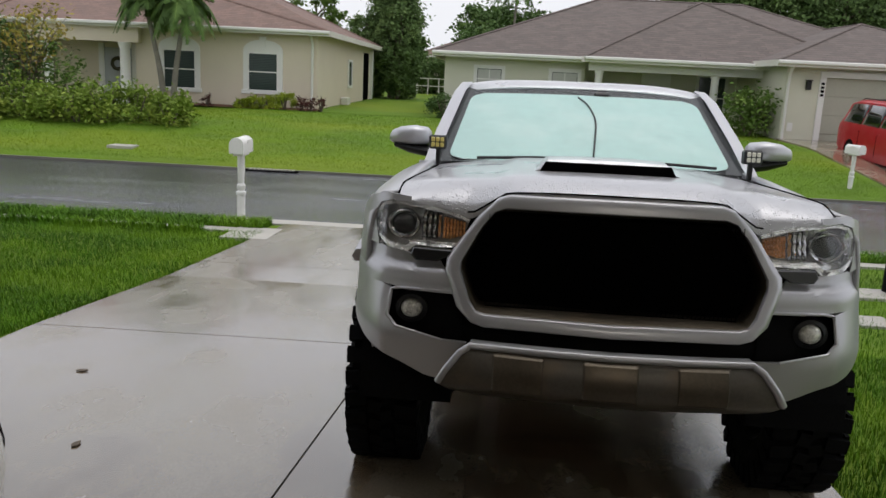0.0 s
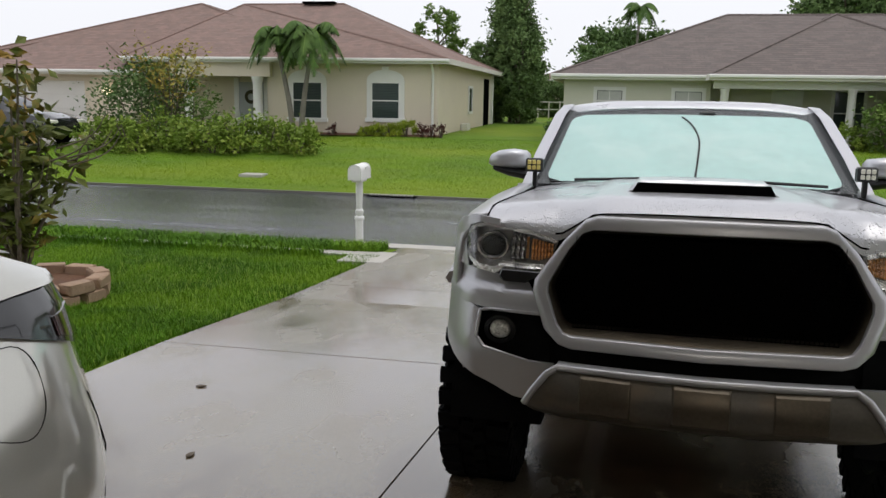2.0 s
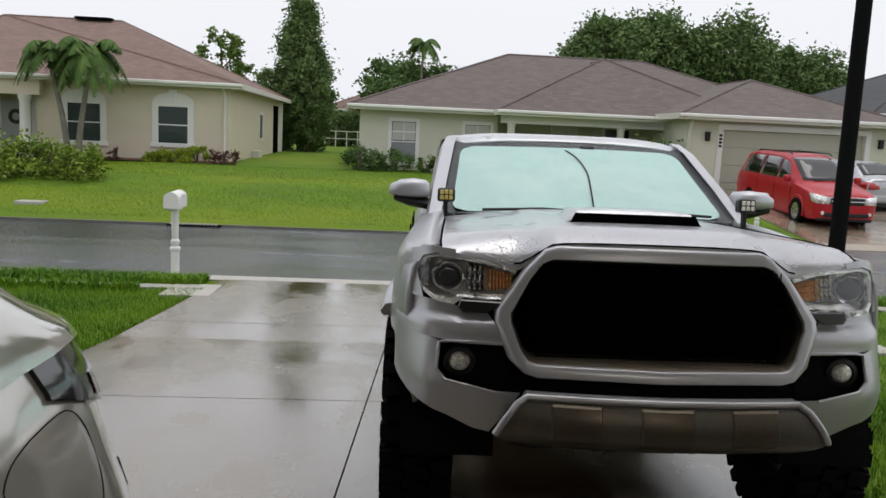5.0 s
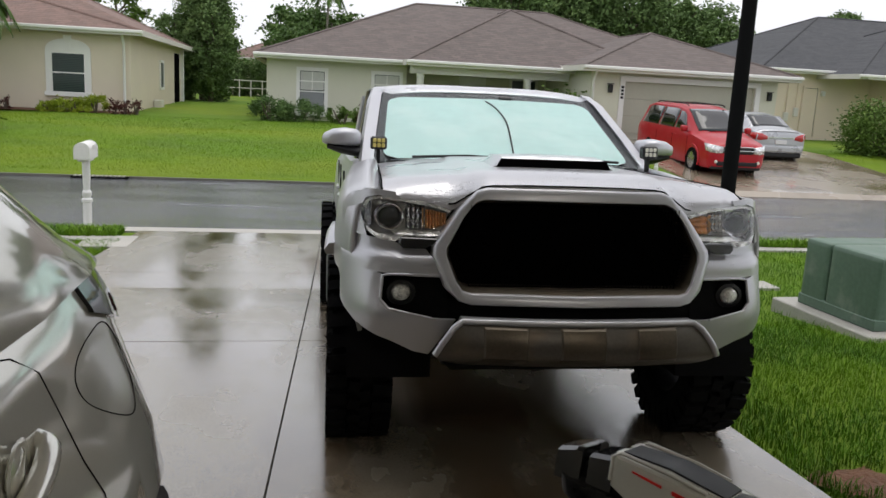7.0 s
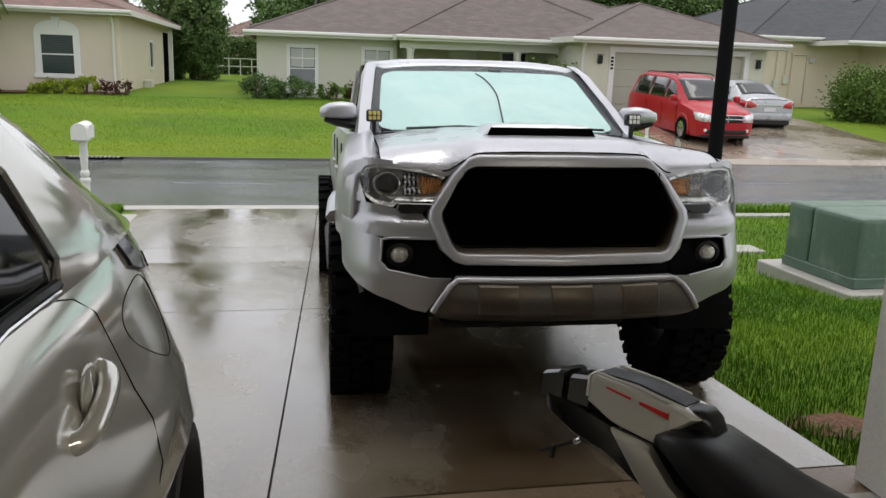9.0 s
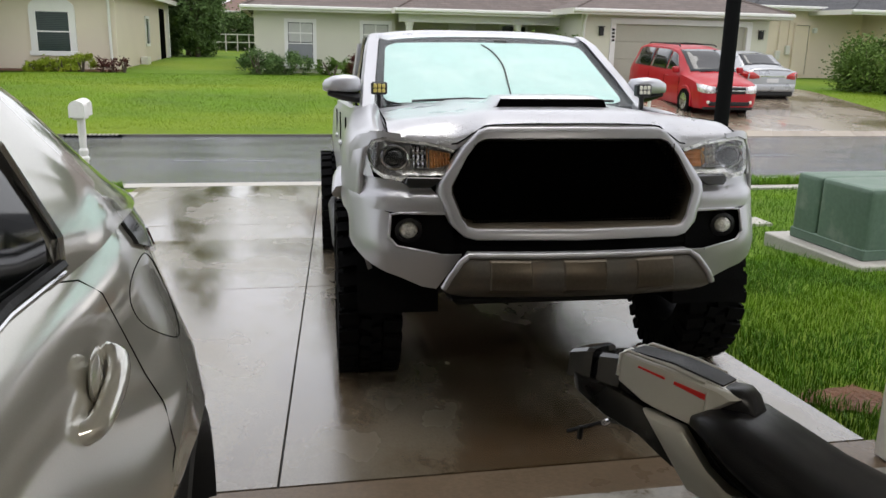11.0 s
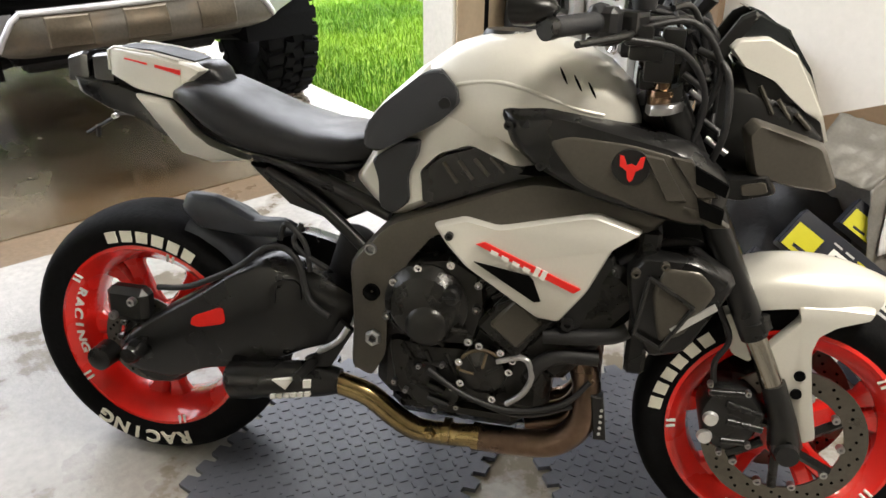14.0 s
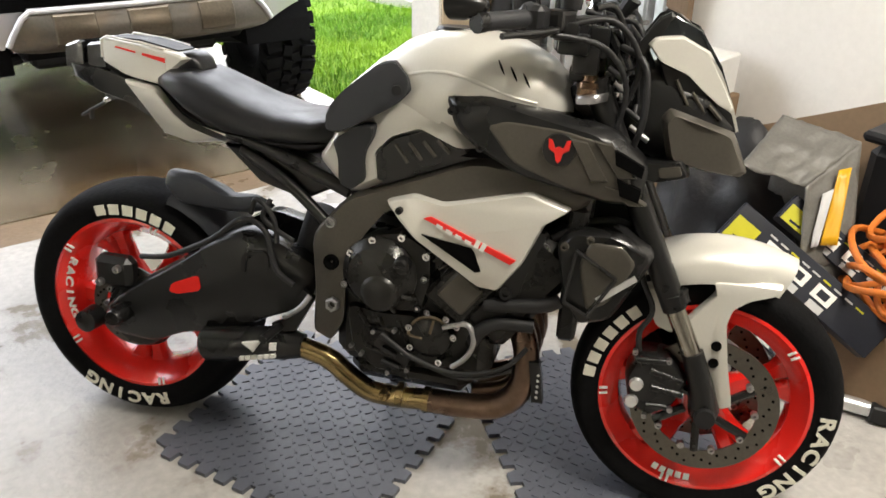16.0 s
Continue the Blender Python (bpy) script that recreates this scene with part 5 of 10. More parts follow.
part("tail_tip", bm, M["black_gloss"], bike)
part("tail_neck", body([(-0.125, 0.915, 0.948, 0.028), (-0.10, 0.915, 0.948, 0.028)], 10, 0.7), M["bike_black"], bike)
for s in (1, -1):
    bm = bmesh.new()
    panel(bm, [(-0.062, 0.976), (-0.066, 0.960), (-0.065, 0.921), (-0.012, 0.894), (0.013, 0.888), (0.098, 0.874), (0.110, 0.888), (0.128, 0.916), (0.162, 0.943), (0.138, 0.952), (0.04, 0.967)], 0.050, 0.064, 0.12, 0.04, s)
    cowl_side = part("tail_cowl", bm, M["bike_silver"], bike, "silver tail cowl with red line", smooth=35)
    bm = bmesh.new()
    panel(bm, [(0.016, 0.890), (0.096, 0.880), (0.150, 0.823), (0.196, 0.792), (0.272, 0.770), (0.188, 0.757), (0.12, 0.772), (0.058, 0.842)], 0.070, 0.080, 0.15, 0.03, s)
    part("seat_rail_cover", bm, M["bike_silver"], bike, smooth=45)
    bm = bmesh.new()
    plate(bm, [(-0.022, 0.9585), (0.030, 0.9505), (0.030, 0.9465), (-0.022, 0.9555)], 0.060, 0.0665, lambda u, v, w: S(u, v, s * w))
    plate(bm, [(0.048, 0.9485), (0.106, 0.9405), (0.106, 0.9305), (0.048, 0.9430)], 0.060, 0.0665, lambda u, v, w: S(u, v, s * w))
    part("red_decal", bm, M["stripe_red"], cowl_side)
    bm = bmesh.new()
    tube(bm, [S(u, h, s * w) for u, h, w in ((-0.060, 0.930, 0.062), (-0.062, 0.970, 0.058), (-0.050, 0.978, 0.055), (0.04, 0.970, 0.057), (0.10, 0.959, 0.057))], 0.0035, 6)
    tube(bm, [S(u, h, s * w) for u, h, w in ((0.108, 0.944, 0.063), (0.108, 0.905, 0.064))], 0.0022, 6)
    part("cowl_edge", bm, M["bike_silver"], cowl_side, "bright raised edge", smooth=60)
bm = bmesh.new()
loft(bm, [[S(u, h, w * 0.86 * k) for k in (-1, -0.4, 0.4, 1)] + [S(u, h - 0.014, w * 0.86 * k) for k in (1, 0.4, -0.4, -1)] for u, h, w in ((-0.060, 0.974, 0.046), (0.03, 0.972, 0.054), (0.09, 0.962, 0.056), (0.140, 0.952, 0.050))])
part("tail_top", bm, M["bike_silver"], bike, smooth=40)
bm = bmesh.new()
loft(bm, [[S(u, h, w * 0.86 * k) for k in (-1, 1)] + [S(u, h - 0.012, w * 0.86 * k) for k in (1, -1)] for u, h, w in ((-0.055, 0.9765, 0.040), (0.03, 0.9755, 0.046), (0.090, 0.9655, 0.047), (0.125, 0.9580, 0.042))])
part("tail_inlay", bm, M["pad_grip"], bike)
for ob in [o for o in bpy.data.objects if o.name.split(".")[0] in ("tail_light", "tail_tip", "tail_neck", "tail_cowl", "red_decal", "cowl_edge", "tail_top", "tail_inlay")]:
    ob.data.transform(Matrix.Translation((0.017, 0, 0.006)))
# plate bracket under the tail
bm = bmesh.new()
panel(bm, [(-0.150, 0.920), (-0.14, 0.885), (-0.07, 0.850), (0.02, 0.828), (0.09, 0.79), (0.09, 0.86), (0.02, 0.895), (-0.06, 0.915)], 0.040, 0.056, 0.2, 0.03)
part("undertail", bm, M["bike_black"], bike, "black plastic undertail", smooth=45)
bm = bmesh.new()
tube(bm, [S(-0.03, 0.842, 0), S(-0.074, 0.826, 0), S(-0.159, 0.777, 0)], 0.0045, 6)
tube(bm, [S(-0.130, 0.797, 0), S(-0.131, 0.770, 0)], 0.006, 6)
tube(bm, [S(-0.074, 0.826, -0.06), S(-0.074, 0.826, 0.008)], 0.004, 6)
part("plate_bracket", bm, M["dark_metal"], bike, "thin metal number-plate bracket")
bolt(-0.074, 0.826, 0.012, 0.006, bike, M["chrome"])
bm = bmesh.new()
box(bm, -0.068, -0.02, -0.035, 0.035, 0.832, 0.862, 0.008)
part("plate_lamp", bm, M["bike_black"], bike)

# tank: body, side covers, grip pads, vents
TANK = [(0.545, 0.80, 0.882, 0.075), (0.575, 0.78, 0.928, 0.086), (0.63, 0.77, 0.984, 0.102), (0.70, 0.78, 1.036, 0.120), (0.77, 0.80, 1.061, 0.140), (0.85, 0.82, 1.066, 0.158), (0.93, 0.84, 1.052, 0.160), (1.00, 0.86, 1.020, 0.148), (1.045, 0.87, 0.980, 0.122), (1.068, 0.88, 0.938, 0.085)]


def tank_w(u, h):
    """Half width of the tank at a place along it and a height."""
    for (u0, l0, t0, w0), (u1, l1, t1, w1) in zip(TANK, TANK[1:]):
        if u <= u1:
            k = (u - u0) / (u1 - u0)
            lo, hi, hw = l0 + (l1 - l0) * k, t0 + (t1 - t0) * k, w0 + (w1 - w0) * k
            q = min(max((h - (lo + hi) / 2) / ((hi - lo) / 2), 0), 1) ** (1 / 0.72)
            return hw * math.sqrt(1 - q * q) ** 0.72
    return 0.0


tank = part("tank", body(TANK, 32, 0.72), M["bike_silver"], bike, "satin silver fuel tank with vent slots", smooth=70)
for s in (1, -1):
    bm = bmesh.new()
    panel(bm, round_out([(0.550, 0.893), (0.562, 0.83), (0.525, 0.771), (0.593, 0.702), (0.628, 0.707), (0.678, 0.732), (0.662, 0.795), (0.706, 0.841), (0.777, 0.868), (0.886, 0.829), (0.835, 0.886), (0.81, 0.945), (0.735, 0.985), (0.69, 1.008), (0.65, 0.996), (0.58, 0.93)], 3, 0.16), 0.125, 0.150, 0.16, 0.06, s, lambda u, h: 0.06 * (u - 0.7) - 0.38 * max(0, h - 0.85))
    part("tank_side", bm, M["bike_silver"], tank, smooth=50)
    bm = bmesh.new()
    plate(bm, round_out([(0.669, 0.803), (0.674, 0.740), (0.873, 0.826), (0.777, 0.862), (0.71, 0.839)], 2, 0.12), 0.10, 0.150, lambda u, v, w: S(u, v, s * w))
    grille_b = part("knee_vent", bm, M["bike_black"], tank)
    for k in range(4):
        bm = bmesh.new()
        tube(bm, [S(0.712 + 0.03 * k, 0.828 + 0.006 * k, s * 0.151), S(0.740 + 0.03 * k, 0.790 + 0.010 * k, s * 0.151)], 0.004, 6)
        part("vent_rib", bm, M["bike_grey"], grille_b)
    bm = bmesh.new()
    plate(bm, round_out([(0.556, 0.885), (0.560, 0.845), (0.588, 0.840), (0.700, 0.904), (0.735, 0.938), (0.728, 0.966), (0.692, 0.996), (0.660, 0.989), (0.585, 0.925)], 3, 0.22), 0.08, 0.168, lambda u, v, w: S(u, v, s * (w - 0.36 * max(0, v - 0.85) + 0.10 * max(0, u - 0.64))), 0.004)
    gp = part("grip_pad", bm, M["pad_grip"], tank, "black rubber grip pad")
    bm = bmesh.new()
    plate(bm, round_out([(0.570, 0.822), (0.586, 0.785), (0.588, 0.726), (0.614, 0.715), (0.648, 0.742), (0.642, 0.800), (0.660, 0.835), (0.662, 0.862), (0.632, 0.862)], 3, 0.25), 0.12, 0.157, lambda u, v, w: S(u, v, s * w), 0.004)
    part("grip_pad", bm, M["pad_grip"], tank)
    bm = bmesh.new()
    lathe(bm, [(0.0, -0.003), (0.011, -0.003), (0.012, 0.004)], "y", 16, S(0.708, 0.938, s * 0.1440))
    part("badge", bm, M["dark_metal"], gp)
    for k in range(3):
        bm = bmesh.new()
        u0, h0 = 0.915 + 0.026 * k, 1.018 - 0.011 * k
        tube(bm, [S(u0 + 0.016 * f, h0 - 0.026 * f, s * (tank_w(u0 + 0.016 * f, h0 - 0.026 * f) - 0.001)) for f in (0, 0.33, 0.66, 1)], [0.001, 0.0026, 0.0026, 0.001], 6)
        part("vent_slot", bm, M["dark"], tank)
bm = bmesh.new()
lathe(bm, [(0.0, 0.012), (0.045, 0.010), (0.052, 0.0), (0.052, -0.02)], "z", 24, S(0.80, 1.056, 0))
part("fuel_cap", bm, M["bike_black"], tank, smooth=40)

for s in (1, -1):
    # air scoops beside the tank
    bm = bmesh.new()
    panel(bm, round_out([(0.805, 0.945), (0.83, 0.88), (0.885, 0.835), (0.98, 0.79), (1.16, 0.755), (1.225, 0.76), (1.235, 0.84), (1.16, 0.905), (1.05, 0.925), (0.90, 0.955)], 2, 0.2), 0.150, 0.185, 0.2, 0.06, s, lambda u, h: 0.03 * (u - 1.0))
    scoop_b = part("air_scoop", bm, M["bike_black"], bike, "black air scoop with a grey face and round badge", smooth=45)
    bm = bmesh.new()
    panel(bm, round_out([(0.905, 0.893), (0.945, 0.908), (1.06, 0.903), (1.150, 0.885), (1.200, 0.835), (1.205, 0.772), (1.160, 0.768), (1.08, 0.785), (0.965, 0.822)], 2, 0.2), 0.184, 0.1872, 0.12, 0.012, s, lambda u, h: 0.03 * (u - 1.0))
    part("scoop_face", bm, M["bike_grey"], scoop_b, smooth=45)
    bm = bmesh.new()
    plate(bm, [(1.165, 0.875), (1.225, 0.845), (1.222, 0.825), (1.17, 0.845)], 0.18, 0.199, lambda u, v, w: S(u, v, s * w))
    plate(bm, [(1.175, 0.82), (1.224, 0.80), (1.222, 0.775), (1.185, 0.785)], 0.18, 0.199, lambda u, v, w: S(u, v, s * w))
    part("scoop_slot", bm, M["dark"], scoop_b)
    bm = bmesh.new()
    lathe(bm, [(0.0, -0.004), (0.032, -0.004), (0.034, 0.004)], "y", 28, S(1.058, 0.862, s * 0.191))
    em = part("emblem", bm, M["bike_black"], scoop_b, "black disc with a red mark", smooth=30)
    bm = bmesh.new()
    plate(bm, [(1.036, 0.884), (1.044, 0.882), (1.050, 0.866), (1.058, 0.870), (1.066, 0.866), (1.072, 0.882), (1.080, 0.884), (1.078, 0.864), (1.066, 0.856), (1.063, 0.842), (1.058, 0.836), (1.053, 0.842), (1.050, 0.856), (1.038, 0.864)], 0.193, 0.1965, lambda u, v, w: S(u, v, s * w))
    part("red_mark", bm, M["stripe_red"], em)
    bolt(0.835, 0.915, s * 0.172, 0.009, scoop_b, M["bike_black"]), bolt(0.898, 0.846, s * 0.172, 0.009, scoop_b, M["bike_black"])
    # frame spar and pivot plate
    bm = bmesh.new()
    panel(bm, round_out([(0.52, 0.60), (0.60, 0.695), (0.70, 0.735), (0.89, 0.815), (1.02, 0.805), (1.14, 0.77), (1.12, 0.735), (1.0, 0.745), (0.85, 0.70), (0.70, 0.69), (0.645, 0.62), (0.60, 0.53), (0.60, 0.40), (0.57, 0.34), (0.525, 0.36), (0.53, 0.47)], 2, 0.2), 0.140, 0.158, 0.05, 0.05, s)
    frm = part("frame_spar", bm, M["bike_grey"], bike, "dark grey cast aluminium frame", smooth=45)
    bm = bmesh.new()
    lathe(bm, [(0.0085, 0.002), (0.0085, -0.004), (0.0115, -0.005), (0.0125, 0.002)], "y", 18, S(0.572, 0.638, s * 0.160))
    part("frame_plug", bm, M["steel"], frm)
    bm = bmesh.new()
    lathe(bm, [(0.0095, 0.004), (0.0095, -0.010), (0.015, -0.012), (0.018, -0.006), (0.018, 0.004)], "y", 6, S(0.580, 0.443, s * 0.160))
    part("pivot_bolt", bm, M["steel"], frm)
    bm = bmesh.new()
    lathe(bm, [(0.0, 0.004), (0.013, -0.006), (0.018, -0.006), (0.018, 0.004)], "y", 16, S(0.575, 0.545, s * 0.160))
    part("frame_hole", bm, M["dark"], frm)
    # silver engine cowl with red stripe
    bm = bmesh.new()
    panel(bm, round_out([(0.702, 0.710), (0.762, 0.729), (0.828, 0.717), (1.01, 0.764), (1.096, 0.738), (1.045, 0.700), (1.005, 0.607), (0.958, 0.540), (0.915, 0.543), (0.768, 0.633), (0.730, 0.672)], 2, 0.10), 0.174, 0.184, 0.05, 0.04, s)
    cowl = part("engine_cowl", bm, M["bike_silver"], bike, "silver side cowl with a red stripe", smooth=45)
    for q, mt in (([(0.790, 0.684), (0.806, 0.690), (0.993, 0.618), (0.981, 0.608)], "stripe_red"),):
        bm = bmesh.new()
        plate(bm, q, 0.182, 0.1885, lambda u, v, w: S(u, v, s * w))
        part("stripe", bm, M[mt], cowl)
    for k in range(4):
        bm = bmesh.new()
        u0, h0 = 0.820 + 0.021 * k, 0.6775 - 0.0085 * k
        plate(bm, [(u0, h0), (u0 + 0.014, h0 - 0.006), (u0 + 0.012, h0 - 0.014), (u0 - 0.002, h0 - 0.008)], 0.187, 0.1898, lambda u, v, w: S(u, v, s * w))
        part("decal_bar", bm, M["white_decal"], cowl)
    for k in range(2):
        bm = bmesh.new()
        u0, h0 = 0.908 + 0.013 * k, 0.654 - 0.005 * k
        plate(bm, [(u0, h0), (u0 + 0.009, h0 - 0.004), (u0 + 0.002, h0 - 0.022), (u0 - 0.007, h0 - 0.018)], 0.187, 0.1898, lambda u, v, w: S(u, v, s * w))
        part("decal_bar", bm, M["white_decal"], cowl)
    bm = bmesh.new()
    plate(bm, [(0.787, 0.648), (0.895, 0.632), (0.903, 0.624), (0.920, 0.583), (0.908, 0.580)], 0.182, 0.188, lambda u, v, w: S(u, v, s * w))
    part("cowl_vent", bm, M["dark"], cowl)
    bolt(0.737, 0.695, s * 0.186, 0.008, cowl, M["bike_black"])
    bm = bmesh.new()
    plate(bm, round_out([(1.02, 0.69), (1.055, 0.68), (1.02, 0.60), (1.0, 0.52), (0.955, 0.515), (0.965, 0.55), (1.0, 0.60)], 2, 0.2), 0.13, 0.165, lambda u, v, w: S(u, v, s * w), 0.006)
    part("engine_hanger", bm, M["bike_black"], bike)
    bolt(0.975, 0.535, s * 0.166, 0.013, None, M["bike_black"])
    # radiator shroud
    bm = bmesh.new()
    panel(bm, round_out([(1.072, 0.660), (1.10, 0.700), (1.190, 0.706), (1.276, 0.662), (1.198, 0.507), (1.132, 0.488), (1.092, 0.560)], 2, 0.18), 0.165, 0.185, 0.12, 0.08, s)
    shr = part("radiator_shroud", bm, M["bike_black"], bike, smooth=40)
    bm = bmesh.new()
    panel(bm, round_out([(1.12, 0.63), (1.14, 0.682), (1.205, 0.682), (1.24, 0.645), (1.19, 0.55), (1.145, 0.525)], 2, 0.2), 0.184, 0.190, 0.2, 0.01, s)
    part("shroud_inset", bm, M["bike_grey"], shr, smooth=40)
    bm = bmesh.new()
    plate(bm, [(1.163, 0.563), (1.236, 0.622), (1.242, 0.612), (1.172, 0.553)], 0.185, 0.1925, lambda u, v, w: S(u, v, s * w))
    part("shroud_stripe", bm, M["alu"], shr)
    bolt(1.09, 0.665, s * 0.187, 0.009, shr, M["bike_grey"]), bolt(1.14, 0.685, s * 0.188, 0.008, shr, M["bike_grey"])
    # fork leg
    bar([S(1.106, 0.99, s * 0.10), S(1.33, 0.53, s * 0.10)], 0.027, M["bike_black"], "fork_outer", None, 16, "black fork upper tube", 0)
    bar([S(1.33, 0.53, s * 0.10), S(1.385, 0.42, s * 0.10)], 0.021, M["fork_silver"], "fork_tube", None, 16, "polished fork tube", 0)
    bar([S(1.33, 0.545, s * 0.10), S(1.322, 0.565, s * 0.10)], 0.031, M["bike_black"], "fork_seal", None, 16, "", 0)
    bm = bmesh.new()
    tube(bm, [S(1.38, 0.435, s * 0.10), S(1.41, 0.36, s * 0.10), S(FU, FH, s * 0.10), S(FU + 0.005, FH - 0.03, s * 0.10)], [0.024, 0.027, 0.034, 0.02], 14)
    part("fork_foot", bm, M["bike_black"], bike, smooth=40)
    bm = bmesh.new()
    lathe(bm, [(0.012, -0.018), (0.022, -0.018), (0.024, 0.02)], "y", 16, S(FU, FH, s * 0.125))
    part("axle_cap", bm, M["dark_metal"], bike)
    # caliper
    bm = bmesh.new()
    panel(bm, round_out([(1.27, 0.42), (1.245, 0.36), (1.265, 0.285), (1.31, 0.265), (1.36, 0.30), (1.385, 0.37), (1.34, 0.42)], 2, 0.25), 0.095, 0.115, 0.15, 0.05, s)
    cl = part("front_caliper", bm, M["bike_black"], bike, "black radial brake caliper", smooth=40)
    for (ua, ha), (ub, hb) in (((1.262, 0.405), (1.330, 0.408)), ((1.300, 0.385), (1.370, 0.365)), ((1.305, 0.345), (1.375, 0.335)), ((1.300, 0.300), (1.345, 0.300))):
        bar([S(ua, ha, s * 0.116), S(ub, hb, s * 0.112)], 0.008, M["bike_black"], "caliper_rib", cl, 8, "", 0)
    for u, h in ((1.262, 0.425), (1.335, 0.415), (1.30, 0.275), (1.352, 0.300)):
        bolt(u, h, s * 0.117, 0.006, cl, M["steel"])
    for u, h in ((1.274, 0.346), (1.268, 0.304)):
        bm = bmesh.new()
        lathe(bm, [(0.0, -0.008), (0.013, -0.008), (0.016, 0.002)], "y", 16, S(u, h, s * 0.117))
        part("piston_cap", bm, M["alu"], cl)
    bar([S(1.27, 0.42, s * 0.10), S(1.265, 0.47, s * 0.11), S(1.285, 0.52, s * 0.10), S(1.25, 0.60, s * 0.09), S(1.20, 0.80, s * 0.08), S(1.13, 0.98, s * 0.07)], 0.006, M["black_plastic"], "brake_hose")
    # front mudguard side leg
    bm = bmesh.new()
    panel(bm, round_out([(1.356, 0.498), (1.411, 0.571), (1.40, 0.600), (1.47, 0.605), (1.540, 0.605), (1.536, 0.592), (1.479, 0.569), (1.448, 0.543), (1.440, 0.506), (1.459, 0.407), (1.484, 0.309), (1.462, 0.298), (1.438, 0.311), (1.404, 0.411), (1.357, 0.467)], 2, 0.16), 0.080, 0.089, 0.06, 0.015, s)
    leg = part("mudguard_leg", bm, M["bike_silver"], bike, smooth=45)
    for h in (0.445, 0.405):
        bm = bmesh.new()
        lathe(bm, [(0.0, -0.002), (0.011, -0.003), (0.012, 0.01)], "y", 12, S(1.428, h + 0.008, s * 0.090))
        part("leg_hole", bm, M["dark"], leg)
    bm = bmesh.new()
    panel(bm, round_out([(1.262, 0.560), (1.285, 0.570), (1.345, 0.49), (1.335, 0.46), (1.295, 0.475)], 2, 0.2), 0.070, 0.082, 0.1, 0.02, s)
    part("mudguard_bracket", bm, M["bike_silver"], bike, smooth=45)
    # grips, levers, switches, indicator
    bar([S(1.07, 1.095, s * 0.12), S(1.055, 1.105, s * 0.20), S(1.02, 1.105, s * 0.30)], 0.013, M["bike_black"], "handlebar", None, 12)
    bar([S(1.045, 1.106, s * 0.235), S(1.012, 1.10, s * 0.338)], 0.017, M["pad_grip"], "grip", None, 14, "black rubber grip", 0)
    bar([S(1.011, 1.10, s * 0.340), S(1.005, 1.098, s * 0.358)], 0.019, M["bike_black"], "bar_end", None, 14, "", 0)
    bm = bmesh.new()
    box(bm, -0.025, 0.03, -0.022, 0.022, -0.025, 0.025, 0.01, Matrix.Translation(S(1.05, 1.106, s * 0.225)))
    part("switch_block", bm, M["black_plastic"], bike)
    bar([S(1.09, 1.09, s * 0.19), S(1.10, 1.088, s * 0.25), S(1.07, 1.082, s * 0.38)], 0.006, M["bike_black"], "lever")
    # headlight flank: grey wedge below, silver cowl above a black case
    bm = bmesh.new()
    panel(bm, round_out([(1.242, 0.930), (1.258, 0.951), (1.324, 0.932), (1.390, 0.909), (1.426, 0.832), (1.412, 0.821), (1.345, 0.829), (1.266, 0.847)], 2, 0.14), 0.105, 0.128, 0.16, 0.10, s, lambda u, h: -0.25 * max(0, u - 1.30))
    part("headlight_flank", bm, M["bike_grey"], bike, smooth=40)
    bm = bmesh.new()
    panel(bm, round_out([(1.200, 0.842), (1.250, 0.846), (1.298, 0.856), (1.318, 0.822), (1.25, 0.802), (1.216, 0.806)], 2, 0.15), 0.12, 0.137, 0.15, 0.04, s)
    fl = part("flank_light", bm, M["bike_black"], bike, smooth=40)
    bm = bmesh.new()
    plate(bm, round_out([(1.250, 0.835), (1.292, 0.845), (1.300, 0.825), (1.256, 0.815)], 2, 0.2), 0.13, 0.1395, lambda u, v, w: S(u, v, s * w), 0.002)
    part("indicator_lens", bm, M["bike_grey"], fl)
    bm = bmesh.new()
    panel(bm, round_out([(1.199, 1.069), (1.211, 1.083), (1.262, 1.089), (1.299, 1.071), (1.315, 1.063), (1.352, 1.005), (1.382, 0.953), (1.377, 0.945), (1.350, 0.959), (1.311, 0.990), (1.282, 1.016), (1.225, 1.038)], 2, 0.10), 0.098, 0.106, 0.08, 0.02, s, lambda u, h: -0.30 * max(0, u - 1.26))
    part("screen_cowl", bm, M["bike_silver"], bike, "silver headlight cowl", smooth=35)
    bm = bmesh.new()
    panel(bm, [(1.220, 1.040), (1.284, 1.017), (1.313, 0.990), (1.353, 0.960), (1.382, 0.943), (1.396, 0.905), (1.331, 0.924), (1.262, 0.944), (1.245, 0.985)], 0.085, 0.092, 0.10, 0.05, s, lambda u, h: -0.25 * max(0, u - 1.27))
    hc = part("headlight_case", bm, M["bike_black"], bike, smooth=40)
    for k in range(3):
        bar([S(1.262 + 0.034 * k, 1.005 - 0.022 * k, s * 0.0945), S(1.29 + 0.034 * k, 0.958 - 0.012 * k, s * (0.0945 - 0.006 * k))], 0.004, M["bike_grey"], "case_rib", hc, 6, "", 0)
    bm = bmesh.new()
    plate(bm, [(1.172, 1.052), (1.184, 1.072), (1.214, 1.120), (1.236, 1.131), (1.246, 1.122), (1.226, 1.105), (1.206, 1.066), (1.196, 1.038)], 0.070, 0.092, lambda u, v, w: S(u, v, s * w), 0.006)
    part("screen_arm", bm, M["bike_black"], bike)
    bm = bmesh.new()
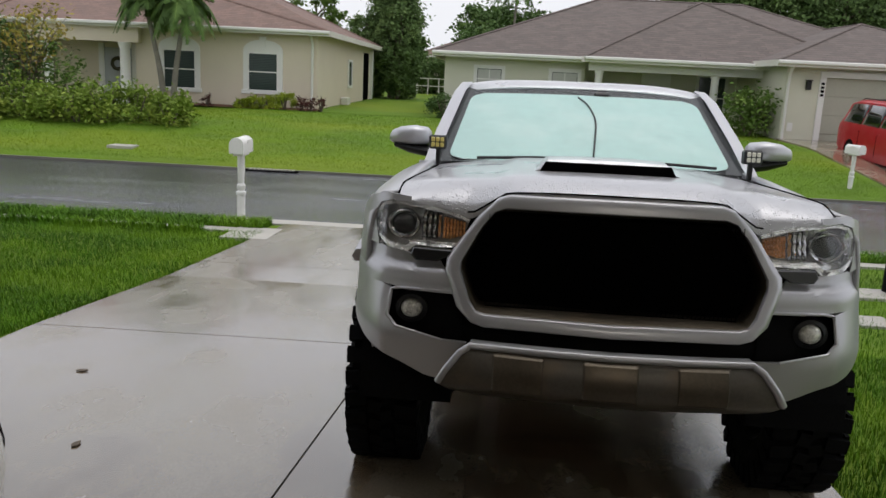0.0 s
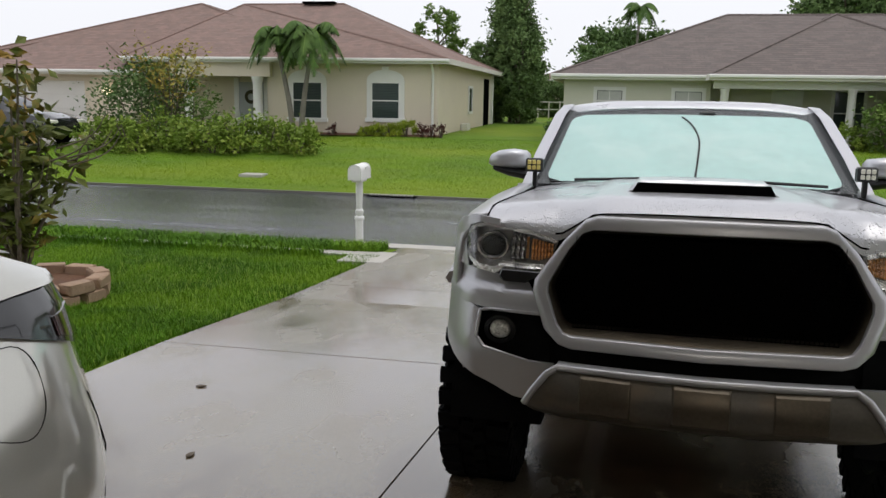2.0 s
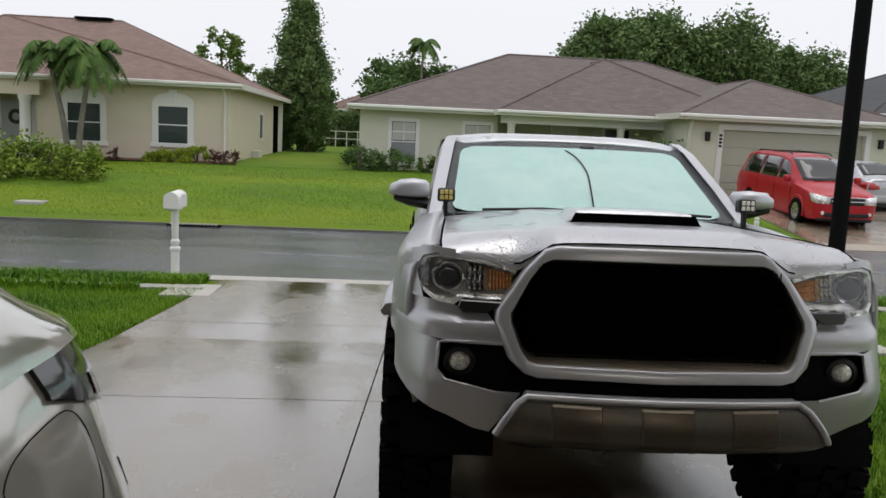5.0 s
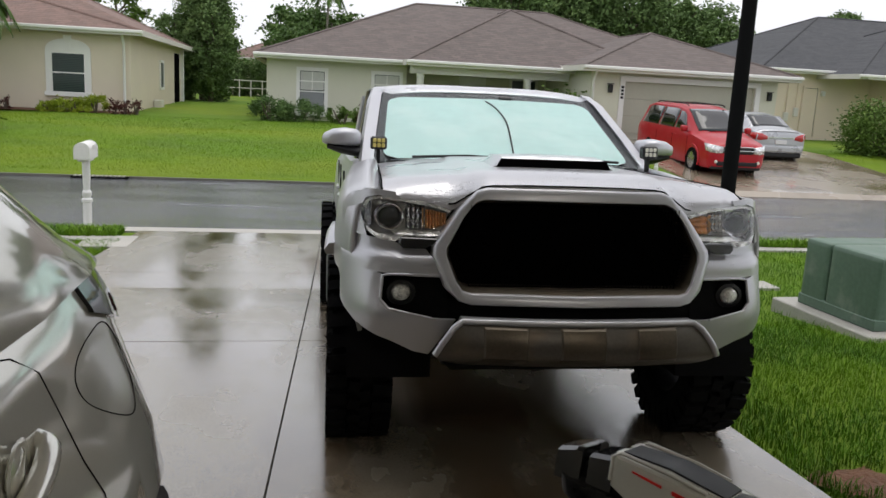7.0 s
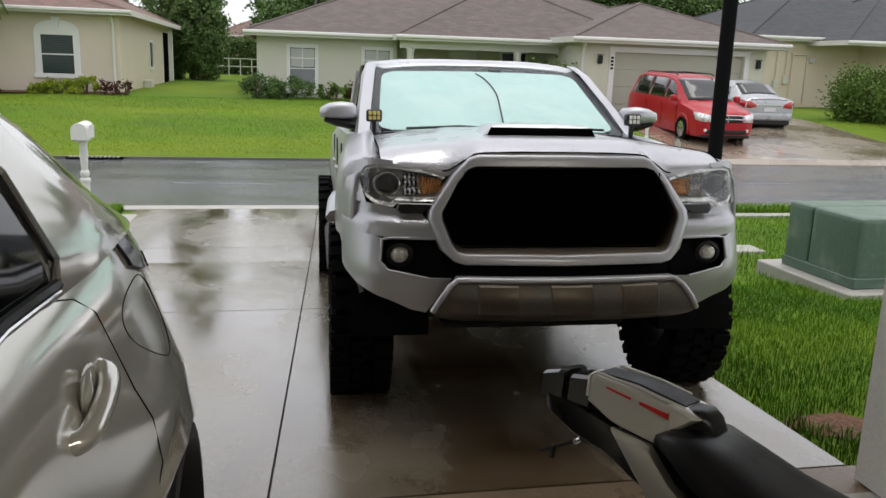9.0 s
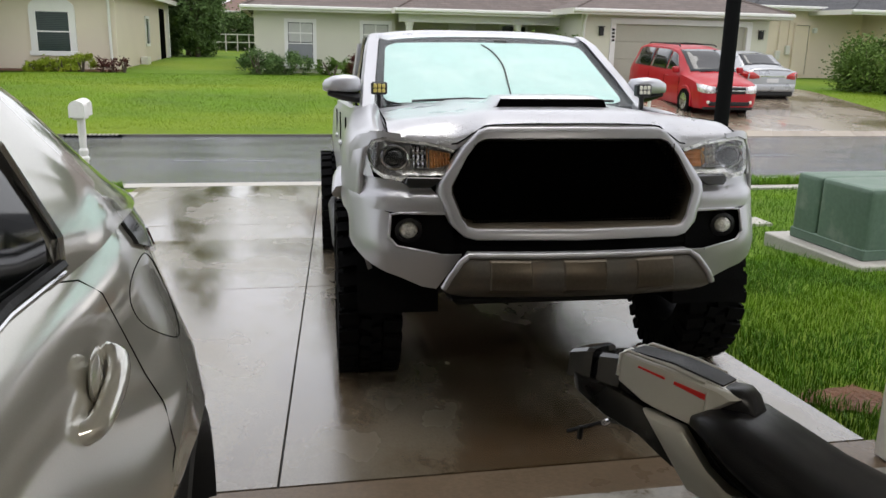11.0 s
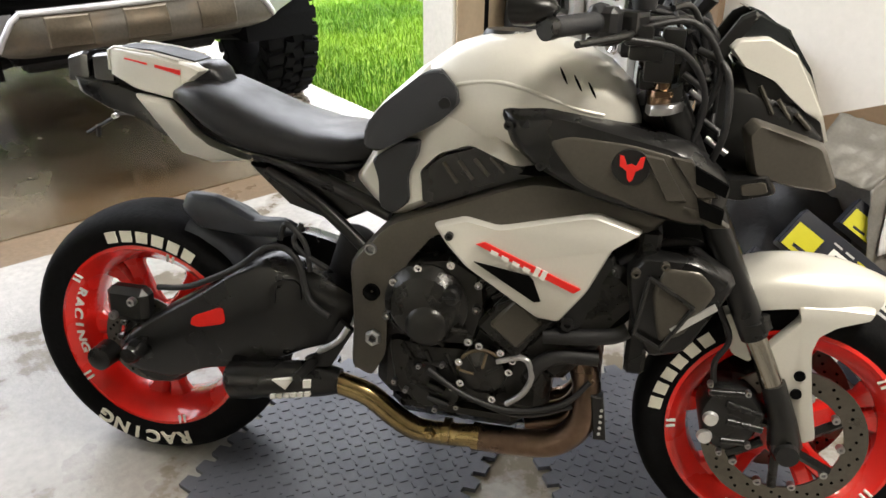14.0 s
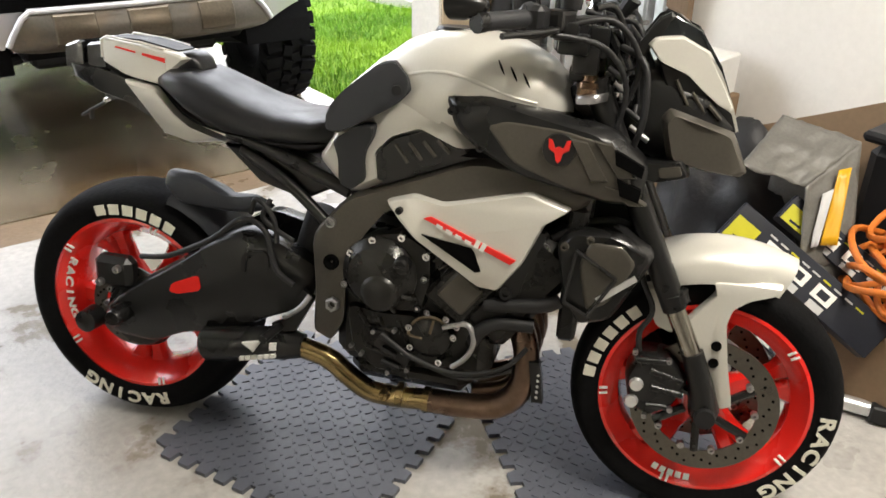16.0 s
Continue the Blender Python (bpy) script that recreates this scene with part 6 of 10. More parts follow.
    plate(bm, [(1.224, 1.104), (1.246, 1.124), (1.300, 1.100), (1.322, 1.060), (1.300, 1.068), (1.262, 1.086), (1.218, 1.082)], 0.070, 0.080, lambda u, v, w: S(u, v, s * (w - 0.25 * max(0, u - 1.26))), 0.003)
    part("screen_side", bm, M["dark_glass"], bike)
# mudguard top
bm = bmesh.new()
secs = []
for i in range(13):
    a = radians(112 - 46 * i / 12)
    rr = 0.352
    wd = 0.086 - 0.035 * max(0, (i - 7) / 5) ** 1.5 - 0.006 * max(0, (2 - i) / 2)
    c = (FU + math.cos(a) * rr, FH + 0.01 + math.sin(a) * rr)
    o = (math.cos(a), math.sin(a))
    secs.append([S(c[0] - o[0] * dd, c[1] - o[1] * dd, w) for w, dd in ((-wd, 0.070), (-wd, 0.03), (-wd * 0.8, 0.006), (-wd * 0.4, -0.006), (0, -0.012), (wd * 0.4, -0.006), (wd * 0.8, 0.006), (wd, 0.03), (wd, 0.070), (wd * 0.92, 0.068), (wd * 0.75, 0.018), (0, 0.0), (-wd * 0.75, 0.018), (-wd * 0.92, 0.068))])
loft(bm, secs)
part("front_mudguard", bm, M["bike_silver"], bike, "satin silver front mudguard", smooth=50)

# engine: case, covers, pipes
part("crankcase", B(0.575, 0.95, -0.135, 0.135, 0.29, 0.62, 0.03), M["engine"], bike)
bm = bmesh.new()
box(bm, -0.10, 0.13, -0.15, 0.15, 0.0, 0.28, 0.02, Matrix.Translation(S(0.86, 0.46, 0)) @ Matrix.Rotation(radians(38), 4, "Y"))
part("cylinder_block", bm, M["engine"], bike)
bm = bmesh.new()
box(bm, -0.055, 0.055, -0.166, 0.166, 0.0, 0.13, 0.008, Matrix.Translation(S(0.835, 0.468, 0)) @ Matrix.Rotation(radians(38), 4, "Y"))
cb = part("coolant_box", bm, M["engine"], bike)
bm = bmesh.new()
box(bm, -0.038, 0.038, -0.172, -0.160, 0.025, 0.105, 0.006, Matrix.Translation(S(0.835, 0.468, 0)) @ Matrix.Rotation(radians(38), 4, "Y"))
part("box_face", bm, M["bike_grey"], cb)
part("oil_pan", B(0.60, 0.90, -0.10, 0.10, 0.225, 0.30, 0.03), M["engine"], bike)
part("airbox", B(0.62, 1.08, -0.12, 0.12, 0.66, 0.84, 0.03), M["bike_black"], bike)
part("steering_head", B(1.04, 1.14, -0.07, 0.07, 0.74, 0.98, 0.03), M["bike_black"], bike)
bm = bmesh.new()
panel(bm, round_out([(0.598, 0.50), (0.612, 0.585), (0.672, 0.628), (0.742, 0.640), (0.806, 0.603), (0.812, 0.535), (0.79, 0.455), (0.70, 0.445), (0.625, 0.455)], 2, 0.2), 0.140, 0.160, 0.06, 0.02)
flange = part("clutch_flange", bm, M["engine"], bike, "black cast engine side cover", smooth=40)
bm = bmesh.new()
lathe(bm, [(0.0, -0.048), (0.045, -0.046), (0.066, -0.038), (0.078, -0.020), (0.086, -0.014), (0.088, 0.01)], "y", 40, S(0.690, 0.535, 0.150))
cov = part("clutch_cover", bm, M["engine"], flange, "round black clutch cover", smooth=35)
bm = bmesh.new()
lathe(bm, [(0.0, -0.018), (0.028, -0.017), (0.040, -0.010), (0.045, 0.0), (0.047, 0.012)], "y", 30, S(0.700, 0.502, 0.192))
part("cover_boss", bm, M["engine"], cov, smooth=40)
bm = bmesh.new()
lathe(bm, [(0.0, -0.008), (0.014, -0.009), (0.019, -0.005), (0.021, 0.004), (0.021, 0.03)], "y", 20, S(0.744, 0.568, 0.184))
part("filler_cap", bm, M["bike_black"], cov, smooth=30)
part("filler_grip", B(0.730, 0.758, -0.198, -0.190, 0.5655, 0.5705, 0.002), M["bike_black"], cov)
for k in range(4):
    a = radians(200 + 45 * k)
    bar([S(0.700 + math.cos(a) * 0.052, 0.518 + math.sin(a) * 0.050, 0.184), S(0.700 + math.cos(a) * 0.085, 0.518 + math.sin(a) * 0.072, 0.166)], 0.005, M["engine"], "cover_rib", cov, 6, "", 0)
for u, h in ((0.674, 0.614), (0.740, 0.629), (0.797, 0.593), (0.795, 0.540), (0.624, 0.578), (0.611, 0.502), (0.782, 0.469)):
    bm = bmesh.new()
    lathe(bm, [(0.0, -0.004), (0.009, -0.004), (0.012, 0.012)], "y", 12, S(u, h, 0.160))
    part("bolt_boss", bm, M["engine"], flange, smooth=30)
    bolt(u, h, 0.165, 0.0085, flange, M["chrome"])
# sump side and its ribs
bm = bmesh.new()
panel(bm, round_out([(0.605, 0.450), (0.70, 0.440), (0.785, 0.447), (0.775, 0.36), (0.765, 0.300), (0.69, 0.285), (0.625, 0.325)], 2, 0.2), 0.136, 0.152, 0.08, 0.02)
sump = part("sump_cover", bm, M["engine"], bike, "black lower engine cover with ribs", smooth=40)
for (ua, ha), (ub, hb) in (((0.64, 0.435), (0.675, 0.385)), ((0.69, 0.425), (0.715, 0.375)), ((0.66, 0.350), (0.72, 0.330)), ((0.735, 0.425), (0.765, 0.36)), ((0.655, 0.400), (0.74, 0.395))):
    bar([S(ua, ha, 0.152), S(ub, hb, 0.152)], 0.006, M["engine"], "sump_rib", sump, 6, "", 0)
for u, h in ((0.679, 0.391), (0.729, 0.401), (0.627, 0.347), (0.652, 0.330), (0.763, 0.308), (0.717, 0.294), (0.752, 0.352)):
    bolt(u, h, 0.156, 0.0055, sump, M["steel"])
for (ua, ha), (ub, hb) in (((0.70, 0.352), (0.735, 0.338)), ((0.70, 0.318), (0.745, 0.308))):
    bar([S(ua, ha, 0.158), S(ub, hb, 0.158)], 0.007, M["dark_metal"], "sensor", sump, 8, "", 0)
# pump cover with its bronze rim and clamps
bm = bmesh.new()
lathe(bm, [(0.0, -0.030), (0.030, -0.029), (0.048, -0.020), (0.054, 0.01)], "y", 28, S(0.812, 0.398, 0.140))
pump = part("pump_cover", bm, M["engine"], bike, "round black pump cover with bronze rim", smooth=35)
bar([S(0.812 + 0.050 * math.cos(a), 0.398 + 0.050 * math.sin(a), 0.160) for a in [radians(40 + 14 * k) for k in range(11)]], 0.004, M["bronze"], "rim", pump, 6, "bronze rim")
for k in range(4):
    a = radians(30 + 50 * k)
    bar([S(0.812 + math.cos(a) * 0.015, 0.398 + math.sin(a) * 0.015, 0.171), S(0.812 + math.cos(a) * 0.046, 0.398 + math.sin(a) * 0.046, 0.163)], 0.0035, M["bronze"] if k % 2 else M["engine"], "pump_rib", pump, 6, "", 0)
for u, h in ((0.849, 0.453), (0.874, 0.439), (0.805, 0.462), (0.765, 0.420), (0.770, 0.372), (0.838, 0.345), (0.868, 0.412)):
    bolt(u, h, 0.162, 0.008, pump, M["chrome"])
bar([S(0.842, 0.430, 0.165), S(0.888, 0.448, 0.168)], 0.006, M["steel"], "hose_clip", pump, 8, "", 0)
bm = bmesh.new()
lathe(bm, [(0.098, -0.01), (0.094, 0.014), (0.07, 0.04), (0.0, 0.05)], "y", 36, S(0.712, 0.545, -0.145))
part("alternator_cover", bm, M["engine"], bike, smooth=35)
for pts, r, mt, nm in (
        ([(0.885, 0.450, 0.170), (0.905, 0.445, 0.175), (0.915, 0.410, 0.175), (0.900, 0.370, 0.172), (0.868, 0.338, 0.168)], 0.0065, "steel", "coolant_pipe"),
        ([(0.91, 0.405, 0.16), (0.93, 0.44, 0.165), (0.97, 0.46, 0.16), (1.04, 0.46, 0.15)], 0.016, "black_plastic", "coolant_hose"),
        ([(0.93, 0.50, 0.16), (0.99, 0.505, 0.16), (1.06, 0.515, 0.155), (1.09, 0.53, 0.15)], 0.017, "black_plastic", "coolant_hose"),
        ([(0.70, 0.39, 0.165), (0.78, 0.345, 0.17), (0.88, 0.325, 0.17), (0.98, 0.35, 0.16), (1.03, 0.40, 0.14)], 0.006, "black_plastic", "cable"),
        ([(0.70, 0.38, 0.16), (0.80, 0.335, 0.165), (0.90, 0.315, 0.165), (1.0, 0.345, 0.15)], 0.006, "black_plastic", "cable"),
        ([(0.07, 0.475, 0.13), (0.15, 0.49, 0.135), (0.26, 0.545, 0.13), (0.34, 0.605, 0.13), (0.40, 0.585, 0.13), (0.43, 0.50, 0.14), (0.48, 0.47, 0.15)], 0.007, "black_plastic", "brake_hose"),
        ([(0.36, 0.62, 0.12), (0.38, 0.66, 0.13), (0.42, 0.62, 0.13), (0.43, 0.56, 0.13)], 0.006, "black_plastic", "cable"),
        ([(0.41, 0.66, 0.12), (0.395, 0.62, 0.13), (0.43, 0.59, 0.13), (0.47, 0.57, 0.13)], 0.006, "black_plastic", "cable"),
        ([(1.06, 0.66, 0.13), (1.12, 0.70, 0.13), (1.18, 0.71, 0.11), (1.22, 0.69, 0.08)], 0.008, "black_plastic", "cable"),
        ([(1.15, 1.06, 0.10), (1.20, 1.03, 0.13), (1.21, 0.93, 0.14), (1.19, 0.85, 0.12)], 0.007, "black_plastic", "cable"),
        ([(1.03, 1.09, 0.18), (1.13, 1.11, 0.15), (1.19, 1.03, 0.12), (1.16, 0.92, 0.10)], 0.006, "black_plastic", "cable"),
        ([(1.02, 1.08, 0.20), (1.12, 1.06, 0.16), (1.17, 0.98, 0.13), (1.15, 0.86, 0.12)], 0.006, "black_plastic", "cable"),
        ([(1.03, 1.09, -0.18), (1.13, 1.10, -0.12), (1.19, 1.02, -0.05), (1.16, 0.90, 0.0)], 0.006, "black_plastic", "cable")):
    bar([S(u, h, w) for u, h, w in pts], r, M[mt], nm)
bar([S(1.0, 0.43, 0.07), S(1.025, 0.36, 0.09), S(1.02, 0.28, 0.10), S(0.975, 0.225, 0.10), S(0.90, 0.208, 0.10), S(0.80, 0.205, 0.10)], 0.030, M["pipe_brown"], "exhaust_header", None, 16, "heat-browned exhaust header")
for w in (0.03, -0.03, -0.09):
    bar([S(1.0, 0.44, w), S(1.03, 0.36, w), S(0.99, 0.25, w + 0.01), S(0.90, 0.225, w + 0.03)], 0.022, M["pipe_brown"], "exhaust_header", None, 12)
bar([S(0.80, 0.205, 0.10), S(0.71, 0.198, 0.10), S(0.655, 0.206, 0.105), S(0.605, 0.240, 0.112), S(0.555, 0.280, 0.118), S(0.48, 0.303, 0.125)], 0.026, M["titanium"], "exhaust_link_pipe", None, 16, "gold heat-tinted exhaust link pipe")
for u, h in ((0.80, 0.205), (0.735, 0.205)):
    bar([S(u - 0.008, h, 0.10), S(u + 0.008, h, 0.10)], 0.031, M["titanium"], "pipe_clamp", None, 16, "", 0)
bm = bmesh.new()
lathe(bm, [(0.0, 0), (0.010, -0.006), (0.014, 0.004)], "y", 12, S(0.70, 0.21, 0.128))
part("sensor_plug", bm, M["titanium"], bike)
bm = bmesh.new()
tube(bm, [S(0.232, 0.270, 0.130), S(0.242, 0.272, 0.130), S(0.295, 0.281, 0.130), S(0.31, 0.284, 0.130), S(0.45, 0.306, 0.127), S(0.495, 0.306, 0.126)], [0.034, 0.044, 0.045, 0.042, 0.040, 0.028], 24)
muf = part("muffler", bm, M["bike_black"], bike, "short matt-black muffler with white marks", smooth=30)
marks = [([(0.325, 0.285), (0.375, 0.290), (0.355, 0.262)], 0.1795), ([(0.395, 0.285), (0.412, 0.286), (0.412, 0.268), (0.395, 0.267)], 0.1765)]
marks += [([(0.318 + 0.016 * k, 0.247 + 0.002 * k), (0.330 + 0.016 * k, 0.248 + 0.002 * k), (0.330 + 0.016 * k, 0.238 + 0.002 * k), (0.318 + 0.016 * k, 0.237 + 0.002 * k)], 0.179) for k in range(6)]
for shape, w in marks:
    bm = bmesh.new()
    plate(bm, shape, 0.16, w + 0.003, lambda u, v, w: S(u + 0.03, v + 0.030 + 0.12 * (u - 0.36), w - 0.0085))
    part("muffler_mark", bm, M["white_decal"], muf)
# subframe, pegs, stand, radiator, shock
for s in (1, -1):
    bar([S(0.60, 0.70, s * 0.115), S(0.40, 0.775, s * 0.105), S(0.30, 0.80, s * 0.10)], 0.016, M["bike_black"], "subframe_tube", None, 12)
    bar([S(0.57, 0.60, s * 0.115), S(0.45, 0.70, s * 0.11), S(0.33, 0.765, s * 0.10)], 0.014, M["bike_black"], "subframe_tube", None, 12)
    bm = bmesh.new()
    plate(bm, [(0.53, 0.44), (0.50, 0.46), (0.45, 0.375), (0.42, 0.36), (0.43, 0.34), (0.48, 0.35)], 0.13, 0.145, lambda u, v, w: S(u, v, s * w))
    part("peg_bracket", bm, M["bike_black"], bike)
    bar([S(0.44, 0.355, s * 0.14), S(0.43, 0.35, s * 0.215)], 0.011, M["bike_black"], "footpeg", None, 10, "", 0)
    bar([S(0.455, 0.385, s * 0.15), S(0.50, 0.42, s * 0.16), S(0.52, 0.45, s * 0.15)], 0.007, M["steel"], "linkage_rod")
bm = bmesh.new()
panel(bm, [(0.28, 0.77), (0.40, 0.76), (0.56, 0.70), (0.48, 0.66), (0.37, 0.69)], 0.085, 0.095, 0.1, 0.16)
part("inner_fender", bm, M["bike_black"], bike)
bar([S(0.50, 0.62, 0.02), S(0.44, 0.42, 0.02)], 0.038, M["dark_metal"], "rear_shock", None, 16, "", 0)
bar([S(0.55, 0.40, -0.12), S(0.60, 0.20, -0.20), S(0.62, 0.035, -0.245)], 0.013, M["bike_black"], "side_stand", None, 10, "", 0)
part("radiator", B(1.09, 1.13, -0.16, 0.16, 0.44, 0.74, 0.008, Matrix.Translation((0.0, 0, 0))), M["bike_black"], bike)
bm = bmesh.new()
plate(bm, [(1.035, 0.36), (1.06, 0.36), (1.075, 0.26), (1.05, 0.258)], 0.10, 0.125, S, 0.003)
og = part("oil_cooler_guard", bm, M["bike_black"], bike)
for k in range(5):
    bm = bmesh.new()
    lathe(bm, [(0.0, -0.001), (0.0035, -0.001), (0.0035, 0.002)], "y", 8, S(1.06, 0.275 + 0.014 * k, 0.126))
    part("guard_hole", bm, M["alu"], og)
bar([S(RU, RH + 0.09, -0.10), S(0.30, 0.47, -0.10), S(0.56, 0.49, -0.10)], 0.010, M["dark_metal"], "chain", None, 6, "", 0)
# yokes, dash, headlight core and screen
part("lower_yoke", B(1.146, 1.214, -0.135, 0.135, 0.819, 0.841, 0.010, None, 3), M["bike_black"], bike)
bm = bmesh.new()
plate(bm, round_out([(1.078, -0.15), (1.112, -0.158), (1.135, -0.13), (1.150, -0.07), (1.150, 0.07), (1.135, 0.13), (1.112, 0.158), (1.078, 0.15), (1.070, 0.10), (1.085, 0.05), (1.085, -0.05), (1.070, -0.10)], 2, 0.25), -0.008, 0.008, lambda u, v, w: S(u, 0.958 + 0.16 * (u - 1.10) + w, v), 0.004)
yk = part("yoke", bm, M["steel"], bike, "silver fork yoke", smooth=35)
bolt(1.146, 0.966, 0.075, 0.010, yk, M["chrome"])
for s in (1, -1):
    bm = bmesh.new()
    lathe(bm, [(0.0, 0.030), (0.014, 0.030), (0.016, 0.018), (0.024, 0.016), (0.026, 0.006), (0.024, 0.004), (0.024, -0.010)], "z", 18, S(1.096, 0.972, s * 0.11))
    part("fork_cap", bm, M["titanium"], bike, "gold fork adjuster cap", smooth=30)
part("bar_clamp", B(1.02, 1.07, -0.06, 0.06, 1.03, 1.10, 0.01), M["bike_black"], bike)
part("handlebar_tube", T([S(1.045, 1.085, 0.13), S(1.045, 1.085, -0.13)], 0.014, 12), M["bike_black"], bike)
bm = bmesh.new()
box(bm, -0.01, 0.02, -0.075, 0.075, -0.05, 0.05, 0.01, Matrix.Translation(S(1.165, 1.045, 0)) @ Matrix.Rotation(radians(-30), 4, "Y"))
part("dash", bm, M["black_gloss"], bike, "black instrument screen")
bm = bmesh.new()
tube(bm, [S(1.075, 1.09, 0.14), S(1.08, 1.14, 0.14)], [0.02, 0.024], 14)
part("brake_reservoir", bm, M["bike_black"], bike)
part("headlight_core", body([(1.17, 0.84, 1.03, 0.075), (1.25, 0.83, 1.03, 0.10), (1.33, 0.83, 0.99, 0.095), (1.385, 0.85, 0.93, 0.07)], 16, 0.6), M["bike_black"], bike, smooth=45)
for s in (1, -1):
    bm = bmesh.new()
    lathe(bm, [(0.0, 0.012), (0.03, 0.008), (0.042, -0.005), (0.042, -0.03)], "x", 20, S(1.365, 0.885, s * 0.05))
    part("headlight", bm, M["dark_glass"], bike, smooth=40)
bm = bmesh.new()
loft(bm, [[S(u, h, w * k) for k in (-1, -0.5, 0, 0.5, 1)] + [S(u - 0.006, h - 0.002, w * k) for k in (1, 0.5, 0, -0.5, -1)] for u, h, w in ((1.372, 0.975, 0.06), (1.345, 1.035, 0.068), (1.305, 1.090, 0.072), (1.250, 1.128, 0.070), (1.228, 1.136, 0.06))])
part("fly_screen", bm, M["dark_glass"], bike, "smoked fly screen", smooth=40)
bm = bmesh.new()
loft(bm, [[S(u, h, w * k) for k in (-1, -0.5, 0, 0.5, 1)] + [S(u - 0.01, h - 0.004, w * k) for k in (1, 0.5, 0, -0.5, -1)] for u, h, w in ((1.398, 0.91, 0.055), (1.378, 0.962, 0.065), (1.345, 1.025, 0.080), (1.312, 1.062, 0.088))])
part("nose_cowl", bm, M["bike_silver"], bike, smooth=40)
bm = bmesh.new()
tube(bm, [S(1.14, 1.12, 0.05), S(1.16, 1.15, 0.06)], [0.014, 0.018], 10)
part("bar_grip_far", bm, M["black_plastic"], bike)

# radiator shroud ribs, cylinder fins
for k in range(7):
    bar([S(0.80 + 0.012 * k, 0.60 - 0.016 * k, 0.166), S(0.885 + 0.012 * k, 0.655 - 0.016 * k, 0.166)], 0.0035, M["engine"], "cylinder_fin", None, 6, "", 0)
for (ua, ha), (ub, hb) in (((1.115, 0.66), (1.20, 0.61)), ((1.20, 0.61), (1.15, 0.52)), ((1.15, 0.52), (1.10, 0.545)), ((1.10, 0.545), (1.115, 0.66))):
    bar([S(ua, ha, 0.192), S(ub, hb, 0.192)], 0.0045, M["bike_black"], "shroud_rib", None, 6, "", 0)

# bar-end mirror, controls and looms round the steering head
for s in (1, -1):
    # bar-end mirror: an open black cup with its glass towards the rider
    bm = bmesh.new()
    loft(bm, [[S(0.985 + du, 1.128 + 0.72 * dh * math.sin(a), s * (0.345 + 0.72 * dw * math.cos(a))) for a in [2 * math.pi * i / 20 for i in range(20)]] for du, dh, dw in ((-0.030, 0.036, 0.050), (-0.034, 0.042, 0.056), (-0.010, 0.040, 0.054), (0.022, 0.026, 0.036), (0.034, 0.008, 0.012))])
    part("bar_end_mirror", bm, M["bike_black"], bike, "black bar-end mirror shell", smooth=40)
    bm = bmesh.new()
    loft(bm, [[S(0.985 + du, 1.128 + 0.025 * k * math.sin(a), s * (0.345 + 0.035 * k * math.cos(a))) for a in [2 * math.pi * i / 20 for i in range(20)]] for du, k in ((-0.0345, 1.0), (-0.0355, 0.97))])
    part("mirror_glass", bm, M["chrome"], bike)
    bar([S(1.085, 1.090, s * 0.20), S(1.088, 1.080, s * 0.27), S(1.070, 1.084, s * 0.33)], 0.007, M["bike_black"], "lever_guard")
    bm = bmesh.new()
    tube(bm, [S(1.035, 1.105, s * 0.232), S(1.045, 1.106, s * 0.222), S(1.055, 1.107, s * 0.214)], [0.027, 0.031, 0.027], 18)
    part("grip_flange", bm, M["pad_grip"], bike, smooth=30)
    part("master_cylinder", B(1.055, 1.105, s * -0.175 - 0.035, s * -0.175 + 0.035, 1.085, 1.125, 0.010, None, 2), M["bike_black"], bike)
    bm = bmesh.new()
    lathe(bm, [(0.0, 0.0), (0.020, 0.0), (0.024, 0.035), (0.022, 0.042), (0.0, 0.044)], "z", 18, S(1.095, 1.125, s * 0.155))
    part("fluid_reservoir", bm, M["black_plastic"], bike, smooth=35)
    bar([S(1.095, 1.13, s * 0.15), S(1.13, 1.13, s * 0.11), S(1.16, 1.06, s * 0.09), S(1.15, 0.97, s * 0.09)], 0.006, M["bike_black"], "fluid_hose")
for u, h, w, a, b, c in ((1.060, 1.060, 0.135, 0.030, 0.022, 0.020), (1.085, 1.030, 0.115, 0.026, 0.020, 0.028), (1.045, 1.085, 0.165, 0.024, 0.016, 0.018), (1.105, 1.065, 0.100, 0.020, 0.020, 0.030), (1.075, 1.000, 0.085, 0.022, 0.026, 0.016), (1.140, 1.010, 0.070, 0.018, 0.018, 0.030)):
    part("switch_gear", B(u - a, u + a, -w - b, -w + b, h - c, h + c, 0.008, None, 2), M["bike_black"], bike, smooth=30)
for k, (u, h, w) in enumerate(((1.150, 1.005, 0.10), (1.165, 0.975, 0.09), (1.185, 0.930, 0.09), (1.205, 0.890, 0.08), (1.225, 0.905, 0.07))):
    bar([S(u - 0.02, h + 0.012, w), S(u + 0.02, h - 0.012, w + 0.01)], 0.0065, M["steel"] if k % 2 else M["black_plastic"], "hose_joint", None, 8, "", 0)
rk = random.Random(12)
for k in range(12):
    u, h, w = 1.06 + rk.random() * 0.12, 0.90 + rk.random() * 0.18, -0.10 + rk.random() * 0.20
    a, b, c = 0.012 + rk.random() * 0.016, 0.010 + rk.random() * 0.018, 0.012 + rk.random() * 0.018
    part("connector", B(u - a, u + a, -w - b, -w + b, h - c, h + c, 0.004), M["black_plastic"] if k % 3 else M["bike_grey"], bike)
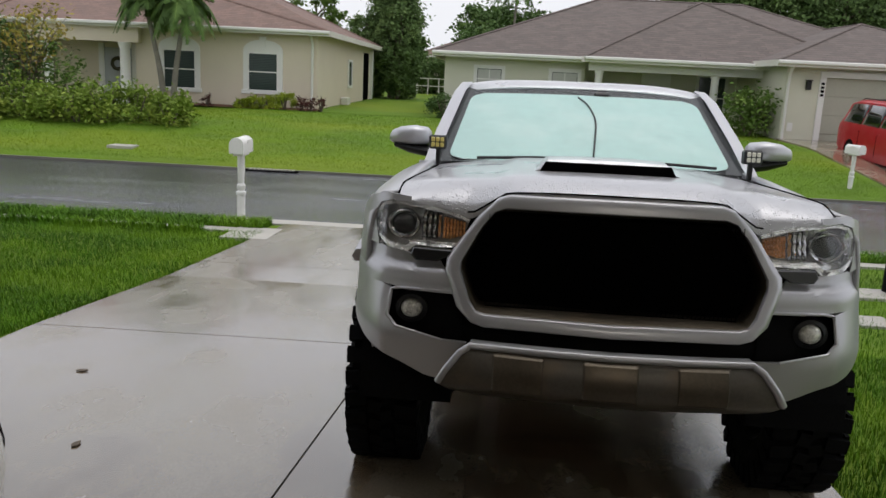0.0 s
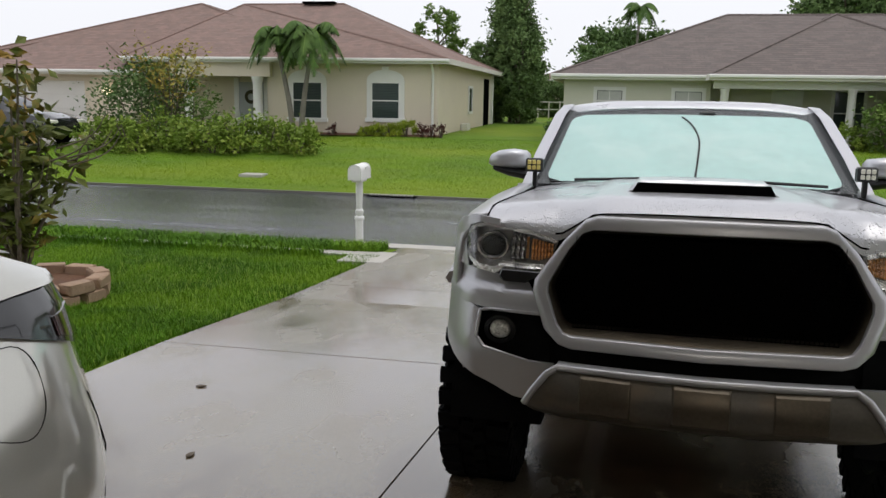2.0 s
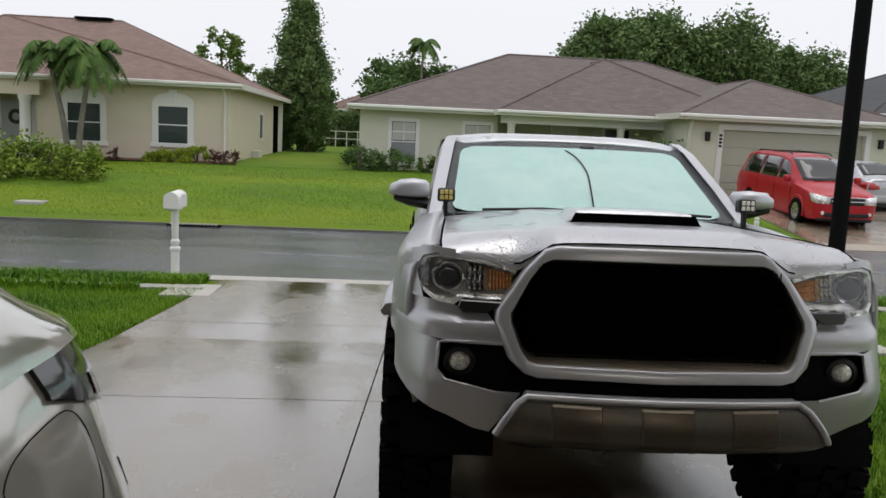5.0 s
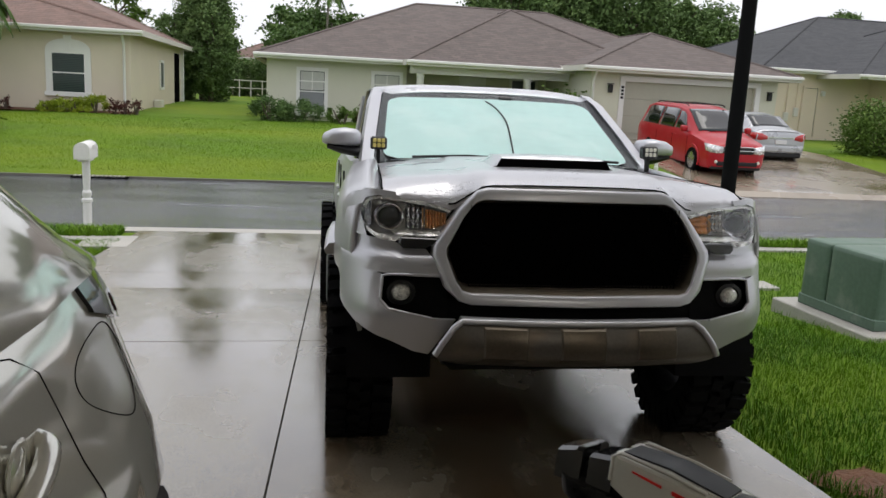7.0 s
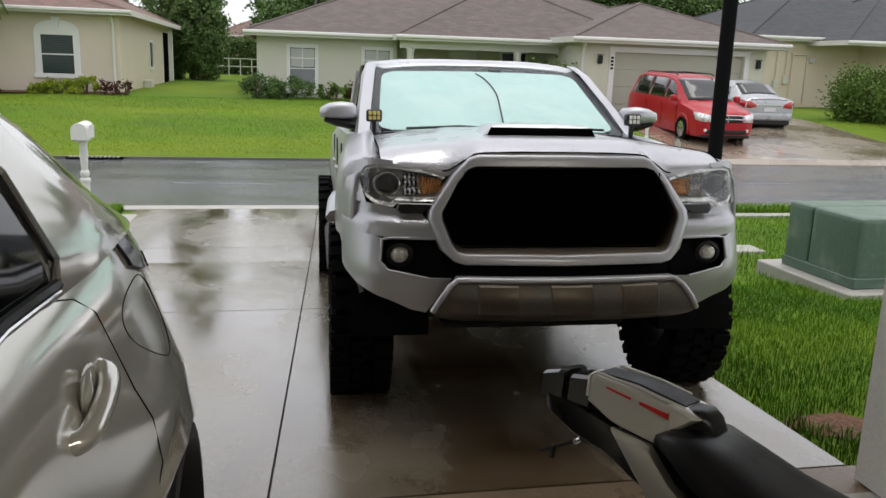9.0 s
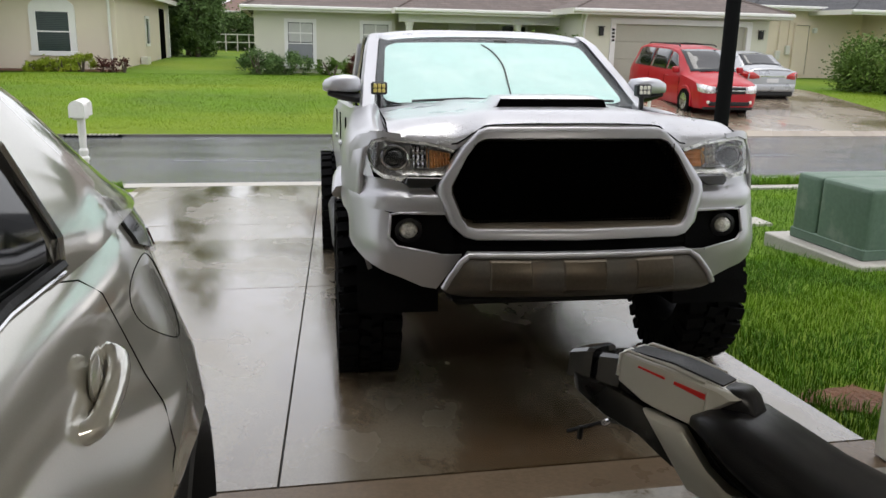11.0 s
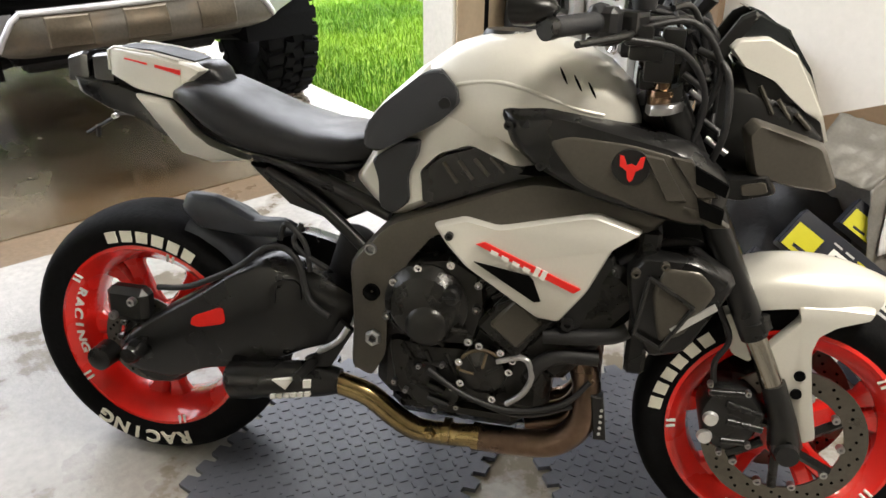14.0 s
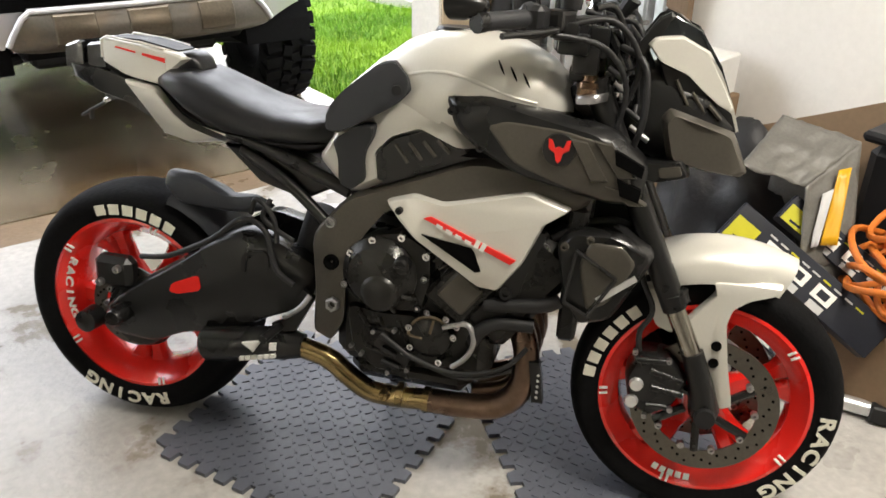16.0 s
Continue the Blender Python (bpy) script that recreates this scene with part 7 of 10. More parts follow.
for k in range(9):
    p = [S(1.02 + rk.random() * 0.08, 1.06 + rk.random() * 0.08, -0.14 + rk.random() * 0.30), S(1.12 + rk.random() * 0.06, 1.07 + rk.random() * 0.05, -0.1 + rk.random() * 0.22), S(1.17 + rk.random() * 0.05, 0.99 + rk.random() * 0.05, -0.08 + rk.random() * 0.2), S(1.16 + rk.random() * 0.05, 0.88 + rk.random() * 0.05, -0.06 + rk.random() * 0.16)]
    bar(p, 0.004 + rk.random() * 0.003, M["black_plastic"], "cable")
for s in (1, -1):
    # fins at the mouth of each scoop
    for (ua, ha), (ub, hb) in (((1.076, 0.889), (1.127, 0.804)), ((1.124, 0.889), (1.179, 0.816)), ((1.152, 0.802), (1.205, 0.765))):
        bm = bmesh.new()
        panel(bm, [(ua, ha), (ua + 0.034, ha - 0.004), (ub + 0.034, hb + 0.004), (ub, hb)], 0.186, 0.196, 0.12, 0.02, s)
        part("scoop_fin", bm, M["bike_grey"], bike, smooth=35)
# the bars stand turned to the side with the steering
TURN = Matrix.Translation(S(1.10, 0, 0)) @ Matrix.Rotation(radians(-18), 4, "Z") @ Matrix.Translation(S(-1.10, 0, 0))
for ob in [o for o in bpy.data.objects if o.parent == bike and o.name.split(".")[0] in ("handlebar", "grip", "bar_end", "bar_weight", "bar_end_mirror", "mirror_glass", "lever_guard", "switch_block", "lever", "grip_flange", "master_cylinder", "fluid_reservoir", "handlebar_tube", "brake_reservoir", "bar_clamp", "dash")]:
    ob.matrix_basis = TURN @ ob.matrix_basis
# crease and seam lines on the tank's flank
for s in (1, -1):
    bar([S(0.70 + 0.05 * k, 0.962 + 0.022 * math.sin(k * 0.75), s * (tank_w(0.70 + 0.05 * k, 0.962 + 0.022 * math.sin(k * 0.75)) - 0.003)) for k in range(7)], 0.0045, M["bike_silver"], "tank_crease", tank)

# ---- crossover parked inside, its tail to the street ----
M["champagne"] = mat("champagne_paint", (0.80, 0.785, 0.715), 0.12, 0.42, vary=0.04, scale=3, fine=300, coat=1.0, rough_vary=0.04)
M["tail_red"] = mat("red_lamp", (0.45, 0.012, 0.012), 0.12, vary=0.1, scale=30, fine=90, coat=1.0)
M["brown_glass"] = mat("smoked_lamp", (0.055, 0.012, 0.014), 0.08, vary=0.1, coat=1.0, rough_vary=0.03)
car = thing("car", pose(-0.965, 3.75, 0), "champagne-silver crossover car parked beside the motorcycle", "car")


def car_plan(y):
    """Half width of the car along its length; y is 0 at the tail and runs negative to the nose."""
    pts = [(-4.25, 0.45), (-4.15, 0.66), (-3.9, 0.80), (-3.5, 0.87), (-2.6, 0.885), (-1.3, 0.885), (-0.8, 0.905), (-0.55, 0.905), (-0.42, 0.88), (-0.33, 0.83), (-0.25, 0.74), (-0.18, 0.60), (-0.13, 0.40)]
    for (y0, a0), (y1, a1) in zip(pts, pts[1:]):
        if y <= y1:
            return a0 + (a1 - a0) * (y - y0) / (y1 - y0)
    return pts[-1][1]


def car_belt(y):
    pts = [(-4.25, 0.80), (-3.3, 0.98), (-2.5, 1.06), (-1.3, 1.15), (-0.75, 1.178), (-0.45, 1.172), (-0.13, 1.14)]
    for (y0, a0), (y1, a1) in zip(pts, pts[1:]):
        if y <= y1:
            return a0 + (a1 - a0) * (y - y0) / (y1 - y0)
    return pts[-1][1]


def car_low(y):
    low = 0.24
    for yc in (-0.72, -3.35):
        d = abs(y - yc)
        if d < 0.385:
            low = max(low, 0.32 + math.sqrt(0.385 ** 2 - d * d))
    return low


CY = [-4.25, -4.2, -4.1, -4.0, -3.9] + [-3.8 + 0.05 * i for i in range(19)] + [-2.7, -2.4, -2.1, -1.8, -1.5, -1.3] + [-1.2 + 0.05 * i for i in range(22)] + [-0.13]
CZ = ((0.0, -0.04), (0.18, -0.01), (0.38, 0.0), (0.52, 0.005), (0.64, 0.0), (0.74, -0.012), (0.84, -0.03), (0.93, -0.055), (1.0, -0.095))
bm = bmesh.new()
rows = []
for y in CY:
    hw, belt, low = car_plan(y), car_belt(y), car_low(y)
    right_side = []
    for f, dx in CZ:
        z = 0.24 + (belt - 0.24) * f
        bulge = 0.07 * math.exp(-((y + 0.70) / 0.55) ** 2) * math.exp(-((z - 0.72) / 0.2) ** 2)
        right_side.append((hw + dx + bulge, y, max(z, low)))
    rows.append([bm.verts.new(p) for p in right_side] + [bm.verts.new((-x, yy, z)) for x, yy, z in reversed(right_side)])
for r0, r1 in zip(rows, rows[1:]):
    for i in range(len(r0) - 1):
        bm.faces.new((r0[i], r0[i + 1], r1[i + 1], r1[i]))
bm.faces.new(rows[0]), bm.faces.new(rows[-1])
part("body", bm, M["champagne"], car, smooth=50)


def house_top(y):
    pts = [(-3.35, 0.99, 0.76), (-2.75, 1.36, 0.66), (-2.4, 1.52, 0.62), (-1.7, 1.56, 0.62), (-1.2, 1.545, 0.645), (-0.95, 1.475, 0.675), (-0.74, 1.385, 0.705), (-0.5, 1.235, 0.745), (-0.35, 1.172, 0.76)]
    for (y0, a0, b0), (y1, a1, b1) in zip(pts, pts[1:]):
        if y <= y1:
            k = (y - y0) / (y1 - y0)
            return a0 + (a1 - a0) * k, b0 + (b1 - b0) * k
    return pts[-1][1:]


def cabin_pt(y, f, off=0.0):
    """A point on the cabin's side: f 0 at the belt, 1 at the roof's edge."""
    top, hw = house_top(y)
    base = car_belt(y) - 0.015
    wb = car_plan(y) - 0.06 - 0.045 * min(max((-0.9 - y) / 0.4, 0), 1)
    x = wb + (hw - wb) * (f ** 1.35)
    return (x + off, y, base + (top - base) * f + off * 0.3)


bm = bmesh.new()
rows = []
for y in [-3.35 + 0.1 * i for i in range(25)] + [-0.9, -0.8, -0.7, -0.6, -0.5, -0.42, -0.35]:
    r = [cabin_pt(y, f) for f in (0, 0.2, 0.4, 0.6, 0.8, 0.93, 1.0)]
    top, hw = house_top(y)
    r += [(hw * k, y, top + 0.03 * (1 - k * k)) for k in (0.8, 0.4, 0.0)]
    rows.append([bm.verts.new(p) for p in r] + [bm.verts.new((-p[0], p[1], p[2])) for p in reversed(r[:-1])])
for r0, r1 in zip(rows, rows[1:]):
    for i in range(len(r0) - 1):
        bm.faces.new((r0[i], r0[i + 1], r1[i + 1], r1[i]))
part("cabin", bm, M["champagne"], car, smooth=50)
for s in (1, -1):
    sx = lambda p: (s * p[0], p[1], p[2])
    for ya, yb in ((-2.95, -2.08), (-2.02, -1.10)):
        bm = bmesh.new()
        n = 10
        grid = []
        for i in range(n + 1):
            y = ya + (yb - ya) * i / n
            k = 1.0
            if yb > -1.5 and i > 5:
                k = 1 - ((i - 5) / 5) ** 4 * 0.35
            grid.append([bm.verts.new(sx(cabin_pt(y, 0.06 + 0.78 * k * f, 0.006))) for f in (0, 0.25, 0.5, 0.75, 1.0)])
        for g0, g1 in zip(grid, grid[1:]):
            for i in range(4):
                bm.faces.new((g0[i], g0[i + 1], g1[i + 1], g1[i]))
        win = part("window", bm, M["dark_glass"], car, "dark glossy side window with chrome edge", smooth=60)
        edge = [sx(cabin_pt(ya + (yb - ya) * i / n, 0.05, 0.010)) for i in range(n + 1)]
        top_edge = []
        for i in range(n + 1):
            k = 1 - ((i - 5) / 5) ** 4 * 0.35 if (yb > -1.5 and i > 5) else 1.0
            top_edge.append(sx(cabin_pt(ya + (yb - ya) * i / n, 0.06 + 0.80 * k, 0.010)))
        part("chrome_trim", T(edge + [sx(cabin_pt(yb + 0.03, 0.18, 0.010))] + top_edge[::-1], 0.011, 6), M["chrome"], win)
        part("window_seal", T([tuple(Vector(p) + Vector((0.004 * s, 0, 0.012))) for p in edge], 0.010, 6), M["black_plastic"], win)
    # shut lines, handle, fuel door
    def on_body(y, z):
        hw, belt = car_plan(y), car_belt(y)
        f = (z - 0.24) / (belt - 0.24)
        for (f0, d0), (f1, d1) in zip(CZ, CZ[1:]):
            if f <= f1:
                dx = d0 + (d1 - d0) * (f - f0) / (f1 - f0)
                break
        else:
            dx = CZ[-1][1]
        return (s * (hw + dx + 0.07 * math.exp(-((y + 0.70) / 0.55) ** 2) * math.exp(-((z - 0.72) / 0.2) ** 2) + 0.001), y, z)
    part("shut_line", T([on_body(y, z) for y, z in ((-1.08, 1.145), (-1.02, 1.13), (-0.97, 1.09), (-0.958, 1.0), (-0.95, 0.93), (-0.93, 0.86), (-0.96, 0.78), (-1.08, 0.66), (-1.20, 0.45), (-1.22, 0.30))], 0.0015, 5), M["dark"], car)
    part("shut_line", T([on_body(-2.05, z) for z in (0.99, 0.8, 0.6, 0.4, 0.28)], 0.004, 5), M["dark"], car)
    part("shut_line", T([on_body(y, z) for y, z in ((-0.40, 0.90), (-0.39, 0.84), (-0.37, 0.76), (-0.36, 0.62))], 0.002, 5), M["dark"], car)
    if s > 0:
        loop = [(-0.75, 1.070), (-0.82, 1.058), (-0.864, 1.026), (-0.83, 0.975), (-0.70, 0.905), (-0.63, 0.895), (-0.575, 0.94), (-0.565, 1.02), (-0.61, 1.068), (-0.75, 1.070)]
        part("fuel_door", T([on_body(y, z) for y, z in [(p[0], p[1]) for p in curve_pts([(a, b, 0) for a, b in loop], 4)]], 0.0013, 5), M["dark"], car)
    for yh in (-1.145, -2.20):
        bm = bmesh.new()
        pts = [Vector(on_body(yh + dy, 0.992 + dz)) + Vector((s * off, 0, 0)) for dy, dz, off in ((-0.118, -0.027, -0.012), (-0.092, -0.021, 0.014), (0.0, 0.002, 0.024), (0.075, 0.016, 0.014), (0.10, 0.018, -0.012))]
        tube(bm, curve_pts(pts, 4), 0.019, 12)
        hd = part("door_handle", bm, M["champagne"], car, smooth=50)
        bm = bmesh.new()
        c = Vector(on_body(yh - 0.01, 1.010)) + Vector((s * 0.002, 0, 0))
        lathe(bm, [(0.0, 0.010 * s), (0.030, 0.006 * s), (0.044, -0.001 * s), (0.050, 0.003 * s)], "x", 24, c)
        part("handle_cup", bm, M["champagne"], hd, smooth=60)
    # tail lamp: black gloss cap, smoked and red lens, all following the body's skin
    def skin(lift, deep):
        def place(y, z, d):
            p = on_body(y, z)
            out = lift if d == 0.0 else -deep
            return (p[0] + s * out * 0.8, p[1] + out * 0.6 * min(max((y + 0.35) / 0.3, 0), 1), p[2])
        return place
    def lamp_patch(name, ys, low, high, lift, material, parent, label=""):
        bm = bmesh.new()
        sheet(bm, [(y, high(y)) for y in ys], [(y, low(y)) for y in ys], 5, skin(lift, 0.03), 0.03)
        return part(name, bm, material, parent, label, smooth=50)
    span = lambda a, b, n: [a + (b - a) * i / n for i in range(n + 1)]
    lampo = lamp_patch("tail_lamp", span(-0.66, -0.15, 14), lambda y: 1.005 + max(0, -y - 0.36) * 0.32 - 0.12 * max(0, min((y + 0.25) / 0.08, 1)), lambda y: car_belt(y) - 0.004, 0.012, M["black_gloss"], car, "black and red wrapped tail lamp")
    lamp_patch("smoked_lens", span(-0.46, -0.30, 5), lambda y: 1.02 + max(0, -y - 0.36) * 0.3, lambda y: 1.09, 0.016, M["brown_glass"], lampo)
    lamp_patch("red_lens", span(-0.20, -0.135, 4), lambda y: 0.955, lambda y: 1.11, 0.020, M["tail_red"], lampo)
    for yc in (-0.72, -3.35):
        bm = bmesh.new()
        lathe(bm, [(0.21, -0.10), (0.26, -0.115), (0.31, -0.11), (0.325, -0.08), (0.325, 0.08), (0.31, 0.11), (0.26, 0.115), (0.21, 0.10)], "x", 36, (s * 0.775, yc, 0.325), closed=True)
        wh = part("wheel", bm, M["rubber"], car, smooth=30)
        bm = bmesh.new()
        lathe(bm, [(0.215, -0.10), (0.205, -0.02), (0.205, 0.02), (0.215, 0.10)], "x", 36, (s * 0.775, yc, 0.325), closed=True)
        rm = part("rim", bm, M["steel"], wh)
        for k in range(5):
            bm = bmesh.new()
            box(bm, -0.012, 0.012, -0.025, 0.025, 0.03, 0.21, 0.005, Matrix.Translation((s * 0.84, yc, 0.325)) @ Matrix.Rotation(k * 2 * math.pi / 5, 4, "X"))
            part("spoke", bm, M["steel"], rm)
        bm = bmesh.new()
        secs = []
        for k in range(17):
            a = math.pi * (0.0 + 1.0 * k / 16)
            c, sn = math.cos(a), math.sin(a)
            secs.append([(s * xx, yc - c * rr, 0.32 + sn * rr) for xx, rr in ((0.93, 0.40), (0.965, 0.398), (0.968, 0.36), (0.93, 0.345), (0.70, 0.35), (0.70, 0.40))])
        loft(bm, secs)
        part("wheel_arch", bm, M["black_plastic"], car, smooth=40)
bm = bmesh.new()
loft(bm, [[((car_plan(y) - 0.10) * k, y, car_belt(y) - 0.02 + 0.03 * (1 - k * k)) for k in (-1, -0.8, -0.4, 0, 0.4, 0.8, 1)] for y in (-0.45, -0.36, -0.26, -0.19, -0.135)], closed=False, cap=False)
dk = part("tail_deck", bm, M["champagne"], car, smooth=60)
so = dk.modifiers.new("solid", "SOLIDIFY")
so.thickness = 0.02
bm = bmesh.new()
loft(bm, [[(x * w, y, z) for x in (-1, -0.5, 0, 0.5, 1)] for y, z, w in ((-0.36, 1.205, 0.68), (-0.5, 1.270, 0.66), (-0.74, 1.397, 0.62), (-0.85, 1.445, 0.60))], closed=False, cap=False)
part("rear_window", bm, M["dark_glass"], car)
part("bumper", B(-0.62, 0.62, -0.30, -0.08, 0.32, 0.66, 0.08, None, 3), M["champagne"], car)
part("underbody", B(-0.70, 0.70, -4.1, -0.1, 0.22, 0.50), M["dark"], car)

# ---- houses across the street ----
def hip_roof(name, parent, material, x0, x1, y0, y1, eave, pitch, thick=0.16, ridge=None):
    """A hipped roof over a rectangle, with its fascia."""
    w, d = x1 - x0, y1 - y0
    bm = bmesh.new()
    if w >= d:
        h = d / 2
        rz = eave + h * pitch
        a, b = (x0 + h, (y0 + y1) / 2, rz), (x1 - h, (y0 + y1) / 2, rz)
    else:
        h = w / 2
        rz = eave + h * pitch
        a, b = ((x0 + x1) / 2, y0 + h, rz), ((x0 + x1) / 2, y1 - h, rz)
    if ridge:
        a, b = ridge
    c = [bm.verts.new(p) for p in ((x0, y0, eave), (x1, y0, eave), (x1, y1, eave), (x0, y1, eave))]
    r0, r1 = bm.verts.new(a), bm.verts.new(b)
    if w >= d:
        for f in ((c[0], c[1], r1, r0), (c[1], c[2], r1), (c[2], c[3], r0, r1), (c[3], c[0], r0)):
            bm.faces.new(f)
    else:
        for f in ((c[0], c[1], r0), (c[1], c[2], r1, r0), (c[2], c[3], r1), (c[3], c[0], r0, r1)):
            bm.faces.new(f)
    bm.faces.new(c[::-1])
    rf = part("roof", bm, material, parent)
    cap = bmesh.new()
    for p, q in [(a, b)] + [(a, (x0, y0, eave)), (a if w >= d else b, (x0, y1, eave)), (b if w >= d else a, (x1, y0, eave)), (b, (x1, y1, eave))]:
        tube(cap, [p, q], 0.05, 5)
    part("ridge_cap", cap, material, rf)
    for bx in ((x0 - 0.02, x1 + 0.02, y0 - 0.03, y0), (x0 - 0.02, x1 + 0.02, y1, y1 + 0.03), (x0 - 0.03, x0, y0, y1), (x1, x1 + 0.03, y0, y1)):
        part("fascia", B(*bx, eave - thick, eave + 0.02), M["fascia"], rf)
    part("gutter", B(x0 - 0.04, x1 + 0.04, y0 - 0.12, y0 - 0.032, eave - 0.09, eave + 0.015, 0.02), M["trim"], rf)
    return rf


def window(parent, x0, x1, z0, z1, y, trim=0.16, arch=False, sill=True, mullions=(1, 2), blinds=False, frame_m="trim"):
    """A framed window on a wall that faces the street at y."""
    win = part("window", B(x0, x1, y - 0.03, y + 0.05, z0, z1), M["window"], parent)
    out = bmesh.new()
    box(out, x0 - trim, x0, y - 0.06, y + 0.04, z0, z1), box(out, x1, x1 + trim, y - 0.06, y + 0.04, z0, z1)
    if arch:
        n = 14
        cx, hw = (x0 + x1) / 2, (x1 - x0) / 2 + trim
        rise = 0.42
        top = [(cx - hw * math.cos(math.pi * i / n), z1 + 0.04 + rise * math.sin(math.pi * i / n) ** 0.8) for i in range(n + 1)]
        plate(out, [(x0 - trim, z1), *top, (x1 + trim, z1)], 0, 0.1, lambda u, v, w: (u, y + 0.04 - w, v))
        plate(out, [(cx - 0.075, z1 + 0.18), (cx + 0.075, z1 + 0.18), (cx + 0.12, z1 + 0.56), (cx - 0.12, z1 + 0.56)], 0, 0.10, lambda u, v, w: (u, y - w, v))
    else:
        box(out, x0 - trim, x1 + trim, y - 0.06, y + 0.04, z1, z1 + trim)
    part("window_frame", out, M[frame_m], win)
    if sill:
        part("window_sill", B(x0 - trim - 0.05, x1 + trim + 0.05, y - 0.10, y + 0.04, z0 - 0.15, z0 - 0.002, 0.01), M[frame_m], win)
    nx, nz = mullions
    for i in range(1, nz):
        part("mullion", B(x0, x1, y - 0.045, y - 0.032, z0 + (z1 - z0) * i / nz - 0.02, z0 + (z1 - z0) * i / nz + 0.02), M[frame_m], win)
    for i in range(1, nx):
        part("mullion", B(x0 + (x1 - x0) * i / nx - 0.012, x0 + (x1 - x0) * i / nx + 0.012, y - 0.045, y - 0.032, z0, z1), M[frame_m], win)
    if blinds:
        z = z0 + 0.04
        while z < z1 - 0.03:
            part("blind_slat", B(x0 + 0.02, x1 - 0.02, y - 0.036, y - 0.0305, z, z + 0.035), M["blind"], win)
            z += 0.055
    return win


M["blind"] = mat("window_blind", (0.028, 0.048, 0.040), 0.5, vary=0.15, scale=2, fine=20)
M["screen_grey"] = mat("insect_screen", (0.22, 0.23, 0.24), 0.6, vary=0.15, scale=2, fine=60)
M["blind_white"] = mat("white_blind", (0.50, 0.50, 0.47), 0.6, vary=0.1, scale=2, fine=20)
M["door_grey"] = mat("grey_door", (0.40, 0.42, 0.43), 0.5, vary=0.08, scale=2, fine=30)
M["lamp_warm"] = glow("porch_lamp_glow", (1.0, 0.85, 0.55), 3.0)
M["wreath"] = mat("wreath_leaf", (0.05, 0.045, 0.02), 0.7, vary=0.4, scale=20, fine=60)


def garage_door(parent, x0, x1, z0, z1, y, material, rows=4, cols=8):
    d = part("garage_door", B(x0, x1, y + 0.02, y + 0.06, z0, z1), material, parent)
    for r in range(rows):
        part("door_panel", B(x0, x1, y, y + 0.018, z0 + (z1 - z0) * r / rows + 0.012, z0 + (z1 - z0) * (r + 1) / rows - 0.012, 0.008), material, d)
    return d


def downspout(parent, x, y, z0, z1):
    part("downspout", T([(x, y - 0.30, z1), (x, y - 0.28, z1 - 0.10), (x + 0.02, y - 0.07, z1 - 0.35), (x + 0.02, y - 0.06, z0)], 0.045, 8), M["trim"], parent, smooth=40)


def hole_wall(x0, x1, z0, z1, y0, y1, holes):
    """A wall along x with rectangular openings (xa, xb, za, zb)."""
    bm = bmesh.new()
    xs = sorted({x0, x1, *[h[0] for h in holes], *[h[1] for h in holes]})
    for a, b in zip(xs, xs[1:]):
        m = (a + b) / 2
        hs = [h for h in holes if h[0] <= m <= h[1]]
        if not hs:
            box(bm, a, b, y0, y1, z0, z1)
        else:
            h = hs[0]
            if h[2] > z0:
                box(bm, a, b, y0, y1, z0, h[2])
            if h[3] < z1:
                box(bm, a, b, y0, y1, h[3], z1)
    bmesh.ops.remove_doubles(bm, verts=bm.verts, dist=1e-4)
    return bm


# beige house
house1 = thing("house", ID, "beige stucco bungalow with a reddish-brown hipped roof", "house")
HY = 29.8
part("wall", hole_wall(-14.6, -4.75, -0.6, 2.86, HY, HY + 0.25, [(-10.04, -8.92, 0.82, 2.03), (-7.13, -6.10, 0.86, 2.05), (-14.6, -11.0, -0.6, 2.45)]), M["stucco"], house1)
part("wall", B(-4.999, -4.749, HY + 0.25, 43, -0.6, 2.86), M["stucco"], house1, "side wall of beige stucco")
part("wall", B(-24, -5.0, 42.8, 43, -0.6, 2.86), M["stucco"], house1)
part("porch_back", hole_wall(-14.6, -11.0, -0.6, 2.45, HY + 1.5, HY + 1.7, []), M["stucco"], house1)
part("porch_side", B(-11.0, -10.8, HY + 0.25, HY + 1.5, -0.6, 2.45), M["stucco"], house1)
part("porch_floor", B(-14.6, -10.8, HY - 0.4, HY + 1.7, -0.6, 0.14), M["kerb"], house1)
part("porch_beam", B(-14.6, -10.75, HY - 0.35, HY - 0.05, 2.22, 2.72), M["stucco"], house1)
hd = part("front_door", B(-12.75, -11.75, HY + 1.42, HY + 1.498, 0.14, 2.05), M["door_grey"], house1, "pale grey front door with a wreath")
part("door_frame", B(-12.95, -12.76, HY + 1.40, HY + 1.498, 0.14, 2.2), M["trim"], hd)
part("door_frame", B(-11.74, -11.55, HY + 1.40, HY + 1.498, 0.14, 2.2), M["trim"], hd)
bm = bmesh.new()
lathe(bm, [(0.13, -0.03), (0.2, -0.05), (0.26, -0.03), (0.2, 0.0)], "y", 16, (-12.25, HY + 1.40, 1.5), closed=True)
part("wreath", bm, M["wreath"], hd, "brown twig wreath")
for cx in (-11.28, -13.95):
    bm = bmesh.new()
    lathe(bm, [(0.2, 0.5), (0.17, 0.56), (0.165, 2.0), (0.2, 2.1), (0.22, 2.22)], "z", 20, (cx, HY - 0.2, 0))
    cl = part("column", bm, M["trim"], house1, "round white porch column", smooth=40)
    part("plinth", B(cx - 0.28, cx + 0.28, HY - 0.48, HY + 0.08, -0.1, 0.5, 0.01), M["trim"], cl)
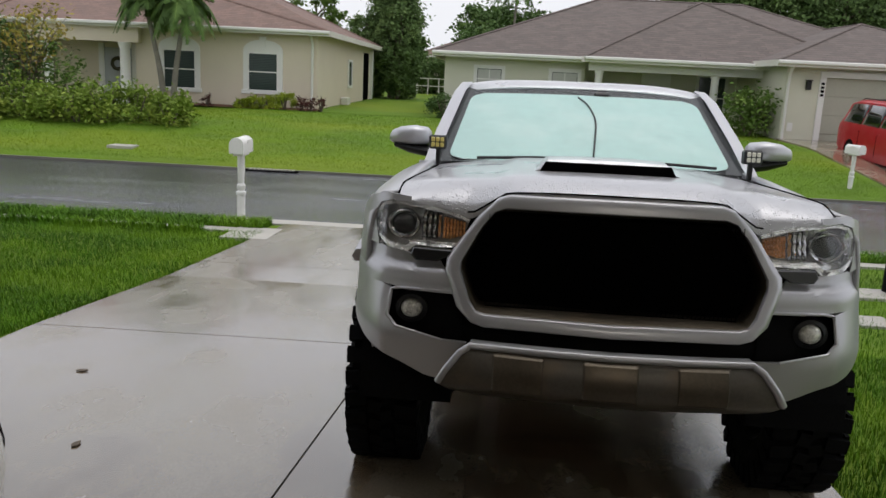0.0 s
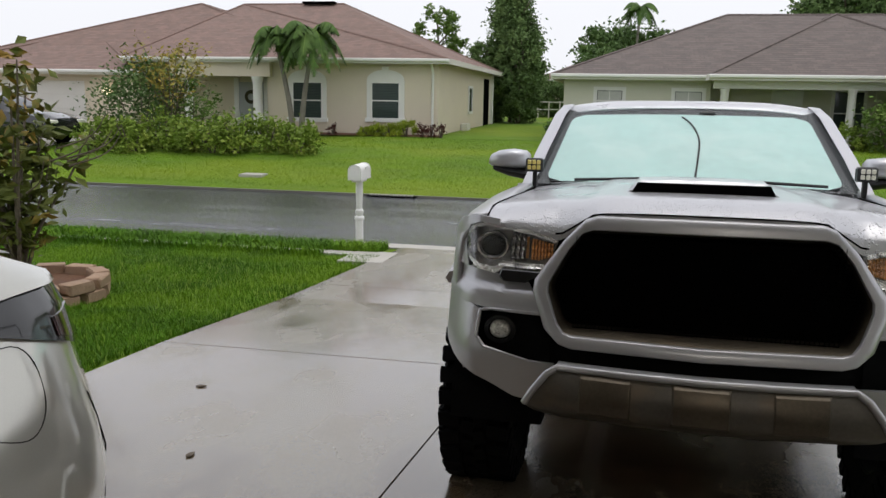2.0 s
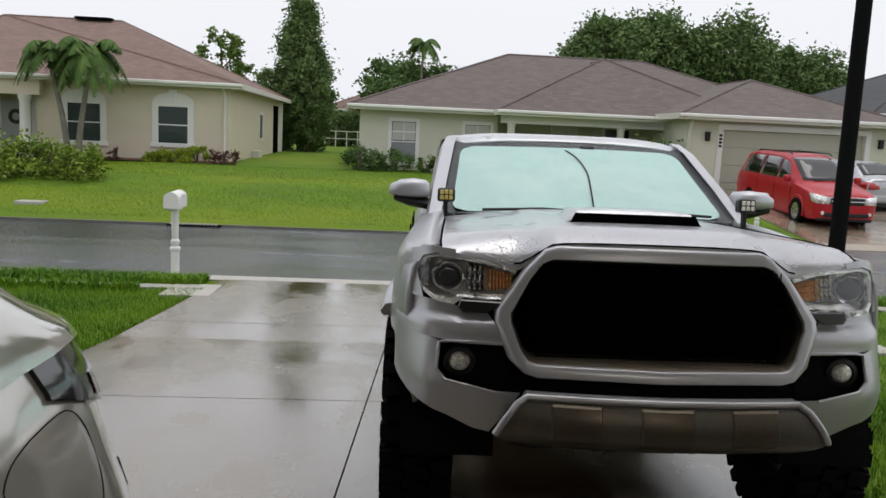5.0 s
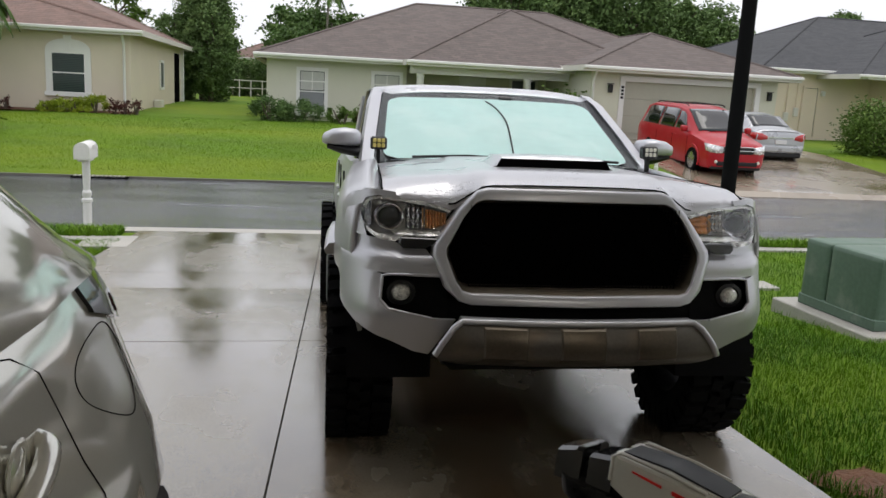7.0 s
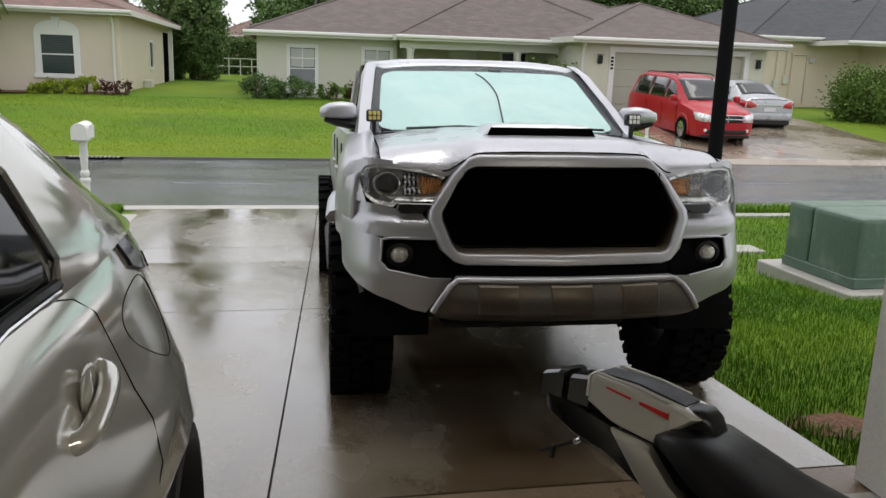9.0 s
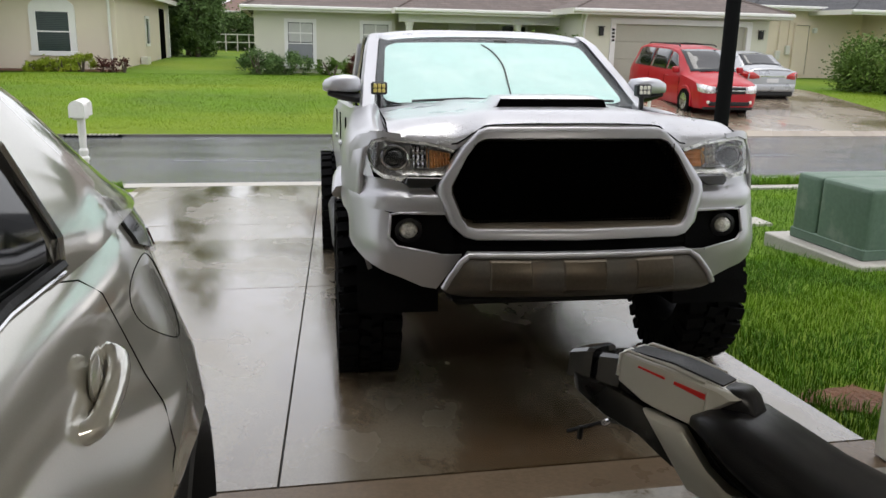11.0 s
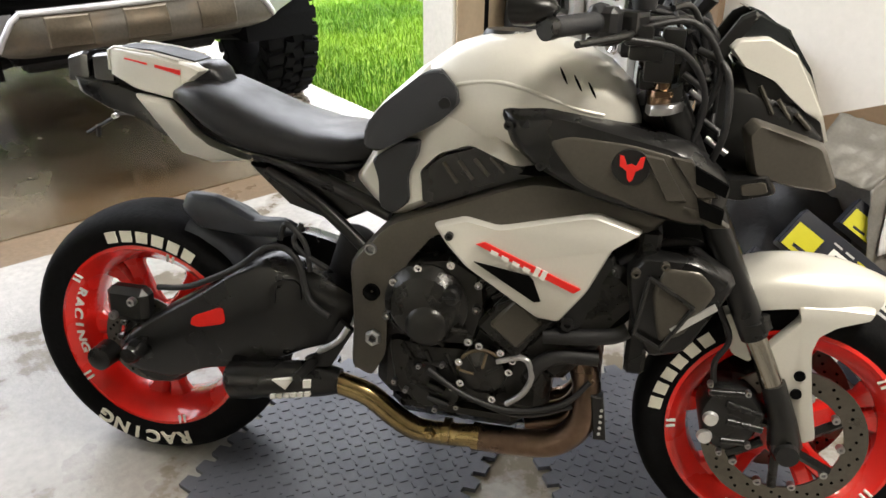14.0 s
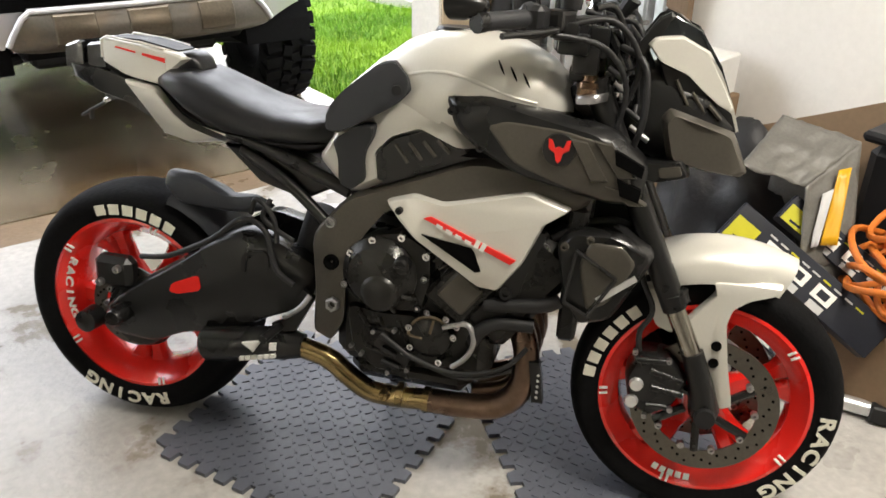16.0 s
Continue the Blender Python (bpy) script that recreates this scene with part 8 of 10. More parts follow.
window(house1, -10.0, -8.96, 0.82, 2.03, HY, 0.19, True, True, (1, 2), True)
window(house1, -7.09, -6.14, 0.86, 2.05, HY, 0.20, True, True, (1, 2), True)
sw = part("window", B(-4.752, -4.735, 36.0, 36.8, 1.05, 2.0), M["window"], house1)
for bx in ((-4.752, -4.70, 35.9, 36.0, 0.95, 2.1), (-4.752, -4.70, 36.8, 36.9, 0.95, 2.1), (-4.752, -4.70, 36.0, 36.8, 2.0, 2.1), (-4.752, -4.70, 36.0, 36.8, 0.95, 1.05)):
    part("window_frame", B(*bx), M["trim"], sw)
part("vent_box", B(-4.73, -4.45, 34.2, 34.9, 0.25, 0.60, 0.02), M["fascia"], house1, "small beige box on the wall")
part("side_door", B(-4.752, -4.73, 40.2, 41.8, 0.3, 2.5), M["dark"], house1)
part("corner_post", B(-4.80, -4.60, 42.2, 42.5, 0.2, 2.7), M["trim"], house1)
part("wall_band", B(-14.6, -4.74, HY - 0.03, HY - 0.002, 2.60, 2.70), M["stucco"], house1)
downspout(house1, -4.95, HY, 0.2, 2.80)
hip_roof("roof", house1, M["roof_brown"], -16.4, -4.3, HY - 0.5, 43.4, 2.86, 0.385, ridge=((-14.8, 36.35, 5.44), (-10.28, 36.35, 5.44)))
hip_roof("roof", house1, M["roof_brown"], -24.3, -8.5, 30.6, 43.3, 2.90, 0.36, ridge=((-16.75, 36.1, 5.44), (-16.65, 36.1, 5.44)))
# its garage wing
part("wall", hole_wall(-24.4, -16.2, -0.8, 2.36, 29.3, 29.55, [(-23.2, -17.95, -0.8, 1.98)]), M["stucco"], house1)
part("wall", B(-16.2, -15.95, 29.3, 33, -0.8, 2.36), M["stucco"], house1)
part("wall", B(-15.95, -14.6, 31.0, 31.2, -0.8, 2.86), M["stucco"], house1)
garage_door(house1, -23.2, -17.95, -0.1, 1.98, 29.4, M["garage_door"])
hip_roof("roof", house1, M["roof_brown"], -24.9, -15.5, 28.8, 38.4, 2.36, 0.36)
lp = part("wall_lamp", B(-17.1, -16.9, 29.14, 29.30, 1.50, 1.78, 0.02), M["lamp_warm"], house1, "lit porch wall lamp")
part("roof_vent", B(-12.0, -10.6, 36.0, 36.4, 5.44, 5.52), M["dark"], house1)

# sage house
house2 = thing("house", ID, "sage-beige stucco bungalow with a wide taupe shingle roof", "house")
part("wall", hole_wall(-0.47, 4.2, -0.2, 2.42, 29.8, 30.05, [(0.62, 1.43, 0.58, 1.92), (3.11, 3.95, 0.58, 1.92)]), M["stucco_green"], house2)
part("wall", B(-0.47, -0.25, 30.05, 41, -0.2, 2.42), M["stucco_green"], house2)
part("wall", B(4.2, 9.7, 31.6, 31.85, -0.2, 2.42), M["stucco_green"], house2)
part("wall", B(4.0, 4.22, 30.05, 31.6, -0.2, 2.42), M["stucco_green"], house2)
part("wall", hole_wall(9.7, 16.25, -0.3, 2.50, 26.8, 27.05, [(10.85, 15.45, -0.3, 2.10)]), M["stucco_green"], house2)
part("wall", B(9.7, 9.95, 27.05, 31.6, -0.3, 2.5), M["stucco_green"], house2)
part("wall", B(16.0, 16.25, 27.05, 41, -0.3, 2.5), M["stucco_green"], house2)
part("porch_beam", B(4.2, 9.7, 28.9, 29.1, 2.02, 2.42), M["trim"], house2)
for cx in (4.55, 8.25):
    bm = bmesh.new()
    lathe(bm, [(0.15, 0.1), (0.13, 0.2), (0.12, 1.9), (0.16, 2.02)], "z", 18, (cx, 29.0, 0))
    part("column", bm, M["trim"], house2, "white porch column", smooth=40)
part("front_door", B(6.4, 7.4, 31.52, 31.598, 0.2, 2.1), M["trim"], house2)
window(house2, 0.62, 1.43, 0.58, 1.92, 29.8, 0.12, False, True, (2, 4))
window(house2, 3.11, 3.95, 0.58, 1.92, 29.8, 0.12, False, True, (2, 4))
window(house2, 8.4, 9.3, 0.6, 2.0, 31.6, 0.10, False, False, (2, 2))
for bx in ((0.64, 1.41, 29.765, 29.769, 1.3, 1.9), (3.13, 3.93, 29.765, 29.769, 0.62, 1.9)):
    part("blind", B(*bx), M["blind_white"], house2, "white window blind")
part("insect_screen", B(0.64, 1.41, 29.745, 29.750, 0.60, 1.235), M["screen_grey"], house2, "grey insect screen")
garage_door(house2, 10.85, 15.45, -0.1, 2.10, 26.92, M["garage_door_sage"], 4)
for bx in ((10.68, 10.85, 26.74, 26.798, -0.1, 2.10), (15.45, 15.62, 26.74, 26.798, -0.1, 2.10), (10.68, 15.62, 26.74, 26.798, 2.10, 2.27)):
    part("door_surround", B(*bx), M["trim"], house2)
for k in range(4):
    part("number_bar", B(10.72, 10.81, 26.725, 26.738, 1.55 + 0.11 * k, 1.62 + 0.11 * k), M["dark"], house2)
for lx in (10.35, 15.95):
    lt = part("wall_lantern", B(lx - 0.07, lx + 0.07, 26.66, 26.795, 1.72, 1.98, 0.02), M["black_plastic"], house2)
    part("lantern_cap", B(lx - 0.09, lx + 0.09, 26.64, 26.797, 1.985, 2.01, 0.005), M["black_plastic"], lt)
downspout(house2, 9.75, 26.8, 0.1, 2.42)
part("vent_grate", B(9.9, 10.05, 26.76, 26.795, 0.5, 0.75), M["trim"], house2)
hip_roof("roof", house2, M["roof_taupe"], -0.85, 16.75, 29.25, 41.4, 2.42, 0.40)
hip_roof("roof", house2, M["roof_taupe"], 9.25, 16.72, 26.25, 37, 2.51, 0.37)
hip_roof("roof", house2, M["roof_taupe"], 4.0, 13.0, 28.35, 40, 2.425, 0.49)

# tan house farther along
house3 = thing("house", ID, "tan stucco house with a dark grey shingle roof", "house")
part("wall", B(18.6, 23.5, 31.5, 31.75, -0.2, 3.0), M["stucco_tan"], house3)
part("wall", B(23.3, 34, 29.5, 29.75, -0.2, 2.85), M["stucco_tan"], house3)
part("wall", B(18.6, 18.85, 31.75, 42, -0.2, 3.0), M["stucco_tan"], house3)
part("wall", B(23.3, 23.5, 29.75, 31.5, -0.2, 2.85), M["stucco_tan"], house3)
sd = part("side_door", B(20.36, 20.96, 31.46, 31.498, 0.45, 2.34), M["stucco_tan"], house3, "plain tan side door")
for bx in ((20.30, 20.36, 31.40, 31.497, 0.45, 2.42), (20.96, 21.02, 31.40, 31.497, 0.45, 2.42), (20.36, 20.96, 31.40, 31.497, 2.34, 2.42)):
    part("door_frame", B(*bx), M["stucco_tan"], sd)
for bx in ((20.36, 20.372, 31.452, 31.459, 0.45, 2.34), (20.948, 20.96, 31.452, 31.459, 0.45, 2.34), (20.372, 20.948, 31.452, 31.459, 2.325, 2.34)):
    part("door_gap", B(*bx), M["joint"], sd)
for x, z in ((19.66, 1.35), (20.08, 1.55)):
    cd = part("conduit", T([(x, 31.45, z), (x, 31.45, 2.85)], 0.03, 8), M["stucco_tan"], house3)
    part("meter_box", B(x - 0.10, x + 0.10, 31.38, 31.497, z - 0.35, z, 0.02), M["fascia"], cd)
part("wall_lamp", B(21.1, 21.28, 31.36, 31.497, 2.05, 2.25, 0.03), M["trim"], house3)
downspout(house3, 23.3, 29.5, 0.2, 2.8)
hip_roof("roof", house3, M["roof_grey"], 18.1, 36, 31.0, 44, 3.02, 0.42)
hip_roof("roof", house3, M["roof_grey"], 20.9, 36, 29.0, 40, 2.87, 0.42)
# a far roof between the trees
house4 = thing("house", ID, "distant house with a red-brown roof between trees", "house")
part("wall", B(-4, 6, 62, 68, -0.2, 3.0), M["stucco"], house4)
hip_roof("roof", house4, M["roof_brown"], -4.4, 6.4, 61.6, 68.4, 3.0, 0.42)

# ---- plants ----
def foliage(name, colour, light):
    m = mat(name, colour, 0.6, vary=0.45, scale=0.9, fine=6, stain=light, stain_scale=1.6, stain_low=0.5, stain_high=0.62)
    m.node_tree.nodes["Principled BSDF"].inputs["Specular IOR Level"].default_value = 0.2
    return m


M["leaf_dark"] = foliage("dark_leaf", (0.095, 0.160, 0.052), (0.15, 0.225, 0.07))
M["leaf_mid"] = foliage("mid_leaf", (0.10, 0.17, 0.032), (0.16, 0.24, 0.05))
M["leaf_far"] = foliage("far_leaf", (0.105, 0.170, 0.055), (0.17, 0.25, 0.085))
M["leaf_fern"] = foliage("fern_leaf", (0.26, 0.33, 0.03), (0.38, 0.42, 0.05))
M["leaf_hedge"] = foliage("hedge_leaf", (0.17, 0.25, 0.035), (0.28, 0.34, 0.06))
M["leaf_yellow"] = foliage("yellowing_leaf", (0.28, 0.25, 0.05), (0.38, 0.27, 0.06))
M["leaf_red"] = foliage("red_leaf", (0.085, 0.026, 0.020), (0.050, 0.045, 0.022))
M["leaf_magnolia"] = foliage("magnolia_leaf", (0.10, 0.12, 0.025), (0.26, 0.16, 0.03))
M["palm_leaf"] = foliage("palm_leaf", (0.060, 0.115, 0.024), (0.10, 0.17, 0.04))
M["bark"] = mat("bark", (0.13, 0.105, 0.08), 0.85, vary=0.35, scale=6, fine=40, bump=0.01, bump_scale=25)
M["palm_bark"] = mat("palm_bark", (0.22, 0.20, 0.17), 0.8, vary=0.3, scale=4, fine=30, bump=0.01, bump_scale=18)


def leaf_mesh(name, centres, sizes, seed, material, parent, label="", long=1.6, droop=0.3, kind=""):
    """Many small bent leaves, one quad of two triangles each."""
    r = np.random.RandomState(seed)
    c = np.asarray(centres, float)
    n = len(c)
    sz = np.asarray(sizes, float).reshape(-1, 1) * np.ones((n, 1))
    a = r.normal(size=(n, 3))
    a[:, 2] = a[:, 2] * 0.6 - droop
    a /= np.linalg.norm(a, axis=1, keepdims=True)
    b = np.cross(a, r.normal(size=(n, 3)))
    b /= np.linalg.norm(b, axis=1, keepdims=True) + 1e-9
    up = np.cross(a, b)
    p0, p2 = c - a * sz * long * 0.5, c + a * sz * long * 0.5
    p1 = c + b * sz * 0.42 + up * sz * 0.12
    p3 = c - b * sz * 0.42 + up * sz * 0.12
    v = np.stack([p0, p1, p2, p3], 1).reshape(-1, 3)
    f = np.arange(4 * n).reshape(-1, 4)
    me = bpy.data.meshes.new(name)
    me.from_pydata(v.tolist(), [], f.tolist())
    me.materials.append(material)
    ob = new(name, me)
    if parent is not None:
        ob.parent = parent
    return tagged(ob, label, kind=kind)


def clumps(r, centre, radii, count, per, spread):
    """Leaf places gathered in clumps over an uneven crown."""
    out = []
    for _ in range(count):
        d = r.normal(size=3)
        d /= np.linalg.norm(d)
        k = r.uniform(0.45, 1.05) ** 0.6
        c = np.array(centre) + d * np.array(radii) * k
        out.append(c + r.normal(size=(per, 3)) * spread * r.uniform(0.6, 1.3))
    return np.concatenate(out)


def tree(x, y, z, height, crown, seed, material, label, per=55, count=70, leaf=0.16, trunk=0.16, crown_z=0.62, squash=1.0, conifer=False, group=""):
    r = np.random.RandomState(seed)
    t = thing("tree", pose(x, y, z), label, "tree", group)
    top = height * crown_z
    bm = bmesh.new()
    tube(bm, curve_pts([(0, 0, -0.2), (0.1 * r.normal(), 0.1 * r.normal(), height * 0.3), (0.15 * r.normal(), 0, height * 0.9)], 5), [trunk * (1 - 0.07 * i) for i in range(11)], 8)
    tr = part("trunk", bm, M["bark"], t, smooth=60)
    for k in range(7):
        a = r.uniform(0, 6.28)
        h0 = height * r.uniform(0.3, 0.7)
        rr = crown * r.uniform(0.5, 0.9)
        bm = bmesh.new()
        tube(bm, curve_pts([(0, 0, h0), (math.cos(a) * rr * 0.5, math.sin(a) * rr * 0.5, h0 + rr * 0.35), (math.cos(a) * rr, math.sin(a) * rr, h0 + rr * 0.75)], 4), [trunk * 0.45 * (1 - 0.1 * i) for i in range(9)], 6)
        part("limb", bm, M["bark"], tr, smooth=60)
    if conifer:
        pts = []
        for k in range(count):
            f = r.uniform(0.05, 1) ** 0.8
            a = r.uniform(0, 6.28)
            rr = crown * (1 - f) ** 0.75 * r.uniform(0.5, 1.05) + 0.12
            c = np.array((math.cos(a) * rr, math.sin(a) * rr, height * (0.08 + 0.92 * f)))
            pts.append(c + r.normal(size=(per, 3)) * np.array((0.24, 0.24, 0.2)) * r.uniform(0.7, 1.3))
        pts = np.concatenate(pts)
    else:
        pts = clumps(r, (0, 0, top), (crown * 0.92, crown * 0.92, (height - top) * squash), int(count * 1.25), per, crown * 0.11)
    leaf_mesh("crown", pts, leaf * r.uniform(0.7, 1.3, size=len(pts)), seed + 1, material, t)
    return t


def shrub(x, y, z, rx, ry, h, seed, material, label, leaf=0.07, count=26, per=60, name="shrub", category="shrub", group="", spiky=False):
    r = np.random.RandomState(seed)
    t = thing(name, pose(x, y, z), label, category, group)
    for k in range(5):
        a = r.uniform(0, 6.28)
        bm = bmesh.new()
        tube(bm, [(0, 0, -0.05), (math.cos(a) * rx * 0.4, math.sin(a) * ry * 0.4, h * 0.5), (math.cos(a) * rx * 0.6, math.sin(a) * ry * 0.6, h * 0.85)], [0.03, 0.02, 0.008], 5)
        part("stem", bm, M["bark"], t)
    pts = clumps(r, (0, 0, h * 0.5), (rx, ry, h * 0.5), count, per, h * 0.11)
    pts[:, 2] = np.abs(pts[:, 2]) * 0.98 + 0.02
    leaf_mesh("foliage", pts, leaf * r.uniform(0.7, 1.3, size=len(pts)), seed + 1, material, t, long=3.0 if spiky else 1.6, droop=-0.5 if spiky else 0.2)
    return t


def palm(x, y, z, h, lean, crown, seed, label, fronds=24):
    r = random.Random(seed)
    t = thing("palm_tree", pose(x, y, z), label, "palm tree", "palms by the beige house")
    top = Vector((lean, 0, h))
    bm = bmesh.new()
    tube(bm, curve_pts([(0, 0, -0.2), (lean * 0.35, 0, h * 0.45), top], 7), [0.115 - 0.004 * i for i in range(15)], 10)
    part("trunk", bm, M["palm_bark"], t, smooth=60)
    part("crownshaft", T([top - Vector((0, 0, 0.1)), top + Vector((0, 0, 0.5))], [0.09, 0.05], 10), M["leaf_mid"], t, smooth=60)
    for k in range(fronds):
        a = 2 * math.pi * k / fronds + r.uniform(-0.2, 0.2)
        rise = r.uniform(0.35, 0.95)
        L = crown * r.uniform(0.85, 1.1)
        pts = []
        for i in range(9):
            f = i / 8
            out = L * (f - 0.12 * f * f)
            pts.append(top + Vector((math.cos(a) * out, math.sin(a) * out, 0.45 + rise * L * f * 1.3 - L * 1.75 * f * f * (0.65 + 0.35 * (1 - rise)))))
        v, f4 = [], []
        for i in range(8):
            t0 = pts[i + 1] - pts[i]
            side = t0.cross(Vector((0, 0, 1))).normalized()
            for j in range(4):
                base = pts[i].lerp(pts[i + 1], j / 4)
                ln = 0.42 * crown * math.sin(math.pi * min((i + j / 4 + 0.8) / 9.0, 1)) * r.uniform(0.85, 1.1)
                for s in (-1, 1):
                    tip = base + side * (s * ln * 0.75) + t0.normalized() * ln * 0.35 - Vector((0, 0, ln * r.uniform(0.35, 0.8)))
                    wv = t0.normalized() * 0.045 * crown
                    n0 = len(v)
                    v += [base - wv, base + wv, tip]
                    f4.append((n0, n0 + 1, n0 + 2))
        me = bpy.data.meshes.new("frond")
        me.from_pydata([tuple(p) for p in v], [], f4)
        me.materials.append(M["palm_leaf"])
        fr = new("frond", me)
        fr.parent = t
        part("rib", T(pts, [0.022 - 0.002 * i for i in range(9)], 5), M["leaf_mid"], fr)
    return t


palm(-9.35, 28.2, 0.0, 3.1, -0.55, 1.15, 3, "slim palm with drooping fronds by the beige house")
palm(-9.1, 28.0, 0.0, 3.1, 0.45, 1.25, 8, "slim palm with drooping fronds by the beige house")
# hedge bank and the shrubs behind it
hs = random.Random(4)
for k in range(11):
    shrub(-13.1 + k * 0.60, 22.9 + hs.uniform(-0.4, 0.4), -0.12, 0.62, 0.75, 1.0 + hs.uniform(-0.15, 0.2) - 0.03 * max(0, k - 6), 40 + k, M["leaf_hedge"], "rounded light-green hedge shrub on the lawn", 0.075, 24, 55, "hedge_shrub", "hedge", "hedge shrubs by the beige house")
shrub(-13.2, 25.2, -0.1, 1.55, 1.2, 2.5, 61, M["leaf_dark"], "broad dark evergreen shrub behind the hedge", 0.085, 46, 90, "evergreen_shrub", "shrub")
shrub(-11.4, 25.0, -0.1, 0.9, 0.8, 2.0, 62, M["leaf_mid"], "loose green shrub behind the hedge", 0.08, 24, 60)


def wispy(x, y, z, h, spread, seed, material, label, stems=16, per=30, leaf=0.07):
    """A sparse small tree: thin rising stems with leaves along them."""
    r = np.random.RandomState(seed)
    t = thing("small_tree", pose(x, y, z), label, "tree")
    pts = []
    for k in range(stems):
        a = r.uniform(0, 6.28)
        rr = spread * r.uniform(0.3, 1.0)
        hh = h * r.uniform(0.6, 1.0)
        line = curve_pts([(0, 0, 0), (math.cos(a) * rr * 0.25, math.sin(a) * rr * 0.25, hh * 0.5), (math.cos(a) * rr * 0.7, math.sin(a) * rr * 0.7, hh * 0.85), (math.cos(a) * rr, math.sin(a) * rr, hh * r.uniform(0.82, 1.0))], 4)
        part("branch", T(line, [0.022 - 0.0014 * i for i in range(len(line))], 5), M["bark"], t)
        for _ in range(per):
            p = line[r.randint(5, len(line))]
            pts.append(np.array(p) + r.normal(size=3) * 0.13)
    leaf_mesh("leaves", pts, leaf * r.uniform(0.6, 1.3, size=len(pts)), seed + 1, material, t, long=2.4)
    return t


wispy(-11.9, 24.6, -0.1, 3.5, 1.7, 71, M["leaf_yellow"], "sparse yellowing ornamental tree in front of the porch", 26, 40, 0.07)
for k, (x, s, mt, lab) in enumerate(((-7.1, 0.24, "leaf_fern", "spiky light-green border fern"), (-6.7, 0.32, "leaf_fern", "spiky light-green border fern"), (-6.25, 0.34, "leaf_fern", "spiky light-green border fern"), (-5.65, 0.44, "leaf_fern", "taller spiky light-green border fern"))):
    shrub(x, 28.9, 0.22, s * 0.9, s * 0.8, s * 1.3, 80 + k, M[mt], lab, 0.045, 16, 60, "border_plant", "plant", "border plants", True)
for k, x in enumerate((-5.05, -4.75, -4.4)):
    shrub(x, 28.7, 0.24, 0.15, 0.15, 0.48 + 0.06 * (k % 2), 90 + k, M["leaf_red"], "small dark-red border shrub", 0.045, 9, 26, "border_shrub", "shrub", "red border shrubs")
shrub(-8.3, 29.1, 0.2, 0.16, 0.16, 0.42, 97, M["leaf_red"], "small dark-red border shrub", 0.05, 8, 30, "border_shrub", "shrub", "red border shrubs")
part("mulch_bed", strip(-10.5, -4.6, 28.75, 29.79, 0.012, 12, 2, 0, lambda y: ground_z(y) - 0.0), M["soil"]).name = "mulch_bed"
tagged(bpy.data.objects["mulch_bed"], "dark mulch bed along the house wall", "flower bed", kind="structure")
# by the sage house
shrub(0.55, 28.9, 0.2, 0.80, 0.5, 0.72, 101, M["leaf_dark"], "round green shrub under the window", 0.055, 34, 90)
shrub(-0.30, 28.7, 0.2, 0.62, 0.5, 0.80, 102, M["leaf_dark"], "round dark shrub at the house corner", 0.055, 32, 80)
shrub(2.0, 28.6, 0.2, 0.6, 0.45, 0.6, 103, M["leaf_mid"], "round green shrub beside a red one", 0.07, 18, 50)
shrub(2.9, 28.5, 0.2, 0.5, 0.4, 0.65, 104, M["leaf_red"], "red-leaved shrub before the porch", 0.07, 18, 50)
shrub(9.0, 27.5, 0.15, 0.8, 0.7, 1.5, 105, M["leaf_mid"], "tall loose green shrub beside the porch", 0.09, 26, 60)
shrub(8.0, 27.8, 0.15, 0.6, 0.6, 0.8, 106, M["leaf_hedge"], "low light-green shrub by the porch", 0.08, 18, 50)
shrub(18.75, 24.6, 0.05, 1.15, 1.0, 1.75, 107, M["leaf_mid"], "large dense dark bush before the tan house", 0.06, 110, 130)
shrub(20.5, 24.0, 0.05, 1.0, 0.9, 1.4, 108, M["leaf_mid"], "dense dark bush before the tan house", 0.06, 80, 120)
# trees behind
tree(-4.1, 46, 0.3, 7.6, 1.9, 21, M["leaf_far"], "tall conical dark-green tree behind the lawn", 110, 240, 0.11, 0.2, conifer=True)
tree(-3.5, 44, 0.3, 5.0, 1.25, 22, M["leaf_far"], "bushy dark-green tree behind the lawn", 100, 120, 0.11, 0.16, 0.5)
tree(-5.2, 45, 0.3, 4.2, 1.5, 23, M["leaf_far"], "bushy dark-green tree behind the lawn", 90, 110, 0.11, 0.16, 0.5)
tree(-9.0, 50, 0.3, 6.4, 1.7, 24, M["leaf_mid"], "light airy tree above the beige roof", 40, 46, 0.17, 0.14, 0.7)
tree(1.0, 60, 0.3, 6.4, 2.6, 25, M["leaf_dark"], "distant dark-green tree behind the lawns", 50, 60, 0.2, 0.16)
tree(2.6, 52, 0.3, 5.6, 2.6, 26, M["leaf_dark"], "distant dark-green tree behind the sage roof", 50, 80, 0.18, 0.16, 0.6)
tree(1.0, 54, 0.3, 5.4, 1.9, 36, M["leaf_dark"], "distant dark-green tree behind the sage roof", 50, 60, 0.18, 0.16, 0.6)
palm(2.2, 50, 0.3, 5.9, 0.2, 1.25, 15, "tall distant palm over the trees", 12)
for k, (x, y, h, c) in enumerate(((13.4, 50, 8.4, 3.1), (17.0, 52, 9.2, 3.4), (21.0, 51, 8.8, 3.2), (24.5, 53, 7.6, 3.0), (28.0, 54, 7.4, 2.8), (38, 54, 7.6, 2.0))):
    tree(x, y, 0.3, h, c, 110 + 3 * k, M["leaf_far"], "tall spreading dark-green tree behind the houses", 130, 130, 0.17, 0.25, 0.66, 1.0, group="trees behind the houses")
